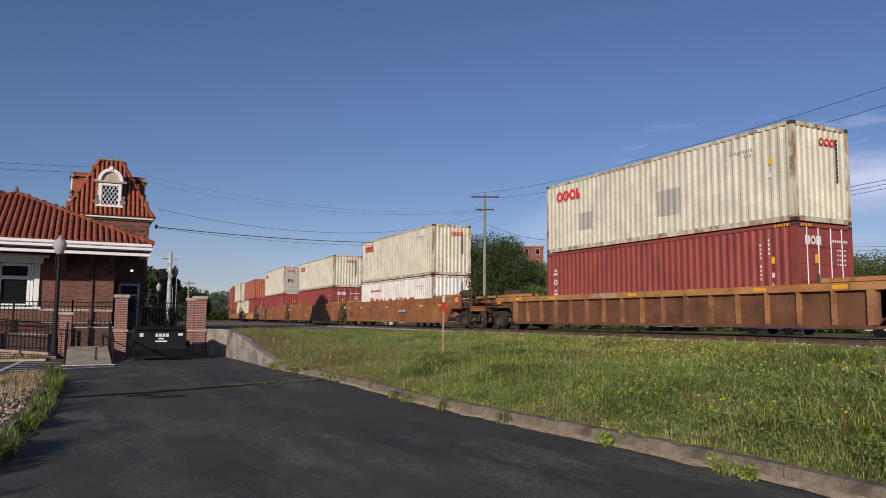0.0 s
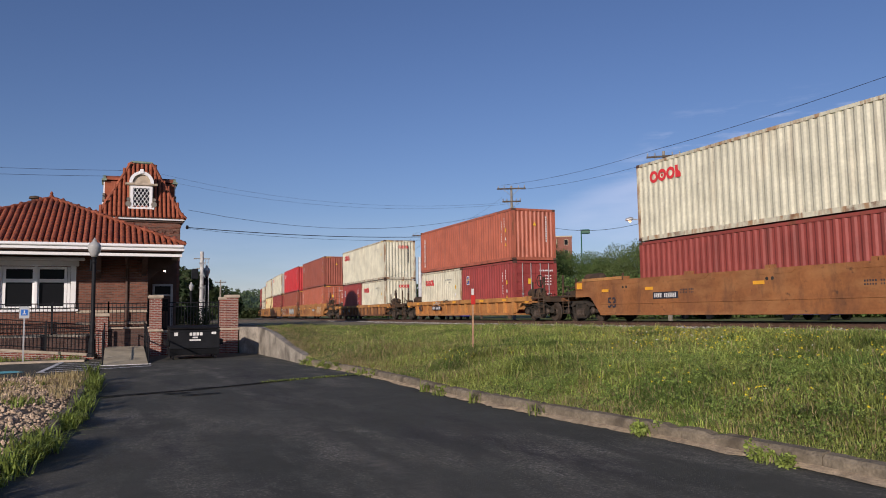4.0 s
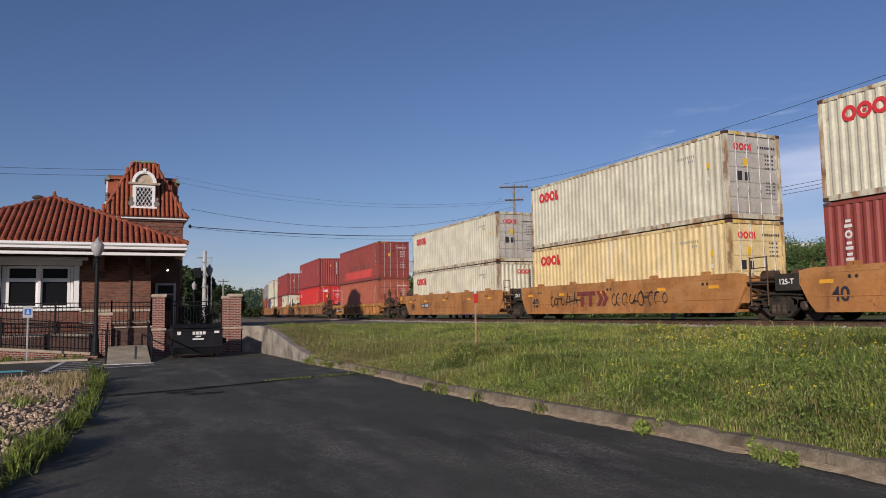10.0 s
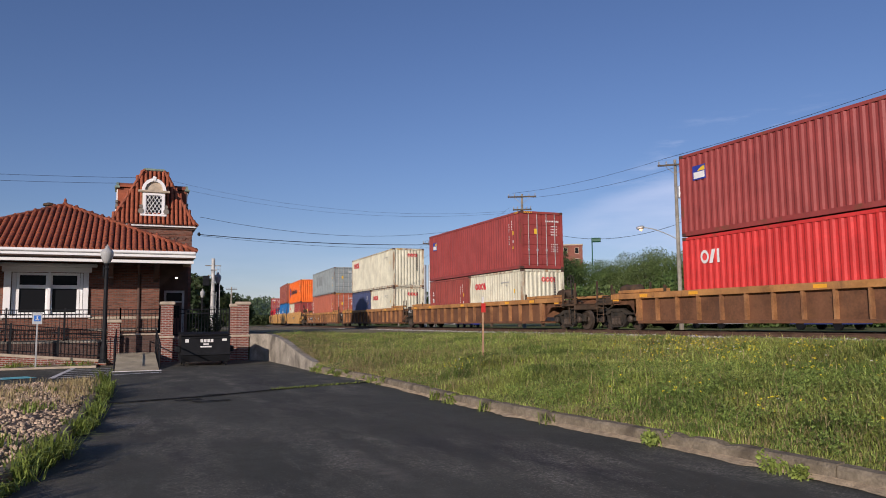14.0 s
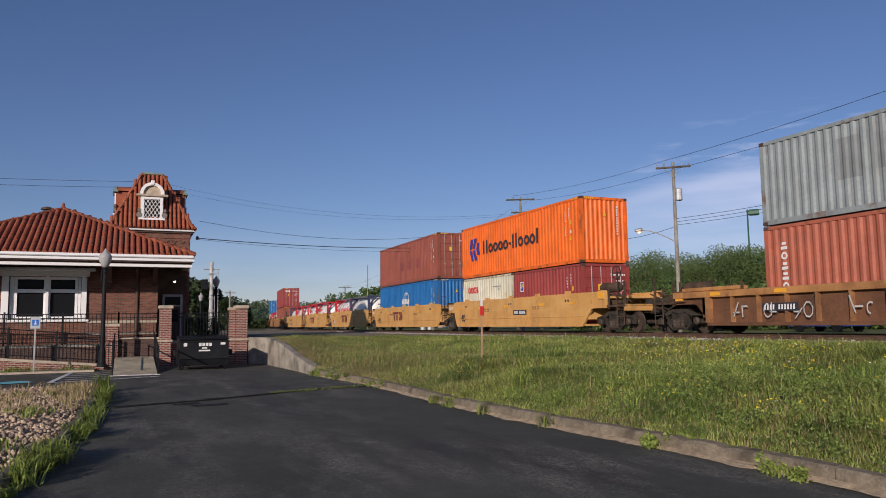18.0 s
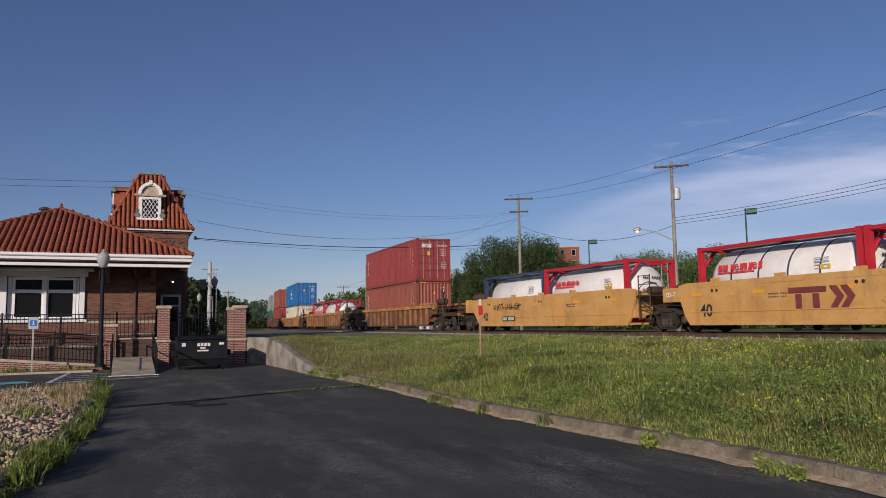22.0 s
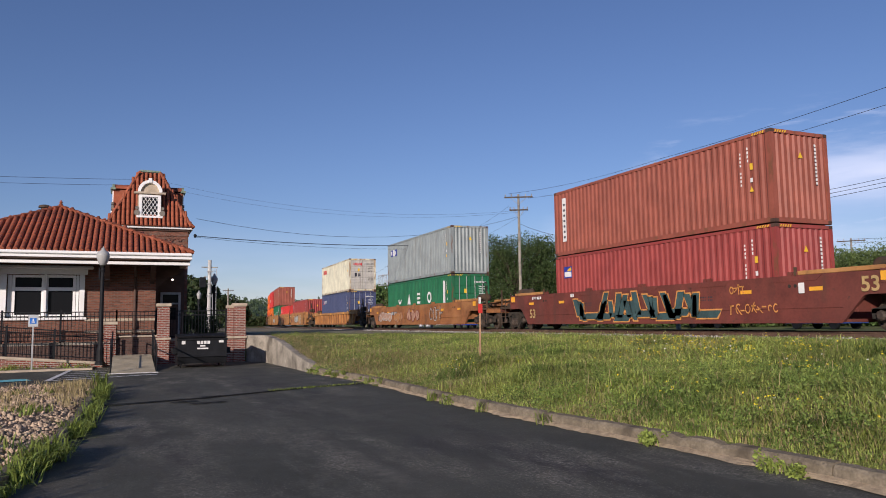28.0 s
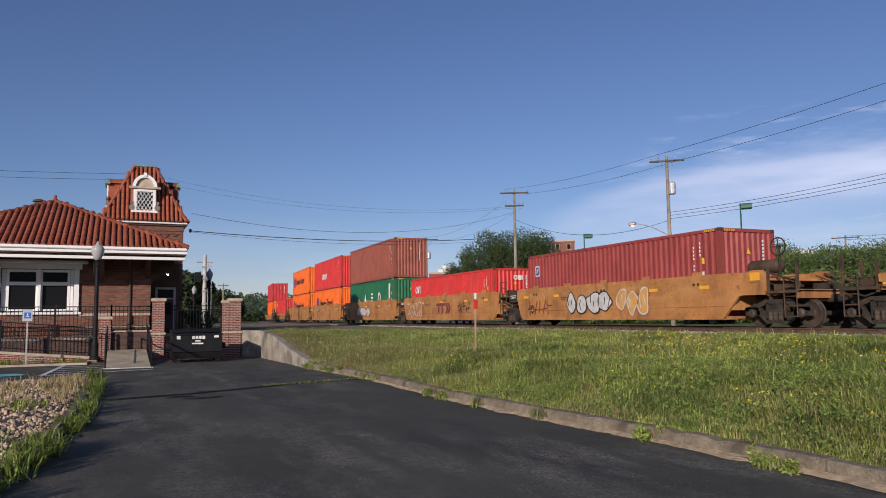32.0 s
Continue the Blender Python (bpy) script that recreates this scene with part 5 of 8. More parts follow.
    number_plate(a, 5.4, 0.66, 1.51, 1.6)
    car_logo(a, -0.4, 0.50, M_LMAROON, 0.3, 1.51)
    unit(240.95, 53, "ribbed", B, o, o, 1.42, rusty, [one("bright", "cai", True), one("crimson", "panel")])
    unit(264.54, 53, "ribbed", B, o, s, 1.42, rusty, [two("cream", "rings", "maroon", "tex"), one("crimson", "panel", True)])
    unit(284.2, 53, "ribbed", B, s, s, 1.42, rusty, [two("cream", "rings", "navy", ""), one("cream", "rings")])
    a = unit(303.95, 53, "ribbed", B, s, o, 1.42, rusty + " with pale sprayed letters", [one("rust", "post", True), one("grey", "greypatch", True, S)])
    for i, y in enumerate((7.2, 6.0, 4.9, 3.0, 0.9)):
        scribble(a, y, 0.5, 2, 0.5, M_WHITEG, 1.512, 20 + i)
    number_plate(a, 5.4, 0.82, 1.51)
    a = unit(325.84, 40, "smooth", Y, o, s, 1.68, yel, [two("crimson", "flag", "cream", "rings", True), one("orange", "orange")])
    number_plate(a, -1.0, 0.95)
    a = unit(341.61, 40, "smooth", Y, s, s, 1.68, yel, [one("blue", "ball"), one("brown", "patches", True)])
    car_logo(a, 1.5, 0.72, M_LMAROON)
    red, blue = "white tank container in a red steel frame", "white tank container in a dark blue frame"
    a = unit(357.32, 40, "smooth", Y, s, s, 1.68, yel, [tanks(tank("navy", blue, "none", False, True), tank("red", red, "large", True, True))])
    car_logo(a, 1.5, 0.72, M_LMAROON)
    scribble(a, 5.6, 0.55, 5, 0.4, M_LWHITE, 1.49, 30)
    a = unit(373.43, 40, "smooth", Y, s, s, 1.68, yel, [tanks(tank("red", red, "small", False), tank("red", red, "small"))])
    car_logo(a, 1.5, 0.72, M_LMAROON)
    a = unit(389.5, 40, "smooth", Y, s, o, 1.68, yel + " with a black scribble", [tanks(tank("red", red, "small", False), tank("navy", blue, "none", False))])
    scribble(a, 4.6, 1.05, 14, 0.36, M_BLACKG, 1.492, 31)
    number_plate(a, 3.0, 0.62)
    a = unit(411.81, 53, "ribbed", B, o, o, 1.62, rusty + " with teal sprayed letters", [one("brown", "post"), one("crimson", "tex", True)])
    for i, y in enumerate((7.0, 5.5, 3.9)):
        scribble(a, y, 0.55, 2, 0.55, M_SKYG, 1.512, 40 + i)
    number_plate(a, 5.8, 0.72, 1.514)
    a = unit(435.13, 53, "ribbed", B, o, o, 1.62, rusty, [tanks(tank("red", red, "none", False), tank("red", red, "large"))])
    scribble(a, -0.8, 1.45, 7, 0.16, M_WHITEG, 1.512, 45)
    unit(459.01, 53, "ribbed", B, o, o, 1.50, rusty, [one("cream", "rings", False, S), one("blue", "ball", True)])
    a = unit(482.40, 53, "smooth", MR, o, o, 1.62, "maroon smooth-sided well car with a graffiti mural", [one("crimson", "panel"), one("brown", "white")])
    graffiti(a, 4.4, -3.6, 0.36, 1.45, 7, M_TEALG, M_ORANGEG, 1.488, 50)
    scribble(a, -4.4, 1.15, 4, 0.32, M_ORANGEG, 1.494, 51)
    scribble(a, -4.4, 0.55, 9, 0.34, M_ORANGEG, 1.494, 52)
    Decal().blocks(0, 0, 0.12, "boobbb", 0.3).blocks(3.2, 0.0, 0.14, "bb", 0.3).side(a, M_LWHITE, 7.8, 1.4, 1.494, "container_code")
    number(a, "53", 7.8, 0.72, 0.55, M_TANL, 1.494)
    number(a, "53", -9.2, 1.25, 0.55, M_TANL, 1.494)
    Decal().bar(0, 0, 0.2, 0.3).side(a, M_LWHITE, -7.0, 1.1, 1.494, "sticker", "white placard")
    a = unit(505.99, 53, "smooth", U, o, o, 1.55, umber + " with graffiti", [one("green", "names", True), one("grey", "three")])
    graffiti(a, 7.4, 4.6, 0.42, 1.25, 4, M_PINKG, M_WHITEG, 1.488, 55)
    graffiti(a, 3.9, 2.2, 0.42, 1.15, 3, CAR_PAINT["gold"], M_PINKG, 1.488, 58)
    graffiti(a, 1.2, -1.2, 0.42, 1.35, 3, M_PINKG, M_LMAROON, 1.488, 56)
    scribble(a, -3.0, 0.5, 4, 0.9, M_WHITEG, 1.494, 57)
    scribble(a, -3.06, 0.54, 4, 0.9, M_BLACKG, 1.492, 57)
    number_plate(a, 4.0, 1.05)
    unit(529.63, 53, "ribbed", U, o, o, 1.42, "orange-brown ribbed steel well car", [one("navy", "wave", True), one("cream", "rings", True)])
    a = unit(551.21, 40, "smooth", G, o, s, 1.72, gold + " with bubble graffiti", [one("crimson", "flag")])
    graffiti(a, 2.6, -0.6, 0.45, 1.45, 4, M_WHITEG, M_BLACKG, 1.488, 60)
    graffiti(a, -0.9, -2.8, 0.45, 1.5, 3, CAR_PAINT["yellow"], M_WHITEG, 1.488, 61)
    scribble(a, 5.6, 0.5, 5, 0.7, M_LMAROON, 1.488, 62)
    a = unit(566.8, 40, "smooth", G, s, s, 1.72, gold + " with graffiti", [one("bright", "cai", False, S)])
    graffiti(a, 6.0, 3.6, 0.4, 1.4, 4, CAR_PAINT["gold"], M_WHITEG, 1.488, 65)
    car_logo(a, 0.4, 0.65, M_LMAROON)
    scribble(a, -2.0, 0.7, 6, 0.5, M_BLACKG, 1.492, 66)
    a = unit(582.29, 40, "smooth", G, s, s, 1.72, gold + " with graffiti", [one("green", "names"), one("brown", "")])
    graffiti(a, 3.0, -0.6, 0.5, 1.3, 4, M_WHITEG, CAR_PAINT["umber"], 1.488, 68)
    unit(597.9, 40, "smooth", G, s, s, 1.72, gold, [one("orange", "orange"), one("bright", "script")])
    unit(613.5, 40, "smooth", G, s, o, 1.72, gold, [one("orange", "orange"), one("orange", "orange")])
    unit(633.2, 40, "ribbed", B, o, o, 1.14, rusty, [one("bright", "cai")])
    unit(652.8, 40, "ribbed", B, o, o, 1.14, rusty, [one("orange", ""), one("red", "")])


build_train()
# ---- station and forecourt ----
def brick_mat(name, col, mortar, w=0.215, h=0.067, mortar_size=0.010, var=0.35):
    m = mat(name, col, 0.85, var=0.2, scale=1.2)
    n, l = m.node_tree.nodes, m.node_tree.links
    co = [x for x in n if x.type == "TEX_COORD"][0]
    sep, com, add = n.new("ShaderNodeSeparateXYZ"), n.new("ShaderNodeCombineXYZ"), n.new("ShaderNodeMath")
    l.new(co.outputs["Object"], sep.inputs[0])
    l.new(sep.outputs["X"], add.inputs[0])
    l.new(sep.outputs["Y"], add.inputs[1])
    l.new(add.outputs[0], com.inputs["X"])
    l.new(sep.outputs["Z"], com.inputs["Y"])
    b = n.new("ShaderNodeTexBrick")
    l.new(com.outputs[0], b.inputs["Vector"])
    b.inputs["Color1"].default_value = tuple(c * (1 - var) for c in col) + (1,)
    b.inputs["Color2"].default_value = tuple(c * (1 + var) for c in col) + (1,)
    b.inputs["Mortar"].default_value = (*mortar, 1)
    for k, v in (("Scale", 1.0), ("Mortar Size", mortar_size), ("Brick Width", w), ("Row Height", h), ("Mortar Smooth", 0.2)):
        b.inputs[k].default_value = v
    mixn = n.new("ShaderNodeMix")
    mixn.data_type, mixn.blend_type = "RGBA", "MULTIPLY"
    mixn.inputs["Factor"].default_value = 0.35
    noi = n.new("ShaderNodeTexNoise")
    noi.inputs["Scale"].default_value = 0.9
    l.new(co.outputs["Object"], noi.inputs["Vector"])
    l.new(b.outputs["Color"], mixn.inputs["A"])
    l.new(noi.outputs["Fac"], mixn.inputs["B"])
    p = n["Principled BSDF"]
    l.new(mixn.outputs["Result"], p.inputs["Base Color"])
    bp = n.new("ShaderNodeBump")
    bp.inputs["Distance"].default_value, bp.inputs["Strength"].default_value, bp.invert = 0.01, 0.7, True
    l.new(b.outputs["Fac"], bp.inputs["Height"])
    l.new(bp.outputs[0], p.inputs["Normal"])
    return m


M_BRICK = brick_mat("station brick", (0.235, 0.085, 0.05), (0.20, 0.15, 0.12))
M_PIER = brick_mat("pier brick", (0.27, 0.060, 0.036), (0.44, 0.38, 0.32), mortar_size=0.013)
# darker brick colour holds the shade on the platform wall
M_SHADEBRICK = brick_mat("shade-darkened platform brick", (0.115, 0.060, 0.045), (0.12, 0.09, 0.075))
M_FARBRICK = brick_mat("orange brick", (0.27, 0.088, 0.058), (0.30, 0.18, 0.13), 0.6, 0.3, 0.03, 0.15)
M_TRIM = mat("white painted wood", (0.88, 0.88, 0.86), 0.55, var=0.05, col2=(0.6, 0.57, 0.52), amt=0.25, scale2=3)
M_STONE = mat("limestone", (0.46, 0.38, 0.28), 0.85, var=0.2, bump=0.2)
M_TILE = mat("red clay tile", (0.33, 0.092, 0.042), 0.75, var=0.26, scale=2.5, obj=0.13, island=0.13, col2=(0.13, 0.045, 0.03), amt=0.7, scale2=0.8)
# deck under the tiles, coloured near black as shade in the grooves
M_TILEBED = mat("groove-shade tile bed", (0.06, 0.022, 0.016), 0.9, var=0.3, scale=3)
M_SCUFF = mat("scuffed sign plate", (0.48, 0.50, 0.50), 0.6, var=0.1)
M_RAMP = mat("tan ramp concrete", (0.50, 0.43, 0.29), 0.9, var=0.2, scale=2, col2=(0.2, 0.155, 0.11), amt=0.6, bump=0.3)
M_SCROLL = mat("weathered grey stone", (0.20, 0.18, 0.15), 0.85, var=0.3, bump=0.3)
M_COPPER = mat("weathered copper", (0.20, 0.27, 0.21), 0.7, var=0.3)
M_BLACK = mat("black painted iron", (0.012, 0.013, 0.015), 0.6, var=0.3, spec=0.2)
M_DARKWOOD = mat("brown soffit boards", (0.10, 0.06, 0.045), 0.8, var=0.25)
M_FROST = mat("frosted lamp glass", (0.40, 0.40, 0.385), 0.2, var=0.05)
M_PLASTIC = mat("black lid plastic", (0.009, 0.009, 0.010), 0.8, var=0.3, spec=0.15)
M_BLUE = mat("sign blue", (0.02, 0.16, 0.55), 0.5, var=0.05)
M_TEAL = mat("faded blue road paint", (0.16, 0.52, 0.55), 0.8, var=0.3)
M_ROADPAINT = mat("worn white road paint", (0.72, 0.71, 0.68), 0.85, var=0.2, col2=(0.12, 0.11, 0.11), amt=0.6, scale2=5, edge=(0.5, 0.68))
M_TAR_SHADOW = mat("tar seam and painted shadow", (0.018, 0.017, 0.015), 0.9, var=0.4, scale=4, spec=0.1)
M_GREY = mat("grey galvanised post", (0.42, 0.42, 0.41), 0.55, 0.5, var=0.2)


def glass_mat():
    m = bpy.data.materials.new("dark window glass")
    m.use_nodes = True
    b = m.node_tree.nodes["Principled BSDF"]
    b.inputs["Base Color"].default_value = (0.012, 0.013, 0.015, 1)
    b.inputs["Roughness"].default_value = 0.06
    b.inputs["Specular IOR Level"].default_value = 0.05
    return m


M_GLASS = glass_mat()
GLOW = bpy.data.materials.new("lit lamp")
GLOW.use_nodes = True
GLOW.node_tree.nodes["Principled BSDF"].inputs["Emission Color"].default_value = (1.0, 0.86, 0.62, 1)
GLOW.node_tree.nodes["Principled BSDF"].inputs["Emission Strength"].default_value = 6.0


def tile_mesh(length=0.44, r=0.088, n=6):
    v, f = [], []
    for y, rr, up in ((0.0, r, 0.012), (length, r * 0.93, 0.0)):
        for i in range(n + 1):
            a = math.pi * i / n
            v.append((-rr * math.cos(a), y, rr * math.sin(a) * 1.15 + up))
    for i in range(n):
        f.append((i, i + 1, n + 2 + i, n + 1 + i))
    f.append(tuple(range(n, -1, -1)))
    me = bpy.data.meshes.new("roof_tile")
    me.from_pydata(v, [], f)
    me.materials.append(M_TILE)
    return me


TILE = tile_mesh()


def tile_plane(parent, base_l, base_r, apex_l, apex_r, parts, pitch=0.235, course=0.40):
    """Barrel tiles on a sloping face, from its eave up; the first `parts` of them are objects, the rest one mesh."""
    bl, br, al, ar = (Vector(p) for p in (base_l, base_r, apex_l, apex_r))
    along = (br - bl).normalized()
    up = (al - bl) - along * (al - bl).dot(along)
    run = up.length
    up.normalize()
    nor = along.cross(up).normalized()
    m0 = Matrix((along, up, nor)).transposed().to_4x4()
    rest = Geo()
    tv = [v.co.copy() for v in TILE.vertices]
    tf = [tuple(p.vertices) for p in TILE.polygons]
    width = (br - bl).length
    s_l = (al - bl).dot(along) / run
    s_r = (br - ar).dot(along) / run
    made = 0
    for j in range(int((run - 0.30) / course) + 1):
        h = j * course - 0.04
        x0, x1 = s_l * max(0, h), width - s_r * max(0, h)
        k = math.ceil(x0 / pitch)
        while k * pitch <= x1 + 0.02:
            x = k * pitch
            m = Matrix.Translation(bl + along * x + up * h + nor * (0.012 * random.random())) @ m0 @ pose(0, 0, 0, random.uniform(-0.6, 0.6), 0, random.uniform(-0.7, 0.7))
            if made < parts:
                place("roof_tile", TILE, None, parent, at=m)
                made += 1
            else:
                c = len(rest.v)
                rest.v += [tuple(m @ p) for p in tv]
                rest.f += [tuple(i + c for i in q) for q in tf]
            k += 1
    if rest.f:
        tagged(rest.to("roof_tiles", M_TILE, parent), kind="stuff")


def window_unit(parent, x0, x1, z0, z1, y, transom):
    """One sash window in a wall that faces -y; panes set back in the frame."""
    w = Geo()
    t = 0.10
    w.box(x0, x0 + t, y - 0.05, y + 0.08, z0, z1).box(x1 - t, x1, y - 0.05, y + 0.08, z0, z1)
    w.box(x0 + t, x1 - t, y - 0.05, y + 0.08, z1 - t, z1).box(x0 + t, x1 - t, y - 0.07, y + 0.08, z0, z0 + t)
    w.box(x0 + t, x1 - t, y - 0.06, y + 0.07, transom - 0.07, transom + 0.07)
    win = w.to("window", M_TRIM, parent, "white wooden sash window with dark panes")
    Geo().box(x0 + t, x1 - t, y + 0.01, y + 0.03, transom + 0.07, z1 - t).to("pane", M_GLASS, win)
    Geo().box(x0 + t, x1 - t, y + 0.01, y + 0.03, z0 + t, transom - 0.07).to("pane", M_GLASS, win)
    return win


def station():
    st = thing("station_building", "brick railway station with red clay tile roofs and a tower", "building")
    P = 0.86
    y0, y1, xl, xr = 33.0, 48.0, -7.6, 1.23
    # front wall round the double window
    wx0, wx1, wz0, wz1 = -4.18, -1.62, 1.86, 3.58
    for a, b, c0, d0 in ((xl, wx0, P, 4.15), (wx1, xr, P, 4.15), (wx0, wx1, P, wz0), (wx0, wx1, wz1, 4.15)):
        Geo().box(a, b, y0, y0 + 0.35, c0, d0).to("front_wall", M_BRICK, st)
    Geo().box(xr - 0.35, xr, y0 + 0.35, y1, P, 4.15).to("side_wall", M_BRICK, st)
    Geo().box(xl, xl + 0.35, y0 + 0.35, y1, P, 4.15).to("side_wall", M_BRICK, st)
    Geo().box(xl, xr, y1, y1 + 0.35, P, 4.15).to("back_wall", M_BRICK, st)
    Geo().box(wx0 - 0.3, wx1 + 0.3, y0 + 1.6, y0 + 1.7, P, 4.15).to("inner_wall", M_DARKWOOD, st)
    for z in (1.70, 1.22):
        Geo().box(xl, wx0 - 0.25, y0 - 0.05, y0, z, z + 0.10, 0.01).to("stone_band", M_STONE, st)
        Geo().box(wx1 + 0.22, xr + 0.05, y0 - 0.05, y0, z, z + 0.10, 0.01).to("stone_band", M_STONE, st)
    # corner pier and downpipe
    Geo().box(0.55, xr + 0.03, y0 - 0.07, y0, 1.80, 4.10).to("wall_pier", M_BRICK, st)
    Geo().rod((0.46, y0 - 0.10, P), (0.46, y0 - 0.10, 3.55), 0.055, 8).rod((0.46, y0 - 0.10, 3.55), (0.40, 31.0, 3.82), 0.05, 8).to("downpipe", M_DARKWOOD, st)
    # double window with pilasters and a head
    f = Geo()
    f.box(-4.42, -4.18, y0 - 0.10, y0 + 0.1, 1.80, 3.58, 0.02)
    f.to("pilaster", M_TRIM, st)
    Geo().box(-1.62, -1.43, y0 - 0.10, y0 + 0.1, 1.80, 3.58, 0.02).to("pilaster", M_TRIM, st)
    Geo().box(-2.90, -2.80, y0 - 0.06, y0 + 0.1, 1.86, 3.58, 0.02).to("mullion", M_TRIM, st)
    Geo().box(-4.50, -1.33, y0 - 0.14, y0, 3.58, 3.80, 0.02).box(-4.62, -1.12, y0 - 0.24, y0, 3.80, 3.93, 0.03).to("window_head", M_TRIM, st, "moulded white window head")
    Geo().box(-4.50, -1.33, y0 - 0.12, y0 + 0.05, 1.76, 1.86, 0.02).to("window_sill", M_TRIM, st)
    window_unit(st, -4.00, -2.88, 1.88, 3.56, y0 + 0.10, 3.0)
    window_unit(st, -2.84, -1.76, 1.88, 3.56, y0 + 0.10, 3.0)
    Geo().box(-4.155, -4.015, y0 + 0.06, y0 + 0.18, 1.88, 3.56, 0.01).to("window_jamb", M_TRIM, st)
    Geo().box(-1.745, -1.645, y0 + 0.06, y0 + 0.18, 1.88, 3.56, 0.01).to("window_jamb", M_TRIM, st)
    # eaves
    el, er, ef, eb = -7.3, 2.49, 30.5, 49.5
    Geo().box(el, er, ef, ef + 0.06, 4.08, 4.32, 0.01).box(el + 0.05, er - 0.03, ef - 0.09, ef, 4.20, 4.32, 0.03).to("fascia", M_TRIM, st, "white gutter board along the eave")
    Geo().box(er - 0.06, er, ef + 0.06, eb, 4.08, 4.32).to("fascia", M_TRIM, st)
    Geo().box(el + 0.1, er - 0.06, ef + 0.22, ef + 0.34, 3.86, 3.98, 0.01).to("eave_moulding", M_TRIM, st)
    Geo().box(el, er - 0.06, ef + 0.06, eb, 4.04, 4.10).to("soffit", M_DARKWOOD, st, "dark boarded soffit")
    for x in (-7.0, -4.9, -0.6, 1.1):
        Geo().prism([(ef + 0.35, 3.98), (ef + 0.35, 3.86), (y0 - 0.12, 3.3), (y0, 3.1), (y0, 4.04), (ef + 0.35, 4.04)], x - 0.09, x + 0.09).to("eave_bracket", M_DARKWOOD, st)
    for y in (y0 + 0.2, 34.6):
        Geo().prism([(er - 0.10, 4.04), (er - 0.10, 3.80), (er - 0.35, 3.66), (1.75, 3.52), (1.45, 3.2), (xr + 0.02, 3.0), (xr + 0.02, 4.04)], y - 0.1, y + 0.1, "y").to("eave_bracket", M_DARKWOOD, st)
    Geo().box(er - 0.30, er - 0.06, ef + 0.4, eb, 3.90, 4.04, 0.02).to("eave_moulding", M_STONE, st)
    # hip roof
    a1, a2 = (-2.6, 35.7, 6.68), (-2.6, 44.5, 6.68)
    c = [(el, ef, 4.32), (er, ef, 4.32), (er, eb, 4.32), (el, eb, 4.32)]
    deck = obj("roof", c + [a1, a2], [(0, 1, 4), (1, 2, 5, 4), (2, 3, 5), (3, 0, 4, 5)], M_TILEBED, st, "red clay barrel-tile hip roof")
    tile_plane(deck, c[0], c[1], a1, a1, 300, 0.215)
    tile_plane(deck, c[1], c[2], a1, a2, 0)
    g = Geo()
    for p, q in ((c[1], a1), (c[0], a1), (a1, a2)):
        p, q = Vector(p), Vector(q)
        d = (q - p)
        n = int(d.length / 0.40)
        for i in range(n):
            g.rod(p + d * (i / n) + Vector((0, 0, 0.05)), p + d * ((i + 1.1) / n) + Vector((0, 0, 0.03)), 0.11, 7, 0.09)
    g.to("ridge_tiles", M_TILE, deck)
    Geo().lathe([(0.08, 0), (0.10, 0.06), (0.05, 0.11), (0.07, 0.17), (0.02, 0.26)], 10, Matrix.Translation((-2.6, 35.7, 6.76))).to("finial", M_TILE, deck, "clay roof finial")
    Geo().lathe([(0.16, 0), (0.16, 0.20), (0.26, 0.21), (0.24, 0.29), (0.10, 0.34)], 12, Matrix.Translation((-3.30, 36.6, 6.58))).to("roof_vent", M_STEP, deck, "round capped dark metal roof vent")
    # porch door and lamp beyond the corner
    tower(st, P)
    # added dark wall: stands in for the deep shade under the eave
    Geo().box(xr, 2.62, 36.0, 36.2, P, 4.05).to("porch_wall", M_DARKWOOD, st, "added dark wall standing in for porch shade")
    for a, b, c0, d0 in ((1.58, 1.68, P, 3.0), (2.36, 2.46, P, 3.0), (1.68, 2.36, 2.90, 3.0), (1.68, 2.36, 2.45, 2.52)):
        Geo().box(a, b, 35.90, 36.0, c0, d0).to("door_frame", M_GREY, st)
    d = Geo().box(1.68, 2.36, 35.93, 36.0, P + 0.02, 2.45, 0.01).to("door", M_DARKWOOD, st, "dark panelled station door under a transom")
    Geo().box(1.78, 2.26, 35.92, 35.93, 1.75, 2.30).to("pane", M_GLASS, d)
    Geo().box(1.68, 2.36, 35.95, 35.99, 2.52, 2.90).to("transom_pane", M_GLASS, st)
    Geo().lathe([(0.02, 0), (0.05, 0.02), (0.05, 0.05), (0.02, 0.06)], 8, Matrix.Translation((2.05, 35.2, 3.52))).to("ceiling_lamp", GLOW, st, "small lit porch lamp")
    Geo().rod((2.05, 35.2, 3.58), (2.05, 35.2, 4.04), 0.012).to("lamp_rod", M_BLACK, st)
    Geo().box(xr, 7.5, 41.0, 41.15, P - 0.2, P + 0.05).to("platform_edge", M_CONCRETE, st)
    return st


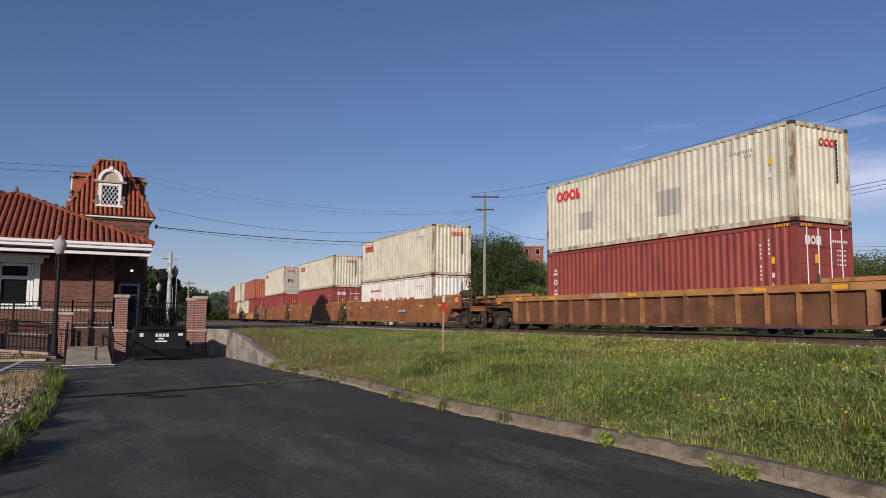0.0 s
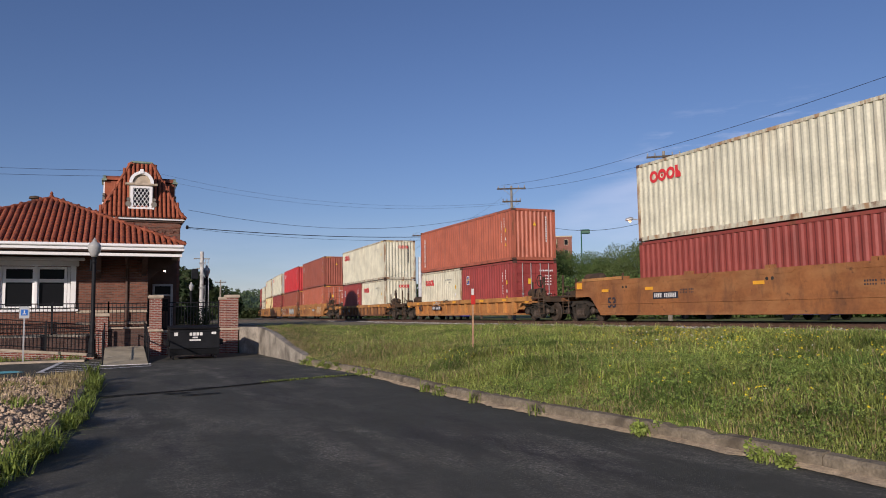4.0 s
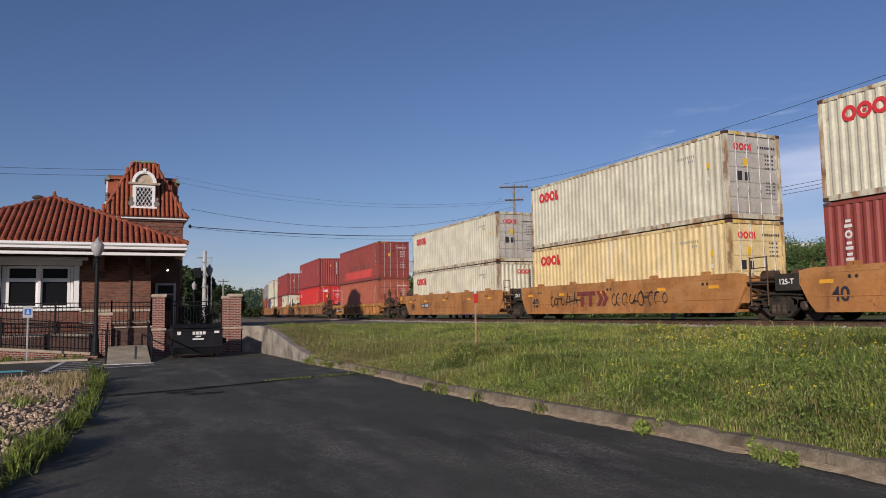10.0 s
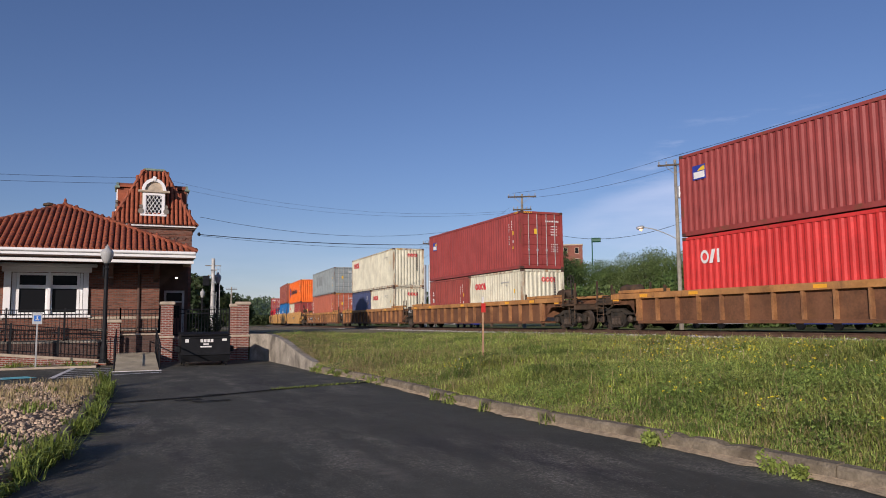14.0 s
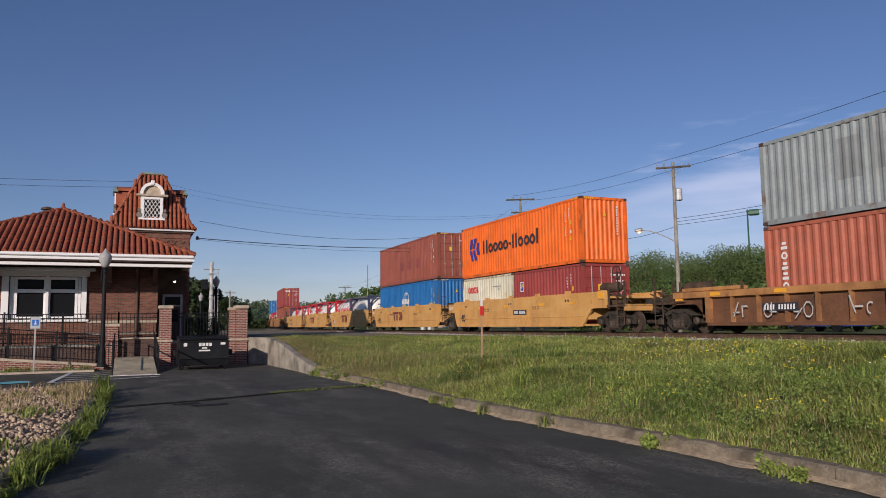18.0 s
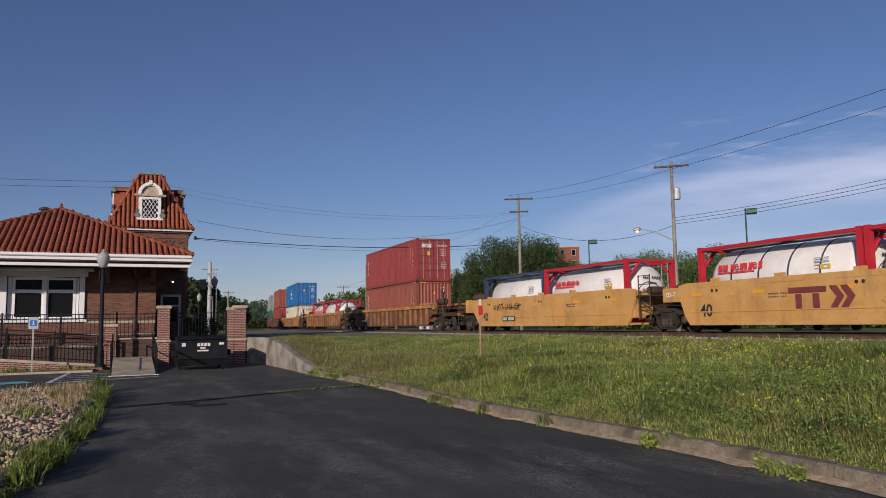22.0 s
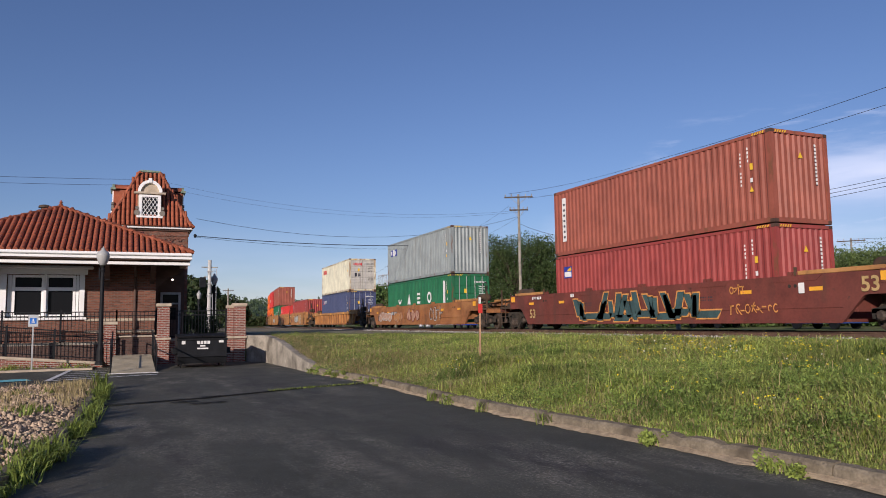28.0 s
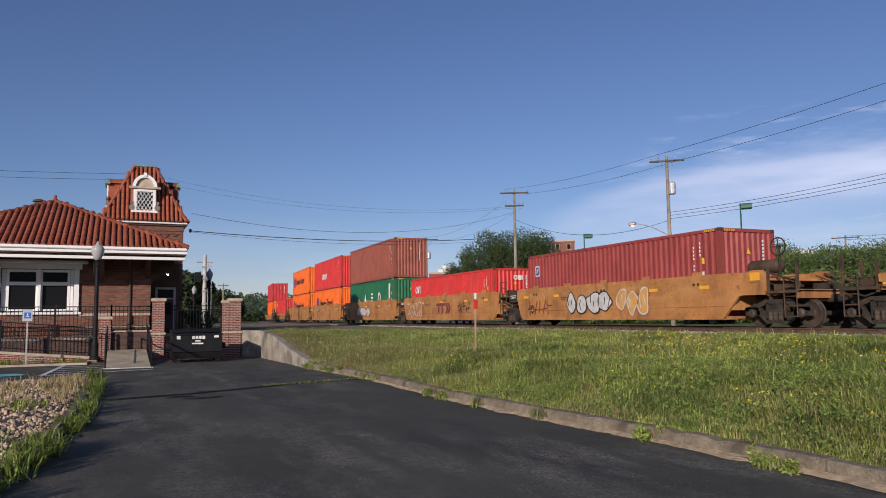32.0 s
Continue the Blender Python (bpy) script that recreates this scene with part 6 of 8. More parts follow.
def tower(st, P):
    x0, x1, y0, y1 = -0.75, 3.20, 42.0, 46.15
    t = Geo().box(x0, x1, y0, y1, P, 6.60).to("tower_wall", M_BRICK, st, "square brick tower with a corbelled band")
    n = 9
    for i in range(n):
        cx = x0 + 0.25 + (x1 - x0 - 0.5) * i / (n - 1)
        pts = [(cx + 0.20 * math.cos(a), 6.02 + 0.20 * math.sin(a)) for a in [math.pi * k / 8 for k in range(9)]]
        pts += [(cx + 0.13 * math.cos(a), 6.02 + 0.13 * math.sin(a)) for a in [math.pi * (8 - k) / 8 for k in range(9)]]
        Geo().prism(pts, y0 - 0.05, y0, "y").to("arched_corbel", M_BRICK, t)
    Geo().box(x0 - 0.04, x1 + 0.04, y0 - 0.04, y0, 6.30, 6.42).to("brick_band", M_BRICK, t)
    Geo().box(x0 - 0.10, x1 + 0.10, y0 - 0.10, y1 + 0.1, 6.58, 6.68, 0.02).to("cornice", M_DARKWOOD, t)
    Geo().box(x0 - 0.2, x1 + 0.2, y0 - 0.22, y1 + 0.22, 6.68, 6.84, 0.02).to("cornice", M_TRIM, t, "white painted cornice")
    # flared roof: a low skirt, then a steep slope
    b = [(x0 - 0.24, y0 - 0.26, 6.80), (x1 + 0.22, y0 - 0.26, 6.80), (x1 + 0.22, y1 + 0.26, 6.80), (x0 - 0.24, y1 + 0.26, 6.80)]
    s = [(x0 - 0.02, y0 - 0.02, 7.04), (x1 + 0.0, y0 - 0.02, 7.04), (x1 + 0.0, y1 + 0.02, 7.04), (x0 - 0.02, y1 + 0.02, 7.04)]
    e = [(0.72, y0 + 1.50, 10.06), (1.74, y0 + 1.50, 10.06), (1.74, y1 - 1.5, 10.06), (0.72, y1 - 1.5, 10.06)]
    faces = [(i, (i + 1) % 4, 4 + (i + 1) % 4, 4 + i) for i in range(4)] + [(4 + i, 4 + (i + 1) % 4, 8 + (i + 1) % 4, 8 + i) for i in range(4)] + [(8, 9, 10, 11)]
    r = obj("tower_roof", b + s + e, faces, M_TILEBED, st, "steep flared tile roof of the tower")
    tile_plane(r, b[0], b[1], s[0], s[1], 150, 0.225, 0.36)
    tile_plane(r, s[0], s[1], e[0], e[1], 150, 0.225, 0.36)
    for i in (1, 3):
        tile_plane(r, s[i], s[(i + 1) % 4], e[i], e[(i + 1) % 4], 0, 0.225, 0.36)
        tile_plane(r, b[i], b[(i + 1) % 4], s[i], s[(i + 1) % 4], 0, 0.225, 0.36)
    g = Geo()
    for i in range(4):
        for p, q in ((b[i], s[i]), (s[i], e[i])):
            g.rod(p, q, 0.10, 7, 0.09)
    g.to("hip_tiles", M_TILE, r)
    Geo().box(0.68, 1.78, y0 + 1.42, y1 - 1.42, 10.04, 10.16, 0.03).to("ridge_cap", M_COPPER, r, "green copper cap")
    # dormers
    for k, m in enumerate((pose(1.20, y0 + 0.10, -0.08), pose(2.96, (y0 + y1) / 2, 0.30, 0, 0, 90), pose(-0.62, (y0 + y1) / 2, 0.30, 0, 0, -90))):
        g = Geo()
        g.box(-0.60, 0.60, 0.0, 1.5, 7.40, 8.66, m=m)
        arch = [(0.58 * math.cos(a), 8.74 + (0.30 if k else 0.62) * math.sin(a)) for a in [math.pi * i / 12 for i in range(13)]]
        g.prism(arch, 0.05, 1.7, "y", m)
        d = g.to("dormer", M_TILE if k else M_STONE, st, "dormer with an arched top")
        f = Geo()
        f.box(-0.55, -0.40, -0.06, 0.0, 7.46, 8.62, m=m).box(0.40, 0.55, -0.06, 0.0, 7.46, 8.62, m=m).box(-0.40, 0.40, -0.06, 0.0, 8.50, 8.62, m=m)
        f.box(-0.66, 0.66, -0.12, 0.0, 7.36, 7.46, m=m)
        f.to("window_frame", M_TRIM, d, "white window frame")
        Geo().box(-0.80, 0.80, -0.16, 0.1, 8.64, 8.76, 0.02, m).to("dormer_cornice", M_COPPER if k else M_STONE, d)
        rise = 0.45 if k else 1.0
        ring = [(0.62 * math.cos(a), 8.76 + 0.66 * rise * math.sin(a)) for a in [math.pi * i / 14 for i in range(15)]] + [(0.46 * math.cos(a), 8.76 + 0.50 * rise * math.sin(a)) for a in [math.pi * (14 - i) / 14 for i in range(15)]]
        Geo().prism(ring, -0.08, 0.05, "y", m).to("arch_moulding", M_COPPER if k else M_TRIM, d)
        if not k:
            Geo().box(-0.09, 0.09, -0.12, 0.05, 9.30, 9.52, 0.01, m).to("keystone", M_TRIM, d)
        Geo().box(-0.40, 0.40, 0.02 - 0.03, 0.012, 7.46, 8.50, 0, m).to("pane", M_GLASS, d)
        lat = Geo()
        for i in range(-4, 9):
            for sgn in (-1, 1):
                z0, z1 = 7.46, 8.50
                xa = -0.4 + i * 0.19
                pa, pb = (xa, z0), (xa + sgn * (z1 - z0) * 0.62, z1)
                # clip the diagonal to the window
                t0, t1 = 0.0, 1.0
                dx = pb[0] - pa[0]
                for lim, sg in ((-0.40, 1), (0.40, -1)):
                    tt = (lim - pa[0]) / dx
                    if (dx > 0) == (sg > 0):
                        t0 = max(t0, tt)
                    else:
                        t1 = min(t1, tt)
                if t1 - t0 > 0.05:
                    a = m @ Vector((pa[0] + dx * t0, -0.03, z0 + (z1 - z0) * t0))
                    bb = m @ Vector((pa[0] + dx * t1, -0.03, z0 + (z1 - z0) * t1))
                    lat.rod(a, bb, 0.016, 4)
        lat.to("lattice", M_TRIM, d, "white diamond lattice")
        for sx in (-1, 1):
            sc = Geo()
            for rr, cz in ((0.15, 7.62), (0.09, 7.88)):
                mm = m @ pose(sx * 0.64, -0.04, cz, 90, 0, 0)
                sc.lathe([(rr * 0.45, -0.05), (rr, -0.06), (rr, 0.06), (rr * 0.45, 0.05)], 12, mm)
            sc.to("scroll", M_SCROLL, d, "carved scroll beside the window")


station()


def kerb_line(name, pts, width, height, material, label):
    """A kerb in cast lengths along a line of points."""
    root = thing(name, label, "kerb", kind="structure")
    for (ax, ay), (bx, by) in zip(pts, pts[1:]):
        a, b = Vector((ax, ay, 0)), Vector((bx, by, 0))
        d = b - a
        L = d.length - 0.012
        g = Geo()
        n = max(2, int(L / 0.14))
        rows = []
        for i in range(n + 1):
            w1, w2 = random.uniform(-0.006, 0.012), random.uniform(-0.01, 0.01)
            z = height + random.uniform(-0.007, 0.004) - (random.uniform(0.01, 0.035) if random.random() < 0.10 else 0.0)
            rows.append([(L * i / n, 0.0 + w1 * 0.5, -0.1), (L * i / n, 0.012 + w1, z - 0.035), (L * i / n, 0.04 + w1, z), (L * i / n, width - 0.02 + w2, z + 0.01), (L * i / n, width, -0.1)])
        for r in rows:
            g.v += r
        for i in range(n):
            for k in range(4):
                g.f.append((5 * i + k, 5 * i + k + 1, 5 * i + 6 + k, 5 * i + 5 + k))
        g.f += [(0, 1, 2, 3, 4), tuple(5 * n + k for k in (4, 3, 2, 1, 0))]
        ang = math.degrees(math.atan2(d.y, d.x))
        g.to("kerb_stone", material, root, at=pose(a.x, a.y, random.uniform(-0.008, 0.006), random.uniform(-0.3, 0.3), 0, ang))
    return root


ky = [22.3 - i * 1.75 for i in range(19)]
kerb_line("kerb", [(kerb_x(y), y) for y in ky], 0.17, 0.16, M_KERB, "crumbling weathered concrete kerb along the lot")


def retaining_wall():
    root = thing("retaining_wall", "stained sloping concrete retaining wall beside the lot", "wall", kind="structure")
    pts = [(5.27, 22.2), (5.25, 23.4), (5.23, 25.0), (5.19, 27.0), (5.12, 29.0), (4.62, 30.35)]
    for (ax, ay), (bx, by) in zip(pts, pts[1:]):
        v = []
        d = Vector((bx - ax, by - ay, 0)).normalized()
        nrm = Vector((d.y, -d.x, 0)) * 0.24
        for x, y in ((ax, ay), (bx, by)):
            z = edge_z(y) + 0.05
            for o in (Vector((0, 0, 0)), nrm):
                v += [(x + o.x, y + o.y, -0.1), (x + o.x, y + o.y, z)]
        f = [(0, 4, 5, 1), (2, 3, 7, 6), (1, 5, 7, 3), (0, 1, 3, 2), (4, 6, 7, 5)]
        obj("wall_section", v, f, M_CONCRETE, root)
    return root


retaining_wall()


def brick_pier(name, x0, x1, y0, z1, label, ledge=True):
    r = thing(name, label, "pillar", "brick gate pillars")
    Geo().box(x0, x1, y0, y0 + (x1 - x0), -0.05, z1 - 0.12).to("shaft", M_PIER, r)
    if ledge:
        Geo().box(x0 - 0.05, x1 + 0.05, y0 - 0.05, y0 + 0.02, 0.93, 1.02, 0.015).to("ledge", M_STONE, r)
    Geo().box(x0 - 0.05, x1 + 0.05, y0 - 0.05, y0 + (x1 - x0) + 0.05, z1 - 0.12, z1, 0.02).to("cap", M_STONE, r, "stone cap")
    return r


brick_pier("gate_pillar", 1.25, 1.69, 30.3, 2.34, "tall red brick gate pillar with a stone cap")
brick_pier("gate_pillar", 4.12, 4.57, 30.3, 2.34, "tall red brick gate pillar with a stone cap")
brick_pier("gate_pillar", 3.88, 4.11, 30.45, 2.26, "slim red brick pillar beside a gate pillar")
brick_pier("gate_pillar", -0.60, -0.20, 30.3, 1.66, "low red brick pillar at the ramp", False)


def fence(name, x0, x1, y, z0, z1, label, step=0.115, posts=1.8):
    r = thing(name, label, "fence", "black iron fences")
    for z in (z1 - 0.03, z1 - 0.19, z0 + 0.10):
        Geo().box(x0, x1, y - 0.02, y + 0.02, z - 0.018, z + 0.018).to("rail", M_BLACK, r)
    n = int((x1 - x0) / step)
    me = Geo().box(-0.009, 0.009, -0.009, 0.009, z0 + 0.1, z1 - 0.03).mesh("baluster")
    for i in range(1, n):
        place("baluster", me, M_BLACK, r, at=(x0 + (x1 - x0) * i / n, y, 0))
    k = max(1, round((x1 - x0) / posts))
    for i in range(k + 1):
        x = x0 + (x1 - x0) * i / k
        Geo().box(x - 0.03, x + 0.03, y - 0.03, y + 0.03, z0, z1 + 0.05, 0.008).to("post", M_BLACK, r)
    return r


fence("fence", 1.72, 3.86, 30.75, 0.95, 2.08, "black iron picket fence between brick pillars")
fence("fence", -7.9, -0.2, 31.15, 0.88, 2.07, "long black iron fence before the station windows", 0.13)
fence("fence", -0.2, 1.22, 31.15, 0.88, 2.07, "short black iron fence above the ramp", 0.13)


def forecourt_walls():
    r = thing("platform_wall", "brick and stone platform wall beside the lot", "wall", kind="structure")
    Geo().box(1.70, 4.12, 30.55, 30.95, -0.05, 0.88).to("brick_face", M_PIER, r)
    Geo().box(1.70, 4.12, 30.50, 31.0, 0.88, 0.97, 0.01).to("coping", M_STONE, r)
    Geo().box(-0.2, 1.25, 30.45, 30.75, -0.05, 1.06).to("brick_face", M_SHADEBRICK, r)
    Geo().box(-0.2, 1.25, 30.40, 30.80, 1.06, 1.12, 0.01).to("coping", M_STONE, r)
    Geo().box(-16, 1.25, 30.96, 31.25, -0.05, 0.88).to("brick_face", M_SHADEBRICK, r)
    Geo().prism([(-16.0, -0.05), (-0.62, -0.05), (-0.62, 0.10), (-4.0, 0.42), (-16, 0.80)], 29.60, 29.82, "y").to("ramp_wall", M_PIER, r)
    Geo().prism([(-0.60, 0.10), (-4.0, 0.42), (-16, 0.80), (-16, 0.89), (-4.0, 0.51), (-0.60, 0.19)][::-1], 29.55, 29.87, "y").to("ramp_coping", M_STONE, r)
    Geo().prism([(-0.60, -0.02), (-0.60, 0.12), (-4.0, 0.45), (-16, 0.84), (-16, -0.02)], 29.82, 30.96, "y").to("ramp_slab", M_CONCRETE, r)
    Geo().box(-60, -0.6, 30.95, 33.0, 0.80, 0.88).box(-0.6, 1.25, 31.0, 42.0, 0.80, 0.88).to("platform", M_CONCRETE, r)
    # this stretch is coloured darker to carry the station's shadow
    Geo().box(1.25, 8.0, 30.97, 60.0, 0.80, 0.885).to("platform", mat("platform darkened for shadow", (0.14, 0.12, 0.09), 0.95, spec=0.05, var=0.35, scale=0.8, col2=(0.20, 0.17, 0.11), amt=0.6, scale2=0.5, bump=0.4), r)
    return r


forecourt_walls()


def entry_ramp():
    r = thing("entry_ramp", "short sloping concrete ramp with black handrails", "ramp")
    Geo().prism([(25.3, 0.0), (29.2, 0.40), (30.45, 0.40), (30.45, -0.03), (25.3, -0.03)], -0.28, 1.03, "x").to("slab", M_RAMP, r)
    Geo().box(-0.36, 1.10, 25.18, 25.30, 0.0, 0.018).to("lip", M_ROADPAINT, r)
    for x in (-0.30, 1.05):
        g = Geo()
        g.rod((x, 25.5, 0.82), (x, 29.3, 1.28), 0.024)
        g.rod((x, 25.5, 0.46), (x, 29.3, 0.90), 0.016)
        rail = g.to("handrail", M_BLACK, r)
        for y in (25.5, 26.8, 28.1, 29.3):
            Geo().rod((x, y, 0.0), (x, y, 0.82 + (y - 25.5) * 0.121), 0.022).to("rail_post", M_BLACK, rail)
    return r


entry_ramp()


def slanted_rail():
    r = thing("ramp_railing", "black iron railing sloping along the station ramp", "railing")
    def z(x):
        return lerp(-x, ((0.6, 0.19), (4.0, 0.51), (16, 0.89)))
    for up in (1.02, 0.86, 0.12):
        g = Geo()
        for xa, xb in ((-0.7, -4.0), (-4.0, -9.0)):
            g.rod((xa, 29.7, z(xa) + up), (xb, 29.7, z(xb) + up), 0.02)
        g.to("rail", M_BLACK, r)
    me = Geo().box(-0.008, 0.008, -0.008, 0.008, 0.1, 1.0).mesh("baluster")
    for i in range(64):
        x = -0.75 - i * 0.125
        place("baluster", me, M_BLACK, r, at=(x, 29.7, z(x)))
    for x in (-0.7, -2.2, -3.7, -5.2, -6.7, -8.2):
        Geo().box(x - 0.03, x + 0.03, 29.67, 29.73, z(x) - 0.05, z(x) + 1.08, 0.006).to("post", M_BLACK, r)


slanted_rail()


def lamp_post(x, y, z0, top, label, globe=0.24):
    r = thing("street_lamp", label, "street lamp", "station lamp posts", at=(x, y, z0))
    h = top - z0
    Geo().lathe([(0.17, 0), (0.17, 0.10), (0.13, 0.14), (0.12, 0.55), (0.08, 0.70), (0.08, 1.0), (0.065, h - 0.95), (0.09, h - 0.88), (0.06, h - 0.80), (0.10, h - 0.70)], 12).to("pole", M_BLACK, r)
    Geo().lathe([(0.10, h - 0.70), (globe * 0.62, h - 0.60), (globe * 0.86, h - 0.46), (globe * 0.95, h - 0.32), (globe * 0.93, h - 0.29), (globe * 0.70, h - 0.20), (globe * 0.34, h - 0.14), (0.07, h - 0.11)], 16).to("globe", M_FROST, r, "frosted acorn globe", smooth=True)
    Geo().lathe([(0.06, h - 0.11), (0.07, h - 0.08), (0.035, h - 0.05), (0.012, h)], 10).to("finial", M_FROST, r)
    Geo().box(-0.30, 0.22, -0.015, 0.015, h - 1.22, h - 1.19).rod((-0.1, 0, h - 1.2), (-0.1, 0, h - 0.78), 0.03).to("bracket_arm", M_BLACK, r, "short banner bracket")
    return r


lamp_post(-0.70, 29.3, 0.10, 4.40, "black iron lamp post with a frosted acorn globe by the ramp")
lamp_post(5.0, 45.5, 0.88, 4.55, "black iron lamp post on the station platform", 0.21)
lamp_post(5.5, 60.5, 0.88, 4.20, "black iron lamp post far along the platform", 0.19)


def disabled_sign():
    r = thing("parking_sign", "small blue and white disabled parking sign on a post", "sign", at=(-2.78, 28.55, 0.03))
    Geo().box(-0.025, 0.025, -0.02, 0.02, 0, 1.60).to("post", M_GREY, r)
    Geo().box(-0.15, 0.15, -0.035, -0.022, 1.48, 1.88, 0.004).to("plate", M_SCUFF, r, "white metal plate")
    Geo().box(-0.10, 0.10, -0.040, -0.035, 1.58, 1.78).to("panel", M_BLUE, r, "blue square")
    Geo().box(-0.02, 0.02, -0.044, -0.040, 1.63, 1.75).box(-0.05, 0.05, -0.044, -0.040, 1.62, 1.65).to("symbol", M_WHITE, r)


disabled_sign()


def dumpster():
    r = thing("dumpster", "black steel dumpster with plastic lids and white lettering bars", "dumpster")
    x0, x1, y0, y1 = 1.80, 3.46, 27.2, 28.7
    b = Geo().prism([(y0 + 0.10, 0.14), (y1, 0.14), (y1, 1.11), (y0, 1.02), (y0, 0.40)], x0, x1, "x").to("bin", M_BLACK, r)
    for z in (0.98, 0.40):
        Geo().box(x0 - 0.03, x1 + 0.03, y0 - 0.03, y0 + 0.02, z - 0.03, z + 0.03, 0.01).to("rim", M_BLACK, b)
    for k in (0, 1):
        xa = x0 - 0.02 + k * 0.85
        Geo().prism([(y0 - 0.05, 1.05), (y1 + 0.02, 1.13), (y1 + 0.02, 1.17), (y0 - 0.05, 1.10)], xa, xa + 0.83, "x").to("lid", M_PLASTIC, r, "black plastic lid")
    for x in (x0 - 0.14, x1 + 0.02):
        Geo().box(x, x + 0.12, y0 + 0.15, y1 - 0.2, 0.48, 0.68, 0.01).to("fork_pocket", M_BLACK, r)
    for x in (x0 + 0.12, x1 - 0.12):
        for y in (y0 + 0.18, y1 - 0.15):
            Geo().lathe([(0.07, -0.025), (0.07, 0.025)], 10, pose(x, y, 0.07, 0, 90, 0)).box(x - 0.05, x + 0.05, y - 0.03, y + 0.03, 0.10, 0.15).to("caster", M_BLACK, r)
    g = Geo()
    for i in range(4):
        g.box(2.44 + i * 0.115, 2.53 + i * 0.115, y0 - 0.012, y0 - 0.004, 0.82, 0.93)
    g.to("lettering", M_WHITE, r, "white company name as bars")
    Geo().box(2.54, 2.72, y0 - 0.012, y0 - 0.004, 0.73, 0.78).box(2.44, 2.82, y0 - 0.012, y0 - 0.004, 0.64, 0.69).to("lettering", M_WHITE, r)
    Geo().box(1.93, 2.05, y0 - 0.012, y0 - 0.004, 0.82, 0.94).to("sticker", M_WHITE, r)
    Geo().box(3.18, 3.34, y0 - 0.012, y0 - 0.004, 0.86, 0.94).to("sticker", M_WHITE, r)


dumpster()


def markings():
    r = thing("parking_lines", "worn white and blue painted parking lines", "road marking", kind="structure")

    def line(ax, ay, bx, by, w, material, z=0.018):
        d = Vector((bx - ax, by - ay, 0))
        n = Vector((-d.y, d.x, 0)).normalized() * w / 2
        k = max(2, int(d.length / 0.5))
        v, f = [], []
        for i in range(k + 1):
            p = Vector((ax, ay, 0)) + d * i / k
            v += [(p.x + n.x, p.y + n.y, z), (p.x - n.x, p.y - n.y, z)]
        for i in range(k):
            f.append((2 * i, 2 * i + 1, 2 * i + 3, 2 * i + 2))
        obj("line", v, f, material, r)
    line(-1.57, 28.1, -1.85, 23.0, 0.15, M_ROADPAINT)
    line(-1.85, 23.0, 1.06, 24.1, 0.17, M_ROADPAINT)
    for i in range(4):
        line(-1.80 + i * 0.05, 24.0 + i * 1.0, -0.4, 24.2 + i * 0.9, 0.13, M_ROADPAINT)
    line(-2.40, 23.9, -4.8, 22.9, 0.9, M_TEAL)
    line(-3.1, 23.6, -3.9, 23.3, 0.25, M_ROADPAINT, 0.024)
    # tar seams
    pts = [(-0.6, 15.2), (0.4, 15.5), (1.5, 15.75), (2.8, 16.4), (4.2, 17.2), (5.5, 17.35)]
    for a, b in zip(pts, pts[1:]):
        line(*a, *b, 0.15, M_TAR_SHADOW, 0.016)
    # short dark strokes beside the seam: cast shadow laid on as colour
    for ax, ay, bx, by, w in ((0.9, 15.15, 1.4, 15.24, 0.14), (1.2, 14.72, 1.9, 14.80, 0.12), (1.5, 15.95, 1.95, 16.05, 0.10)):
        line(ax, ay, bx, by, w, M_TAR_SHADOW, 0.020)


markings()


def side_strip():
    r = tagged(Geo().box(-60, -0.9, 28.30, 29.6, -0.05, 0.05).to("planting_strip", mat("dry soil", (0.24, 0.19, 0.12), 0.95, var=0.4, scale=4, bump=0.8)), "dry planting strip below the ramp wall", "planting", kind="structure")
    tagged(Geo().box(-60, -0.9, 28.14, 28.30, -0.05, 0.07, 0.015).to("strip_kerb", M_STONE), "pale concrete edging of the planting strip", "kerb", kind="structure")


side_strip()
# ---- distance: poles, wires, buildings, vehicles ----
M_POLE = mat("weathered pole wood", (0.29, 0.265, 0.215), 0.9, var=0.4, scale=1.4, col2=(0.15, 0.12, 0.085), amt=0.7, scale2=2.0, streak=True, bump=0.4)
M_ARM = mat("dark crossarm wood", (0.10, 0.08, 0.06), 0.9, var=0.3)
M_WIRE = mat("cable", (0.03, 0.03, 0.035), 0.6, var=0)
M_LAMPGREEN = mat("green lamp housing", (0.015, 0.095, 0.055), 0.5, var=0.1)
M_RENDER = mat("white wall paint", (0.72, 0.70, 0.66), 0.8, var=0.1)
M_MAST = mat("grey-white mast paint", (0.50, 0.49, 0.46), 0.7, var=0.25, scale=3)
M_SILVER = mat("aluminium steelwork", (0.55, 0.56, 0.56), 0.5, 0.5, var=0.15)


SODIUM = bpy.data.materials.new("lit sodium lamp")
SODIUM.use_nodes = True
SODIUM.node_tree.nodes["Principled BSDF"].inputs["Emission Color"].default_value = (1.0, 0.35, 0.06, 1)
SODIUM.node_tree.nodes["Principled BSDF"].inputs["Emission Strength"].default_value = 3.0


def bearing(az, d):
    a = radians(az)
    return d * math.sin(a), d * math.cos(a)


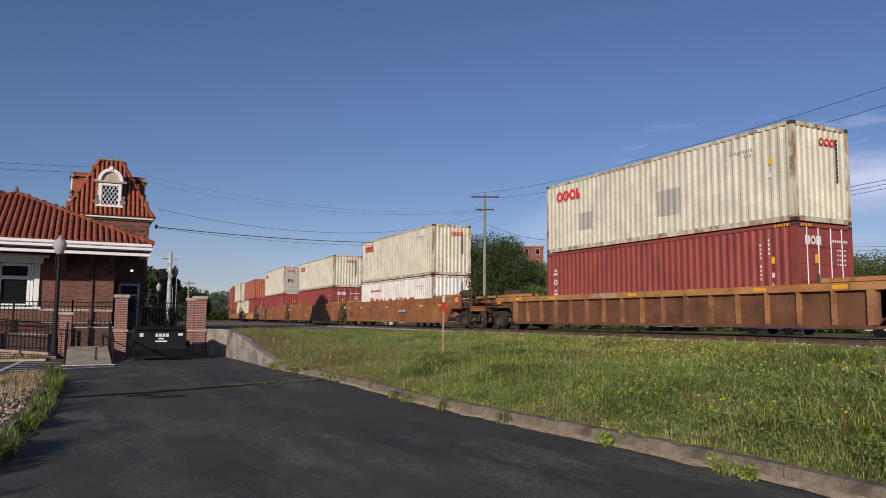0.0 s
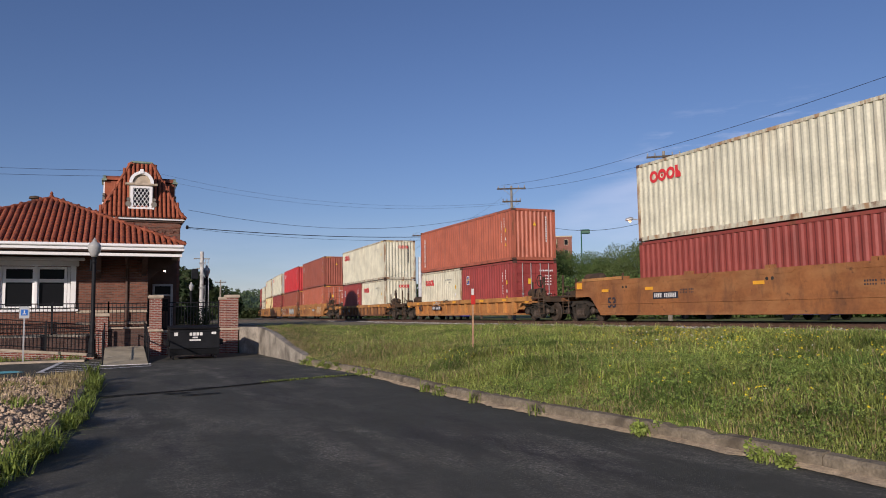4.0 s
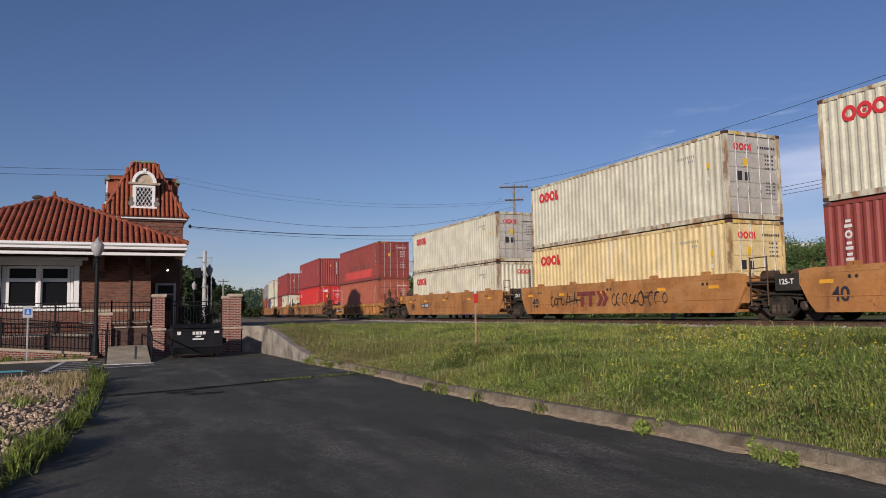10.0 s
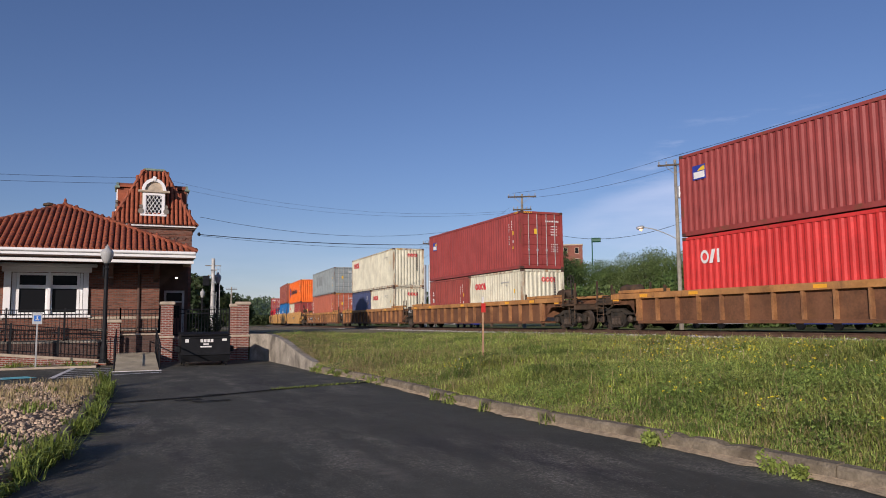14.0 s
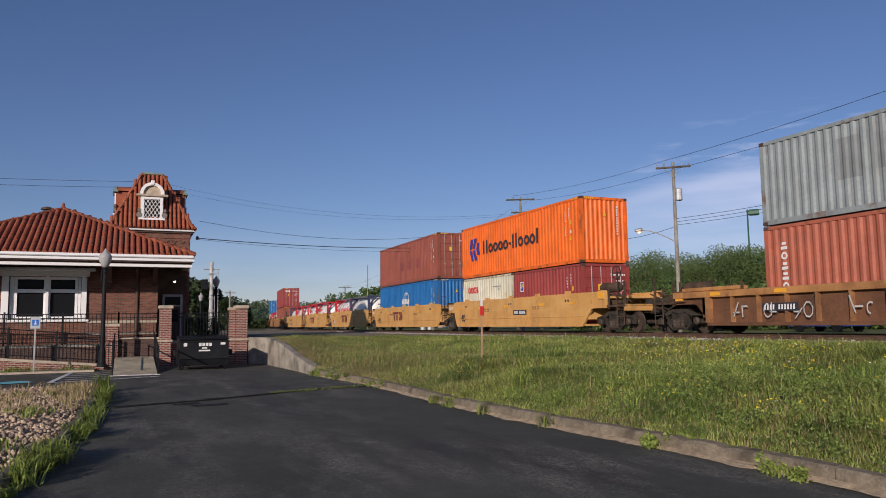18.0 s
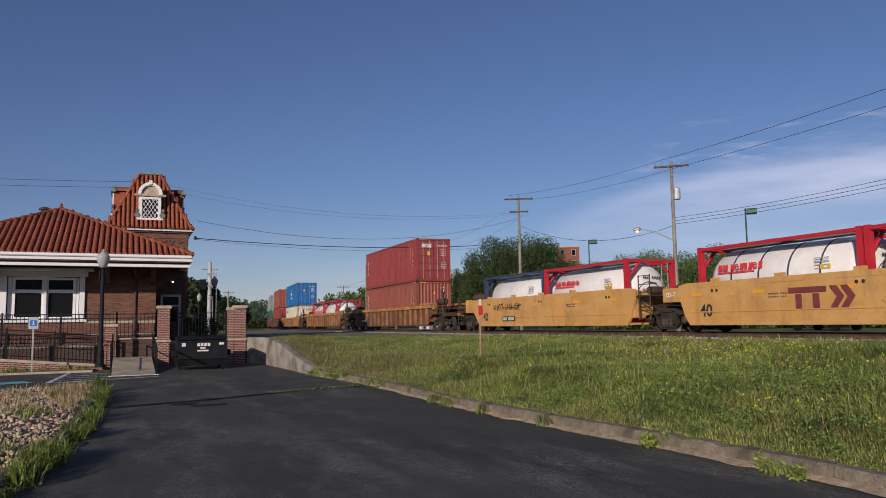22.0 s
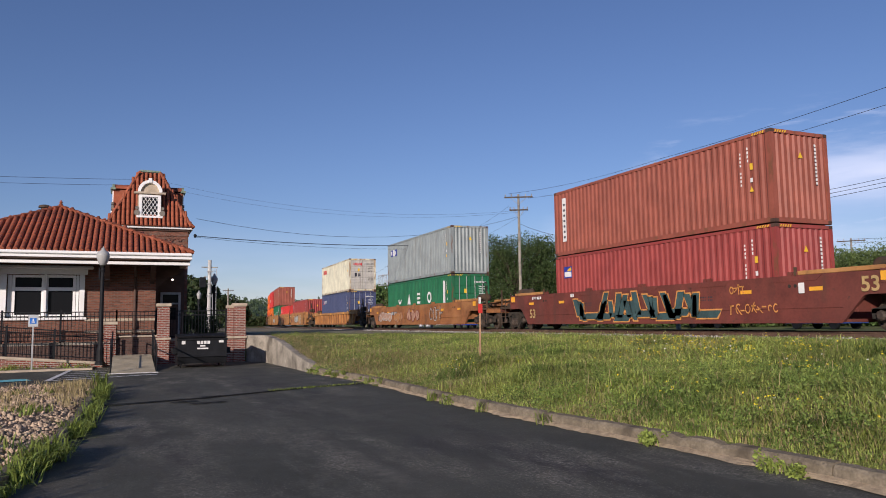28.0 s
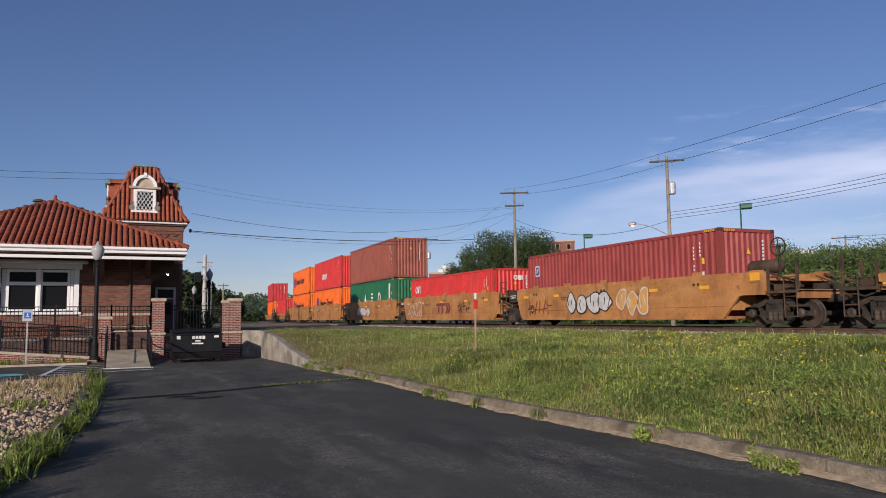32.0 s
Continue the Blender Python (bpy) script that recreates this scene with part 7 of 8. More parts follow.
def utility_pole(az, d, top, arms, label, r=0.15, can=False, lamp=False):
    x, y = bearing(az, d)
    z0 = 0.65
    p = thing("utility_pole", label, "utility pole", "utility poles beyond the track", at=pose(x, y, z0, 0, 0, -az))
    h = top - z0
    Geo().lathe([(r * 0.92, 0), (r * 0.86, h * 0.3), (r * 0.58, h)], 10).to("pole", M_POLE, p)
    for dz, half in arms:
        g = Geo().box(-half, half, -0.18, -0.08, h - dz - 0.055, h - dz + 0.055, 0.01)
        arm = g.to("crossarm", M_ARM, p)
        s = Geo()
        for k in (-0.92, -0.5, 0.5, 0.92):
            s.lathe([(0.02, 0), (0.05, 0.04), (0.03, 0.10), (0.05, 0.13), (0.02, 0.2)], 6, Matrix.Translation((k * half, -0.115, h - dz + 0.06)))
        s.to("insulators", M_GREY, arm)
        Geo().rod((-half * 0.55, -0.12, h - dz - 0.05), (0, -0.12, h - dz - 0.62), 0.02).rod((half * 0.55, -0.12, h - dz - 0.05), (0, -0.12, h - dz - 0.62), 0.02).to("brace", M_GREY, arm)
    if can:
        Geo().lathe([(0.18, 0), (0.21, 0.03), (0.21, 0.70), (0.17, 0.75), (0.05, 0.80)], 12, Matrix.Translation((0.27, -0.25, h - 2.5))).to("transformer", M_SILVER, p, "grey transformer can")
    if lamp:
        g = Geo()
        prev = Vector((-0.1, 0, h - 5.0))
        for i in range(1, 9):
            u = i / 8
            q = Vector((-0.1 - 2.1 * u, -0.4 * u, h - 5.0 + 0.75 * math.sin(u * math.pi / 2)))
            g.rod(prev, q, 0.035)
            prev = q
        g.to("lamp_arm", M_SILVER, p)
        Geo().lathe([(0.04, -0.28), (0.10, -0.20), (0.12, 0.1), (0.06, 0.22)], 10, Matrix.Translation(prev) @ pose(0, 0, 0, 0, 80, 10)).to("lamp_head", M_GREY, p)
        Geo().lathe([(0.02, -0.08), (0.10, -0.02), (0.10, 0.02)], 10, Matrix.Translation(prev + Vector((0, 0, -0.14)))).to("lamp_bulb", SODIUM, p, "lit orange street lamp bulb")
    return Vector((x, y, top))


P0 = utility_pole(70.0, 35.7, 12.7, [(0.35, 1.2)], "wooden utility pole with one crossarm")
P2 = utility_pole(41.45, 47.5, 11.45, [(0.35, 1.05)], "wooden utility pole with a transformer and street lamp", can=True, lamp=True)
P1 = utility_pole(29.76, 59.0, 11.7, [(0.25, 1.15), (1.3, 0.75)], "grey wooden utility pole with two crossarms")
P3 = utility_pole(22.77, 83.0, 10.6, [(0.3, 1.3)], "wooden utility pole with switch gear", can=True)
P4 = utility_pole(19.95, 110.0, 10.1, [(0.3, 1.2)], "distant wooden utility pole")
P5 = utility_pole(17.65, 122.0, 11.4, [], "distant bare wooden pole", 0.12)
P6 = utility_pole(15.9, 150.0, 9.4, [(0.3, 1.3)], "distant wooden utility pole")
P7 = utility_pole(53.1, 92.0, 10.0, [(0.3, 1.4)], "distant utility pole above the wood")
P8 = utility_pole(7.27, 130.0, 7.6, [(0.4, 0.9)], "far utility pole beyond the station", 0.2)


def wire(a, b, sag, r=0.014, label="thin black overhead cable"):
    a, b = Vector(a), Vector(b)
    g = Geo()
    n = 12
    pts = [a.lerp(b, i / n) - Vector((0, 0, sag * 4 * (i / n) * (1 - i / n))) for i in range(n + 1)]
    k = 4
    side = (b - a).cross(Vector((0, 0, 1))).normalized() * r
    for p in pts:
        g.v += [tuple(p + side), tuple(p + Vector((0, 0, r))), tuple(p - side), tuple(p - Vector((0, 0, r)))]
    for i in range(n):
        g.f += [(4 * i + j, 4 * i + (j + 1) % 4, 4 * i + 4 + (j + 1) % 4, 4 * i + 4 + j) for j in range(4)]
    return tagged(g.to("overhead_wire", M_WIRE), label, "cable", "overhead cables")


def up(p, dz, dx=0.0):
    return (p.x + dx, p.y, p.z + dz)


for dx, dz in ((-0.9, 0.0), (0.9, -0.25)):
    wire(up(P0, dz, dx), up(P2, dz, dx * 0.9), 0.30, 0.013)
    wire(up(P2, dz, dx * 0.9), up(P1, dz, dx), 0.30, 0.010)
    wire(up(P1, dz - 1.0, dx), up(P3, dz, dx), 0.9, 0.008)
    wire(up(P3, dz, dx), up(P4, dz, dx), 0.6, 0.014)
    wire(up(P4, dz, dx), up(P6, dz, dx), 0.8, 0.014)
for dz in (-3.95, -4.15, -4.35):
    wire(up(P0, dz - 0.1), up(P2, dz + 0.35), 0.4, 0.012)
wire(up(P2, -4.1), up(P1, -2.4), 1.1, 0.014)
for dz in (0.0, -0.45):
    wire((-14.5, 58.2, 11.86 + dz), (2.09, 59.96, 12.75 + dz), 0.1, 0.012)
    wire((2.09, 59.96, 12.75 + dz), (P1.x, P1.y, 10.37 + dz * 0.3), 1.25, 0.006)
wire((3.6, 42.0, 6.36), (P1.x, P1.y, 7.92), 0.48, 0.021, "thick black service cable from the tower")
wire((3.6, 42.0, 6.30), (P1.x, P1.y, 7.80), 0.62, 0.008)
wire((3.6, 42.0, 7.33), (P1.x, P1.y, 9.9), 1.35, 0.010)
wire((-40, 52, 6.8), (-0.8, 45.5, 7.0), 0.5, 0.014)
wire(up(P7, -0.1), (P7.x + 40, P7.y - 45, 10.8), 0.5, 0.016)
wire(up(P7, -0.5), (P7.x + 42, P7.y - 43, 10.4), 0.5, 0.016)
Geo().lathe([(0.05, -0.1), (0.09, 0), (0.05, 0.1)], 8, Matrix.Translation((3.55, 41.9, 6.36))).to("wire_anchor", M_BLACK)["label"] = "black insulator knob on the tower corner"
bpy.data.objects["wire_anchor"]["category"] = "insulator"


def flood_light(az, d, top, w, label):
    x, y = bearing(az, d)
    p = thing("parking_light", label, "street lamp", "parking lot lights", at=pose(x, y, 0.7, 0, 0, -az))
    h = top - 0.7
    Geo().lathe([(0.09, 0), (0.07, h)], 8).to("pole", M_LAMPGREEN, p)
    Geo().box(0.05, w, -0.35, 0.35, h - 0.58, h - 0.04, 0.10).to("lamp_box", M_LAMPGREEN, p, "boxy green lamp head")


flood_light(46.48, 75, 12.0, 1.05, "tall green parking lot light")
flood_light(35.09, 95, 11.9, 1.1, "green parking lot light beyond the trees")


def far_building(name, az0, az1, d, top, material, rows, cols, label, depth=12):
    x0, y0 = bearing(az0, d)
    x1, y1 = bearing(az1, d)
    w = math.hypot(x1 - x0, y1 - y0)
    b = thing(name, label, "building", at=pose((x0 + x1) / 2, (y0 + y1) / 2, 0.5, 0, 0, math.degrees(math.atan2(y1 - y0, x1 - x0))))
    h = top - 0.5
    Geo().box(-w / 2, w / 2, 0, depth, 0, h).to("wall", material, b)
    Geo().box(-w / 2 - 0.15, w / 2 + 0.15, -0.15, depth + 0.15, h, h + 0.35).to("parapet", M_STONE if material is not M_RENDER else M_RENDER, b)
    for r in range(rows):
        for c in range(cols):
            cx, cz = -w / 2 + (c + 0.5) * w / cols, h - 1.6 - r * 3.2
            if cz > 0.8:
                f = Geo().box(cx - 0.62, cx + 0.62, -0.06, 0.02, cz - 0.9, cz + 0.9).to("window", M_STONE, b)
                Geo().box(cx - 0.5, cx + 0.5, -0.08, -0.055, cz - 0.78, cz + 0.78).to("pane", M_GLASS, f)
    return b, w, h


far_building("brick_apartment_block", 32.6, 34.35, 220, 23.5, M_FARBRICK, 4, 2, "distant orange brick apartment block")
b, w, h = far_building("brick_warehouse", 22.95, 25.6, 165, 11.2, M_FARBRICK, 2, 4, "distant brick building with rooftop plant")
Geo().box(-0.8, 1.4, 2, 5, h, h + 2.0).box(-1.8, -0.9, 2, 4, h, h + 1.1).to("roof_plant", M_RENDER, b, "white rooftop plant boxes")
far_building("white_building", 23.1, 25.0, 150, 8.2, M_RENDER, 2, 6, "distant white building with dark windows")
far_building("white_roofed_hall", 49.2, 51.2, 150, 12.6, M_RENDER, 1, 5, "white flat-roofed hall behind the wood")


def gantry():
    x, y = bearing(21.95, 98)
    g0 = thing("signal_gantry", "silver lattice signal gantry on two round posts", "signal gantry", at=(x, y, 0.7))
    for dx in (0, 1.0):
        Geo().lathe([(0.34, 0), (0.34, 8.3)], 12, Matrix.Translation((dx, 0, 0))).to("post", M_SILVER, g0)
    t = Geo()
    L, n = 9.0, 9
    for zz in (6.2, 7.6):
        for k in (-0.4, 0.4):
            t.rod((-0.3, k, zz), (-0.3 - L * 0.30, k + L * 0.95, zz - 0.2), 0.06)
    for i in range(n):
        u, v = i / n, (i + 1) / n
        for k in (-0.4, 0.4):
            a = Vector((-0.3 - L * 0.30 * u, k + L * 0.95 * u, 6.2 if i % 2 else 7.6))
            b2 = Vector((-0.3 - L * 0.30 * v, k + L * 0.95 * v, 7.6 if i % 2 else 6.2))
            t.rod(a, b2, 0.04)
            t.rod((b2.x, b2.y, 6.2), (b2.x, b2.y, 7.6), 0.035)
    t.to("truss", M_SILVER, g0)
    x, y = bearing(5.92, 75)
    m = thing("signal_mast", "white steel railway signal mast with a ladder", "signal", at=(x, y, 0.8))
    Geo().lathe([(0.20, 0), (0.17, 7.0)], 10).to("mast", M_MAST, m)
    for z in (2.2, 3.4, 4.6, 5.8):
        Geo().box(-0.24, 0.24, -0.24, 0.1, z, z + 0.12).to("mast_clamp", M_GREY, m)
    Geo().box(-0.75, 0.75, -0.05, 0.05, 6.25, 6.34).to("crossarm", M_POLE, m)
    Geo().box(-0.5, 0.6, -0.05, 0.05, 5.3, 5.38).to("crossarm", M_POLE, m)
    Geo().box(-0.95, -0.35, -0.3, 0.1, 4.3, 5.3, 0.05).to("signal_head", M_BLACK, m)
    ld = Geo()
    for k in (0.30, 0.62):
        ld.rod((k, -0.2, 0), (k, -0.2, 6.2), 0.025)
    for i in range(18):
        ld.rod((0.30, 0, 0.3 + i * 0.33), (0.62, 0, 0.3 + i * 0.33), 0.018, 4)
    ld.to("ladder", M_SILVER, m)


gantry()


def parked_car(x, y, rz, col, label):
    m = mat("car body " + str(len(bpy.data.materials)), col, 0.3, var=0.03, spec=0.6)
    c = thing("parked_car", label, "car", "cars parked beyond the track", at=pose(x, y, ground_z(x, y), 0, 0, rz))
    body = [(-2.2, 0.35), (-2.25, 0.75), (-1.5, 0.92), (-0.9, 1.40), (0.7, 1.45), (1.5, 1.0), (2.15, 0.95), (2.25, 0.6), (2.2, 0.35)]
    b = Geo().prism(body, -0.86, 0.86, "y").to("body", m, c)
    glass = [(-1.32, 0.97), (-0.85, 1.34), (0.62, 1.38), (1.22, 1.02)]
    for s in (-1, 1):
        Geo().prism(glass, *sorted((s * 0.862, s * 0.872)), "y").to("side_window", M_GLASS, b)
        for wx in (-1.4, 1.4):
            Geo().lathe([(0.2, -0.1), (0.32, -0.1), (0.32, 0.1), (0.2, 0.1)], 14, pose(wx, s * 0.80, 0.32, 90, 0, 0)).to("wheel", M_BLACK, c)
    for s in (-1, 1):
        Geo().box(2.17, 2.262, s * 0.7 - 0.15, s * 0.7 + 0.15, 0.62, 0.76, 0.02).to("headlight", M_FROST, b)


parked_car(36.0, 76.0, 80, (0.02, 0.05, 0.35), "blue car parked beyond the track")
parked_car(38.0, 22.5, 85, (0.75, 0.76, 0.78), "white car parked beyond the track")
parked_car(40.5, 42.0, 85, (0.30, 0.31, 0.33), "silver car parked beyond the track")
parked_car(38.6, 31.0, 85, (0.03, 0.06, 0.22), "dark blue car parked beyond the track")
# ---- vegetation and stones ----
def leaf_mat(name, col, var=0.3, dry=(0.12, 0.11, 0.03), amt=0.3, broad=0.12):
    m = mat(name, col, 0.6, var=broad, scale=0.6, island=var, col2=dry, amt=amt, scale2=0.4, spec=0.25)
    n, l = m.node_tree.nodes, m.node_tree.links
    p = n["Principled BSDF"]
    tr = n.new("ShaderNodeBsdfTranslucent")
    src = p.inputs["Base Color"].links[0].from_socket
    l.new(src, tr.inputs["Color"])
    mx = n.new("ShaderNodeMixShader")
    mx.inputs["Fac"].default_value = 0.3
    l.new(p.outputs[0], mx.inputs[1])
    l.new(tr.outputs[0], mx.inputs[2])
    l.new(mx.outputs[0], n["Material Output"].inputs["Surface"])
    return m


M_LEAF = leaf_mat("broad leaves", (0.100, 0.165, 0.046))
M_LEAF4 = leaf_mat("deep green leaves", (0.068, 0.112, 0.036), 0.4)
M_LEAF2 = leaf_mat("olive leaves", (0.135, 0.190, 0.060))
M_LEAF3 = leaf_mat("dark leaves", (0.045, 0.075, 0.030))
M_BARK = mat("bark", (0.09, 0.07, 0.05), 0.95, var=0.4, scale=4, bump=0.8)
M_GRASS = leaf_mat("meadow grass", (0.40, 0.465, 0.112), 0.5, (0.46, 0.43, 0.17), 0.45, 0.34)
M_GRASS2 = leaf_mat("deep green grass", (0.20, 0.285, 0.062), 0.45, (0.30, 0.33, 0.10), 0.4, 0.3)
M_DRYGRASS = leaf_mat("dry grass", (0.46, 0.37, 0.18), 0.3, (0.30, 0.20, 0.08), 0.3)
M_WEED = leaf_mat("fresh weed", (0.26, 0.33, 0.070), 0.35)
M_CLOVER = leaf_mat("clover leaves", (0.21, 0.29, 0.065), 0.45)
M_YFLOWER = mat("yellow petals", (0.78, 0.62, 0.03), 0.6, var=0.1)
M_WFLOWER = mat("white petals", (0.75, 0.75, 0.68), 0.6, var=0.1)
M_PEBBLE = mat("tan river stone", (0.31, 0.23, 0.155), 0.8, var=0.2, scale=8, obj=0.4, island=0.5)


def mesh_np(name, verts, faces_flat, per, material):
    """Many equal small faces in one mesh, quickly."""
    me = bpy.data.meshes.new(name)
    nf = len(faces_flat) // per
    me.vertices.add(len(verts))
    me.vertices.foreach_set("co", np.asarray(verts, np.float32).ravel())
    me.loops.add(len(faces_flat))
    me.loops.foreach_set("vertex_index", np.asarray(faces_flat, np.int32))
    me.polygons.add(nf)
    me.polygons.foreach_set("loop_start", np.arange(0, nf * per, per, dtype=np.int32))
    me.update(calc_edges=True)
    me.validate()
    me.materials.append(material)
    return me


RNG = np.random.default_rng(7)


def leaves(centres, radii, count, size, flat=0.8):
    """Leaf quads scattered in balls, thicker towards their skins."""
    c, r = np.asarray(centres, float), np.asarray(radii, float)
    pick = RNG.choice(len(c), count, p=r ** 2 / (r ** 2).sum())
    d = RNG.normal(size=(count, 3))
    d /= np.linalg.norm(d, axis=1)[:, None]
    d[:, 2] *= flat
    p = c[pick] + d * (r[pick] * RNG.uniform(0.45, 1.08, count))[:, None]
    a = RNG.normal(size=(count, 3))
    a /= np.linalg.norm(a, axis=1)[:, None]
    b = np.cross(a, RNG.normal(size=(count, 3)))
    b /= np.linalg.norm(b, axis=1)[:, None]
    s = size * RNG.uniform(0.6, 1.3, count)[:, None]
    v = np.stack([p - a * s, p - b * s * 0.55, p + a * s, p + b * s * 0.55], 1).reshape(-1, 3)
    return v, np.arange(count * 4)


def tree(x, y, height, spread, count, size, material, label, low=0.25, name="tree", group="", trunk_r=None):
    z0 = ground_z(x, y)
    t = thing(name, label, "tree" if name == "tree" else "bush", group, at=(x, y, z0))
    tr = trunk_r or height * 0.022
    g = Geo()
    bend = Vector((random.uniform(-0.3, 0.3), random.uniform(-0.3, 0.3), height * 0.55))
    g.rod((0, 0, -0.2), bend * 0.5, tr, 8, tr * 0.75).rod(bend * 0.5, bend, tr * 0.75, 8, tr * 0.5)
    cs, rs = [], []
    n = 14 + int(count / 500)
    for i in range(n):
        a = math.tau * (i * 0.618) + random.uniform(-0.3, 0.3)
        u = low + (0.88 - low) * ((i + 0.5) / n) ** 0.8
        rad = spread * math.sqrt(max(0.05, 1 - ((u - 0.55) / 0.5) ** 2)) * random.uniform(0.45, 0.85)
        p = Vector((rad * math.cos(a), rad * math.sin(a), height * u))
        st = bend * min(1, max(0.3, u))
        if height > 4:
            g.rod(st, p, tr * 0.35, 5, tr * 0.08)
        cs.append(p)
        rs.append(spread * random.uniform(0.20, 0.42))
    g.to("trunk", M_BARK, t)
    v, f = leaves(cs, rs, count, size)
    v[:, 2] = np.maximum(v[:, 2], 0.02)
    place("crown", mesh_np("crown", v, f, 4, material), None, t, "crown of many small leaves")
    return t


def plant_trees():
    T = "leafy green tree beyond the track"
    # big trees by the first pole
    for az, d, h, s, m in ((27.2, 88, 10.6, 4.2, M_LEAF4), (29.4, 84, 12.2, 4.8, M_LEAF4), (31.2, 86, 11.4, 4.4, M_LEAF4), (32.6, 90, 9.2, 3.6, M_LEAF), (25.9, 95, 8.6, 3.4, M_LEAF3)):
        tree(*bearing(az, d), h * 0.93, s, 21000, 0.11, m, T, 0.12, group="trees beyond the track")
    for i, (az, d, h, s) in enumerate(((35.2, 92, 8.2, 4.2), (36.8, 88, 8.0, 4.0), (38.6, 84, 8.6, 4.4), (40.3, 80, 8.4, 4.4), (42.1, 78, 7.6, 4.2), (43.8, 76, 8.2, 4.4), (45.5, 74, 8.9, 4.2),
                                       (47.2, 72, 8.8, 4.2), (49.0, 70, 7.5, 4.2), (50.8, 68, 7.0, 4.0), (52.6, 66, 6.8, 4.2), (54.6, 64, 6.6, 4.2), (56.6, 62, 6.4, 4.2), (58.6, 62, 6.2, 4.2), (61, 62, 6.4, 4.4))):
        tree(*bearing(az, d), h * random.uniform(0.84, 1.02) * (1.0 if az < 46 else 0.92), s, 21000, 0.088, (M_LEAF2, M_LEAF, M_LEAF2)[i % 3], "bushy tree at the wood edge beyond the track", 0.05, group="trees beyond the track")
    # lower thicket in front of the wood
    for i in range(16):
        az = 34 + i * 1.7
        tree(*bearing(az, 66 - i * 0.6), 3.2 + random.random() * 1.4, 2.6, 2600, 0.15, (M_LEAF, M_LEAF2)[i % 2], "thick green bush below the wood", 0.02, "bush", "bushes beyond the track")
    # far behind the station and inside the bend
    for az, d, h, s in ((3.9, 95, 7.4, 3.2), (4.9, 100, 7.0, 3.0), (6.7, 140, 6.4, 3.6), (7.7, 150, 5.6, 3.2), (8.7, 180, 2.2, 2.6), (9.4, 190, 2.3, 2.6), (8.2, 200, 2.6, 2.6), (10.2, 210, 2.2, 2.6), (15.6, 190, 9.0, 5.0), (17.0, 150, 7.4, 4.0), (18.4, 140, 8.2, 4.2), (19.4, 130, 7.6, 4.0), (21.0, 150, 8.4, 4.5)):
        tree(*bearing(az, d), h, s, 2600, 0.32, M_LEAF3 if az < 12 else M_LEAF, "dark leafy tree in the distance", 0.03, group="distant trees")


plant_trees()
for _x, _y, _h, _s in ((3.0, 37.0, 1.35, 0.75), (3.9, 38.4, 1.2, 0.7), (2.4, 38.0, 1.5, 0.6)):
    tree(_x, _y, _h, _s, 2200, 0.05, M_LEAF3, "dark green shrub behind the iron fence", 0.05, "bush", "shrubs by the platform", 0.03)


def hills():
    """A wooded ridge closing the view down the line."""
    v, f, cs, rs = [], [], [], []
    n, rows = 90, 7
    for j in range(rows):
        d = 620 + j * 75
        for i in range(n):
            az = -14 + 54 * i / (n - 1)
            x, y = bearing(az, d)
            rise = math.sin(min(1, j / 4) * math.pi / 2)
            z = 0.4 + rise * (25 + 6 * noise.noise(Vector((az * 0.11, 0, 1))) + 3 * noise.noise(Vector((az * 0.5, j, 2))))
            v.append((x, y, z))
            if j:
                for k in range(2):
                    cs.append((x + random.uniform(-12, 12), y + random.uniform(-30, 30), z + random.uniform(-1, 4)))
                    rs.append(random.uniform(4, 8))
    for j in range(rows - 1):
        for i in range(n - 1):
            f.append((j * n + i, j * n + i + 1, (j + 1) * n + i + 1, (j + 1) * n + i))
    M_HILL = leaf_mat("far woodland", (0.100, 0.148, 0.078), 0.4)
    h = tagged(obj("backdrop_hill", v, f, M_HILL, smooth=True), "wooded hill far down the line", "hill", kind="structure")
    lv, lf = leaves(cs, rs, 26000, 1.7, 0.9)
    tagged(place("hill_trees", mesh_np("hill_trees", lv, lf, 4, M_HILL), None), "dense green woodland covering the far hill", "woods", kind="stuff")


hills()


def blades(points, heights, widths, lean, name, material, label, category):
    """Bent grass blades, three triangles each, as one object."""
    p, h, w = (np.asarray(q, float) for q in (points, heights, widths))
    n = len(p)
    a = RNG.uniform(0, math.tau, n)
    d = np.stack([np.cos(a), np.sin(a), np.zeros(n)], 1)
    side = np.stack([-np.sin(a), np.cos(a), np.zeros(n)], 1) * w[:, None]
    k = RNG.uniform(0.2, 1.0, n)[:, None] * lean
    up_ = np.array([0, 0, 1.0])
    mid = p + up_ * (h * 0.6)[:, None] + d * k * (h * 0.25)[:, None]
    tip = p + up_ * h[:, None] * (1 - 0.25 * k) + d * k * (h * 0.75)[:, None]
    v = np.stack([p - side, p + side, mid - side * 0.8, mid + side * 0.8, tip], 1).reshape(-1, 3)
    base = (np.arange(n) * 5)[:, None]
    f = (base + np.array([[0, 1, 3, 0, 3, 2, 2, 3, 4]])).ravel()
    return tagged(place(name, mesh_np(name, v, f, 3, material), None), label, category, kind="stuff")


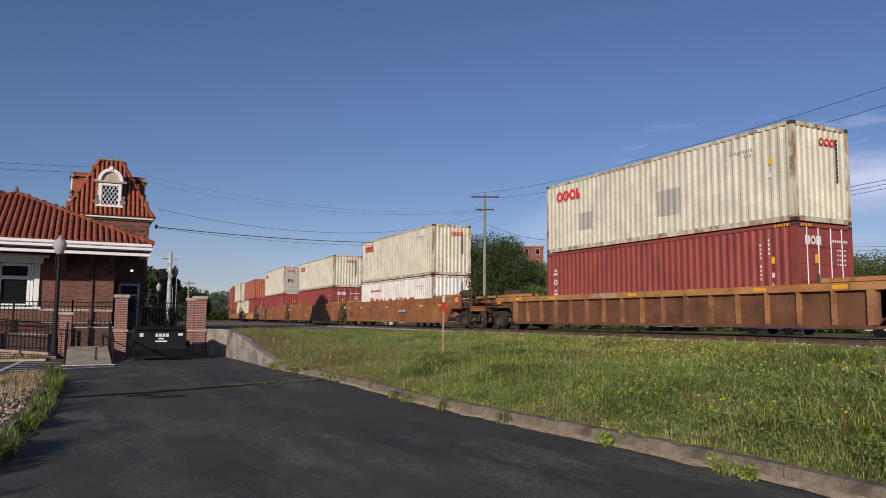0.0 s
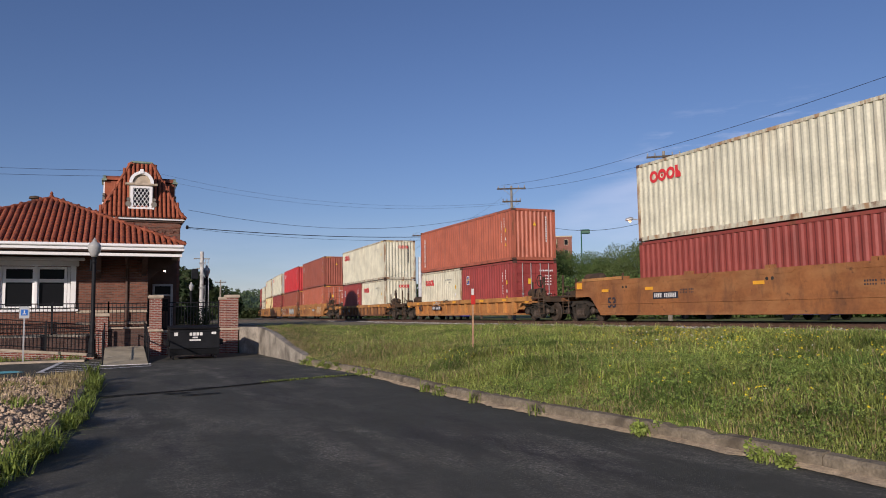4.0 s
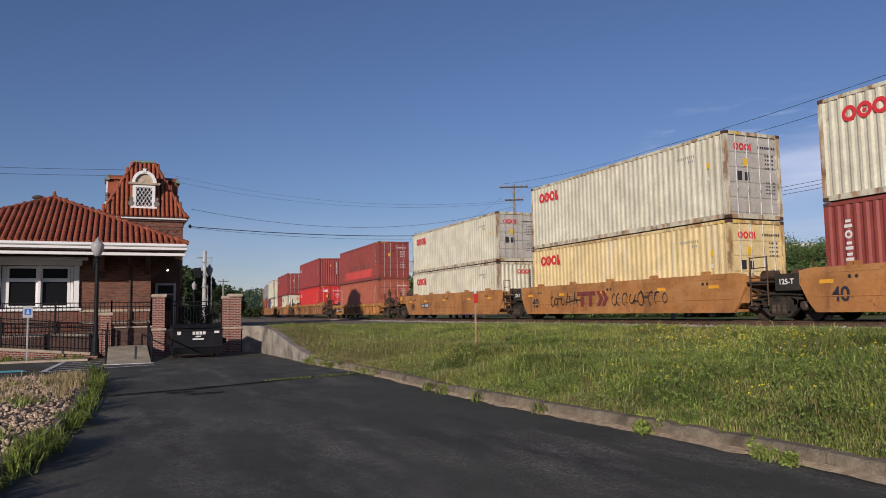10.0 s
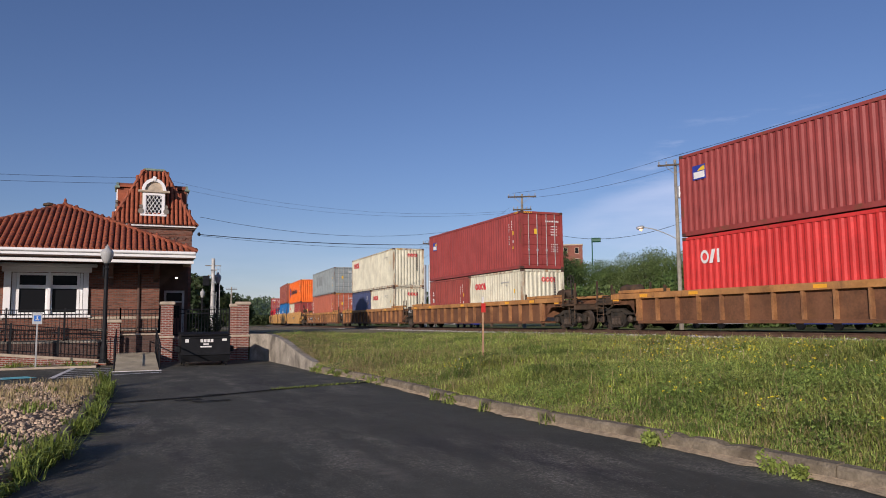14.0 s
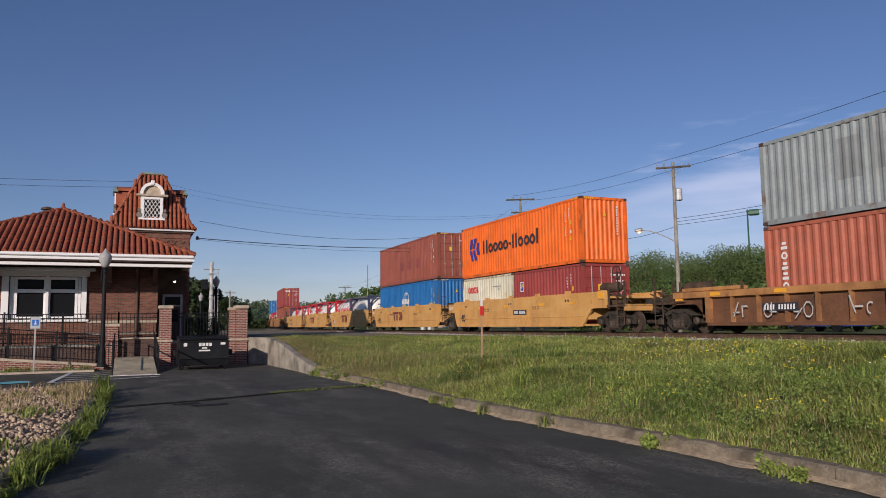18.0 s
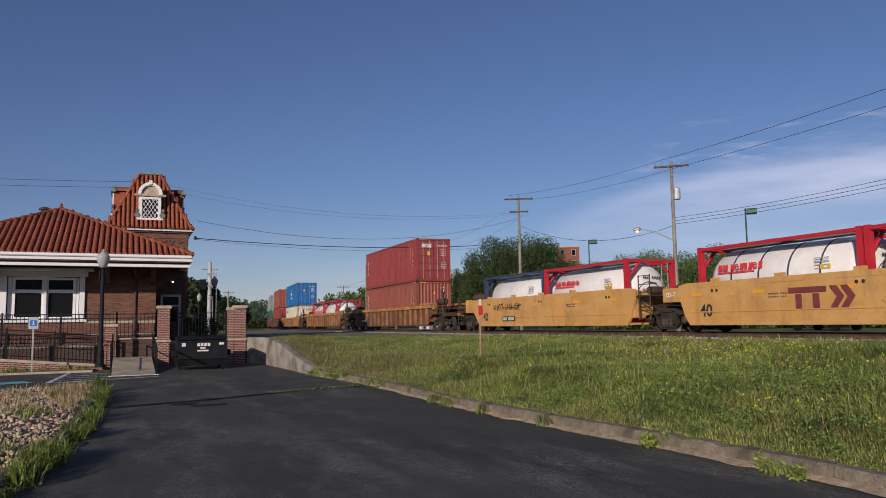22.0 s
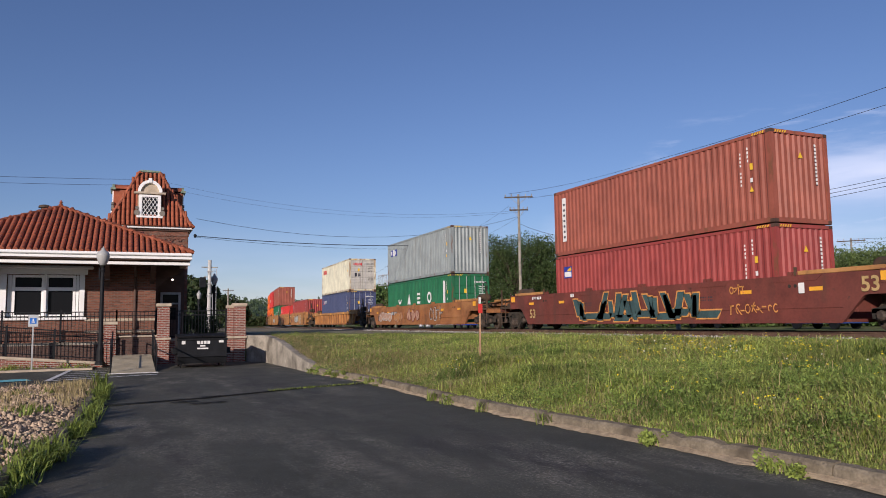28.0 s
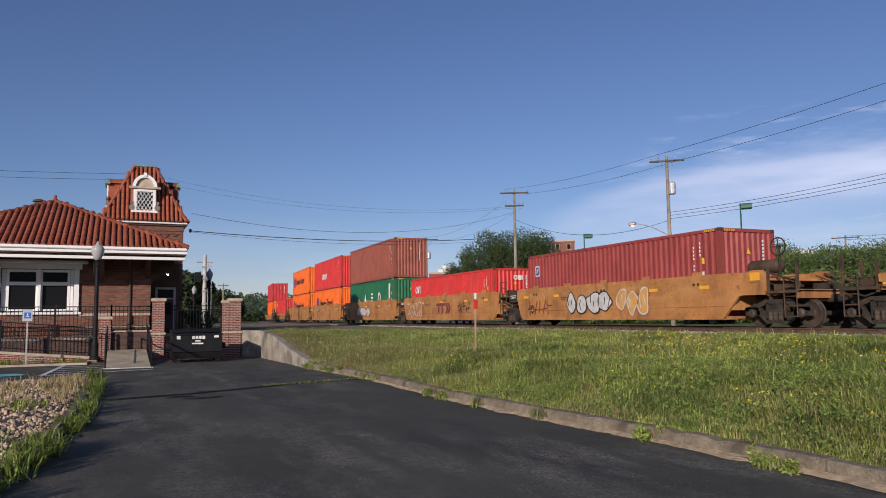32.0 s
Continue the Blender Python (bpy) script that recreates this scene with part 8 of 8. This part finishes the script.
def meadow():
    """Uncut grass in three kinds that grow in drifts: fresh, deep green and straw."""
    kinds = {"fresh": ([], []), "deep": ([], []), "dry": ([], [])}
    for _ in range(430000):
        u = random.random()
        y = 1.5 + 29.5 * u ** 1.25
        k = kerb_x(y) + 0.16
        x = k + random.random() ** 1.15 * (16.6 - k)
        # thinner with distance
        if y > 20 and random.random() < 0.35:
            continue
        patch = noise.noise(Vector((x * 0.35, y * 0.35, 5)))
        drift = noise.noise(Vector((x * 0.55, y * 0.55, 31))) + 0.6 * noise.noise(Vector((x * 1.7, y * 1.7, 12)))
        tall = max(0.35, 0.9 + 1.0 * noise.noise(Vector((x * 0.6, y * 0.6, 9))) + 0.7 * noise.noise(Vector((x * 2.1, y * 2.1, 4))))
        h = random.uniform(0.06, 0.23) * tall * (1.0 if x - k > 0.5 else 0.7) * (1.0 - 0.45 * smooth01((x - 13.2) / 2.5)) * (1.0 - 0.4 * smooth01((y - 17) / 8))
        if random.random() < 0.05 + 0.32 * max(0, patch) + 0.5 * smooth01((y - 14) / 9) * smooth01(1 - (x - k) / 6.5) + 0.45 * smooth01(1 - (x - k) / 1.3) * smooth01(0.5 + 2 * noise.noise(Vector((y * 0.5, 2, x * 0.3)))):
            kind = "dry"
        else:
            kind = "deep" if drift + random.uniform(-0.3, 0.3) > 0.18 else "fresh"
        kinds[kind][0].append((x, y, bank_z(x, y)))
        kinds[kind][1].append(h)
    # seed stems that stand over the rest
    for _ in range(2600):
        y = random.uniform(2, 26)
        x = random.uniform(kerb_x(y) + 0.5, 15.0)
        kind = random.choice(("dry", "dry", "fresh"))
        kinds[kind][0].append((x, y, bank_z(x, y)))
        kinds[kind][1].append(random.uniform(0.22, 0.42))
    for kind, material, name, wide, label in (("fresh", M_GRASS, "meadow_grass", 0.0062, "uncut green meadow grass on the bank"), ("deep", M_GRASS2, "deep_grass", 0.0062, "drifts of deep green grass on the bank"),
                                              ("dry", M_DRYGRASS, "dry_grass", 0.0045, "dry straw-coloured grass in the meadow")):
        p, hs = kinds[kind]
        blades(p, hs, [min(wide, 0.003 + 0.014 * h) for h in hs], 2.1, name, material, label, "grass")
    # low ground cover
    c, r = [], []
    for _ in range(6000):
        y = random.uniform(2, 30.5)
        x = random.uniform(kerb_x(y) + 0.25, 16.5)
        if noise.noise(Vector((x * 0.6, y * 0.6, 20))) > -0.1:
            c.append((x, y, bank_z(x, y) + 0.05))
            r.append(random.uniform(0.06, 0.2))
    for _ in range(260):
        y = random.uniform(2.5, 11)
        x = random.uniform(kerb_x(y) + 0.3, kerb_x(y) + 3.8)
        for _ in range(6):
            c.append((x + random.gauss(0, 0.10), y + random.gauss(0, 0.10), bank_z(x, y) + random.uniform(0.06, 0.20)))
            r.append(random.uniform(0.08, 0.16))
    v, f = leaves(c, r, 100000, 0.017, 0.7)
    tagged(place("clover", mesh_np("clover", v, f, 4, M_CLOVER), None), "low leafy clover and weeds in the grass", "weeds", kind="stuff")
    # flowers
    for name, m, n, lab, cen in (("yellow_flowers", M_YFLOWER, 900, "small yellow wild flowers in the meadow", 0.05), ("white_flowers", M_WFLOWER, 110, "white clover heads in the meadow", 0.2)):
        c, r = [], []
        while len(c) < n:
            y = random.uniform(2.5, 22)
            x = random.uniform(kerb_x(y) + 1, 16.3)
            if noise.noise(Vector((x * 0.3, y * 0.3, 40))) + 0.5 * noise.noise(Vector((x * 1.3, y * 1.3, 44))) + 0.24 - 0.045 * abs(y - 7.0) > cen + 0.12 + random.uniform(-0.08, 0.2):
                c.append((x, y, bank_z(x, y) + random.uniform(0.10, 0.28)))
                r.append(0.018)
        v, f = leaves(c, r, n * 6, 0.012, 0.5)
        tagged(place(name, mesh_np(name, v, f, 4, m), None), lab, "flowers", kind="stuff")


meadow()


def tufts():
    """Weeds along the kerbs, at the seam and below the ramp wall."""
    pts, hs = [], []

    def tuft(x, y, z, n, h, r):
        for _ in range(n):
            a, q = random.uniform(0, math.tau), r * math.sqrt(random.random())
            pts.append((x + q * math.cos(a), y + q * math.sin(a), z))
            hs.append(h * random.uniform(0.4, 1.1))
    for i in range(52):
        y = 6.8 + 12.4 * i / 51 + random.uniform(-0.1, 0.1)
        x = lerp(y, BED) + random.uniform(0.0, 0.10)
        if noise.noise(Vector((0, y * 0.9, 3))) > -0.10:
            tuft(x, y, 0.01, random.choice((30, 50, 80)), random.choice((0.14, 0.22, 0.38)), random.uniform(0.10, 0.22))
    for y in (5.3, 7.1, 7.2, 9.2, 11.0, 12.2, 12.4, 13.0, 16.6, 17.3, 18.3, 19.0, 19.8, 20.6, 21.2, 21.9):
        tuft(kerb_x(y) - random.uniform(0.0, 0.08), y, 0.0, 40, random.choice((0.10, 0.18, 0.26)), 0.14)
    for i in range(24):
        u = i / 23
        tuft(3.1 + 2.4 * u, 16.6 + 0.8 * u, 0.01, 14, 0.07, 0.09)
    for i in range(60):
        tuft(random.uniform(-9, -0.9), random.uniform(28.5, 29.5), 0.05, 22, random.choice((0.10, 0.22, 0.30)), 0.16)
    tuft(-0.45, 19.15, 0.02, 90, 0.55, 0.14)
    blades(pts, hs, [0.005 + 0.012 * h for h in hs], 1.9, "kerb_weeds", M_WEED, "fresh green weeds along the kerbs", "weeds")
    pts, hs = [], []
    for _ in range(420):
        x, y = random.uniform(-4.6, -0.7), random.uniform(8.5, 19.2)
        if noise.noise(Vector((x * 0.5, y * 0.3, 8))) > -0.1:
            tuft(x, y, 0.12, 22, random.uniform(0.08, 0.24), 0.2)
    for _ in range(70):
        tuft(random.uniform(-4.4, -0.6), random.uniform(16.8, 19.2), 0.12, 22, random.uniform(0.14, 0.28), 0.2)
    blades(pts, hs, [0.004 + 0.006 * h for h in hs], 0.8, "bed_dry_grass", M_DRYGRASS, "dry wispy grass among the stones", "grass")
    pts2, hs2 = pts, hs
    pts, hs = [], []
    for cx, cy in ((-1.5, 10.2), (-1.9, 10.6), (-2.3, 12.0), (-1.3, 13.4), (-2.6, 15.1), (-1.7, 16.6), (-2.2, 8.9)):
        for _ in range(9):
            tuft(cx + random.gauss(0, 0.22), cy + random.gauss(0, 0.3), 0.13, 16, random.uniform(0.08, 0.22), 0.12)
    blades(pts, hs, [0.006 + 0.014 * h for h in hs], 1.2, "bed_weeds", M_WEED, "green weeds growing between the bed stones", "weeds")
    c, r = [], []
    for _ in range(40):
        y = random.choice((5.3, 7.1, 12.3, 16.8, 18.2, 19.4, 20.3, 21.0, 21.6))
        c.append((kerb_x(y) - 0.05 + random.uniform(-0.12, 0.25), y + random.uniform(-0.3, 0.3), random.uniform(0.04, 0.17)))
        r.append(random.uniform(0.04, 0.11))
    v, f = leaves(c, r, 2200, 0.026, 0.8)
    tagged(place("kerb_plants", mesh_np("kerb_plants", v, f, 4, M_WEED), None), "leafy weeds growing over the kerb", "weeds", kind="stuff")


BED = ((5, -1.55), (7.8, -0.98), (9.85, -0.68), (12.75, -0.51), (19.25, -0.40))


def rock_bed():
    ys = [3 + i * 0.55 for i in range(30)]
    v, f = [], []
    for y in ys:
        e = lerp(y, BED) - 0.14
        for u in (0, 0.4, 1.0, 2.0, 4.0, 12.0):
            v.append((e - u, y, 0.09 + 0.07 * min(1, u) + 0.03 * noise.noise(Vector((u, y, 0)))))
    for j in range(len(ys) - 1):
        for i in range(5):
            f.append((j * 6 + i + 1, j * 6 + i, j * 6 + 6 + i, j * 6 + 7 + i))
    bed = tagged(obj("rock_bed", v, f, mat("bed soil", (0.12, 0.085, 0.055), 0.95, var=0.4, scale=5, bump=0.8), smooth=True), "raised bed of tan river stones and dry grass", "planting bed", kind="structure")
    pts = [(lerp(y, BED), y) for y in (3.0, 4.6, 6.2, 7.8, 9.4, 11.0, 12.6, 14.2, 15.8, 17.4, 18.5)] + [(-0.62, 18.95), (-1.1, 19.25), (-2.6, 19.3), (-4.5, 19.3), (-8, 19.3), (-14, 19.3)]
    kerb_line("bed_kerb", pts, 0.15, 0.14, M_KERB, "low weathered concrete kerb round the stone bed")
    forms = []
    for k in range(6):
        bm = bmesh.new()
        bmesh.ops.create_icosphere(bm, subdivisions=1, radius=1.0)
        for q in bm.verts:
            q.co *= random.uniform(0.78, 1.15)
        me = bpy.data.meshes.new("stone")
        bm.to_mesh(me)
        bm.free()
        me.materials.append(M_PEBBLE)
        forms.append(me)
    spots = []
    for _ in range(8500):
        y = random.uniform(5.0, 19.0)
        e = lerp(y, BED) - 0.18
        x = e - random.random() * (1.2 + 0.13 * y)
        spots.append((y, x, e))
    spots.sort()
    rest = Geo()
    for i, (y, x, e) in enumerate(spots):
        s = 0.010 + 0.032 * random.random() ** 1.6
        z = 0.09 + 0.07 * min(1, e - x) + s * 0.3
        m = Matrix.Translation((x, y, z)) @ Euler((random.random() * 3, random.random() * 3, random.random() * 6)).to_matrix().to_4x4() @ Matrix.Diagonal((s * 1.35, s, s * 0.75, 1))
        me = forms[i % 6]
        if i < 300:
            place("stone", me, None, bed, at=m)
        else:
            c = len(rest.v)
            rest.v += [tuple(m @ q.co) for q in me.vertices]
            rest.f += [tuple(j + c for j in p.vertices) for p in me.polygons]
    tagged(rest.to("stones", M_PEBBLE, bed), kind="stuff")


def kerb_dirt():
    """Tan grit washed against the kerbs."""
    v, f = [], []
    for i in range(150):
        y = 1.0 + i * 0.14
        k = kerb_x(y) + 0.02
        w = 0.04 + 0.10 * max(0.0, 0.2 + noise.noise(Vector((y * 1.6, 0, 7)))) + 0.07 * random.random()
        v += [(k, y, 0.05), (k - w * 0.5, y, 0.034), (k - w, y, 0.010)]
    for i in range(149):
        for j in range(2):
            f.append((3 * i + j + 1, 3 * i + j, 3 * i + 3 + j, 3 * i + 4 + j))
    tagged(obj("kerb_grit", v, f, mat("tan grit", (0.40, 0.31, 0.20), 0.95, var=0.35, scale=8, bump=0.8)), "tan grit washed against the kerb", "dirt", kind="structure")


rock_bed()
kerb_dirt()
tufts()


def track_details():
    """Sleepers, ballast stones beside the near rail, and the marker stake."""
    tie = Geo().box(-1.3, 1.3, -0.11, 0.11, -0.32, -0.165, 0.012).mesh("sleeper")
    tie.materials.append(M_TIE)
    deck = tagged(new("sleepers"), "dark creosoted timber sleepers", "sleepers", kind="structure")
    i, s = 0, 8.0
    while i < 190:
        m = on_track(s) @ pose(random.uniform(-0.03, 0.03), 0, 0, 0, 0, random.uniform(-0.6, 0.6))
        place("sleeper", tie, None, deck, at=m)
        s += 0.53
        i += 1
    v, f = [], []
    base = [(-1, -1, -0.6), (1, -0.8, -0.5), (0.9, 1, -0.6), (-0.8, 0.9, -0.5), (0.1, -0.1, 0.9)]
    bf = [(0, 1, 4), (1, 2, 4), (2, 3, 4), (3, 0, 4)]
    for _ in range(24000):
        s = 6 + 60 * random.random() ** 1.4
        x = random.choice((-1, -1, -1, 1)) * random.choice((random.uniform(0.86, 2.75), random.uniform(1.9, 2.8)))
        z = -0.19 if abs(x) < 1.7 else -0.19 - (abs(x) - 1.7) * 0.13
        r = random.uniform(0.02, 0.045)
        if -2.35 < x < -1.5:
            z += 0.10 * random.random() * (1 - abs(x + 1.9) / 0.45)
        m = on_track(s) @ pose(x, 0, z, random.uniform(0, 60), random.uniform(0, 60), random.uniform(0, 360))
        k = len(v)
        v += [tuple(m @ Vector((a * r, b * r, c * r))) for a, b, c in base]
        f += [tuple(j + k for j in q) for q in bf]
    tagged(obj("ballast_stones", v, f, M_STONES), "loose grey stones beside the rails", "gravel", kind="stuff")
    sx, sy = 7.93, 15.9
    st = thing("marker_stake", "thin wooden stake with a red and white top in the grass", "stake", at=pose(sx, sy, bank_z(sx, sy) - 0.05, 0, 0.6, 0))
    Geo().box(-0.017, 0.017, -0.015, 0.015, 0, 1.45, 0.004).to("post", mat("stake wood", (0.45, 0.27, 0.16), 0.8, var=0.2), st)
    Geo().box(-0.023, 0.023, -0.019, 0.019, 1.45, 1.60, 0.004).to("tip", M_WHITE, st)
    Geo().box(-0.055, 0.06, -0.024, -0.019, 1.22, 1.44, 0.004).to("flag", mat("red marker tape", (0.62, 0.04, 0.03), 0.6, var=0.1), st, "red marker plate")


track_details()


def gravel_yard():
    """Grey grit between the platform and the track, past the end of the meadow."""
    v, f = [], []
    ys = [31.4 + i * 2.2 for i in range(40)]
    for y in ys:
        w = track_x(y) - 2.9
        a = 8.02
        for k in range(9):
            x = a + (w - a) * k / 8
            ragged = 0.5 * noise.noise(Vector((x * 0.9, 3, 6))) if y == ys[0] else 0.0
            v.append((x, y + ragged * 1.6, ground_z(x, y) + 0.03 + 0.015 * noise.noise(Vector((x, y, 4)))))
    for j in range(len(ys) - 1):
        for k in range(8):
            f.append((j * 9 + k, j * 9 + k + 1, j * 9 + 10 + k, j * 9 + 9 + k))
    tagged(obj("gravel_yard", v, f, mat("grey grit", (0.27, 0.235, 0.17), 0.95, spec=0.05, var=0.45, scale=1.2, col2=(0.13, 0.13, 0.06), amt=0.85, scale2=0.5, bump=0.3, bscale=18)), "grey gravel ground between platform and track", "gravel", kind="structure")


gravel_yard()


# ---- movement ----
def motions():
    for ob, s, z in TRAIN:
        walk(ob, [(t, on_track(s - SPEED * t - GAIN * t * t) @ pose(0, 0, z)) for t in range(33)])


motions()
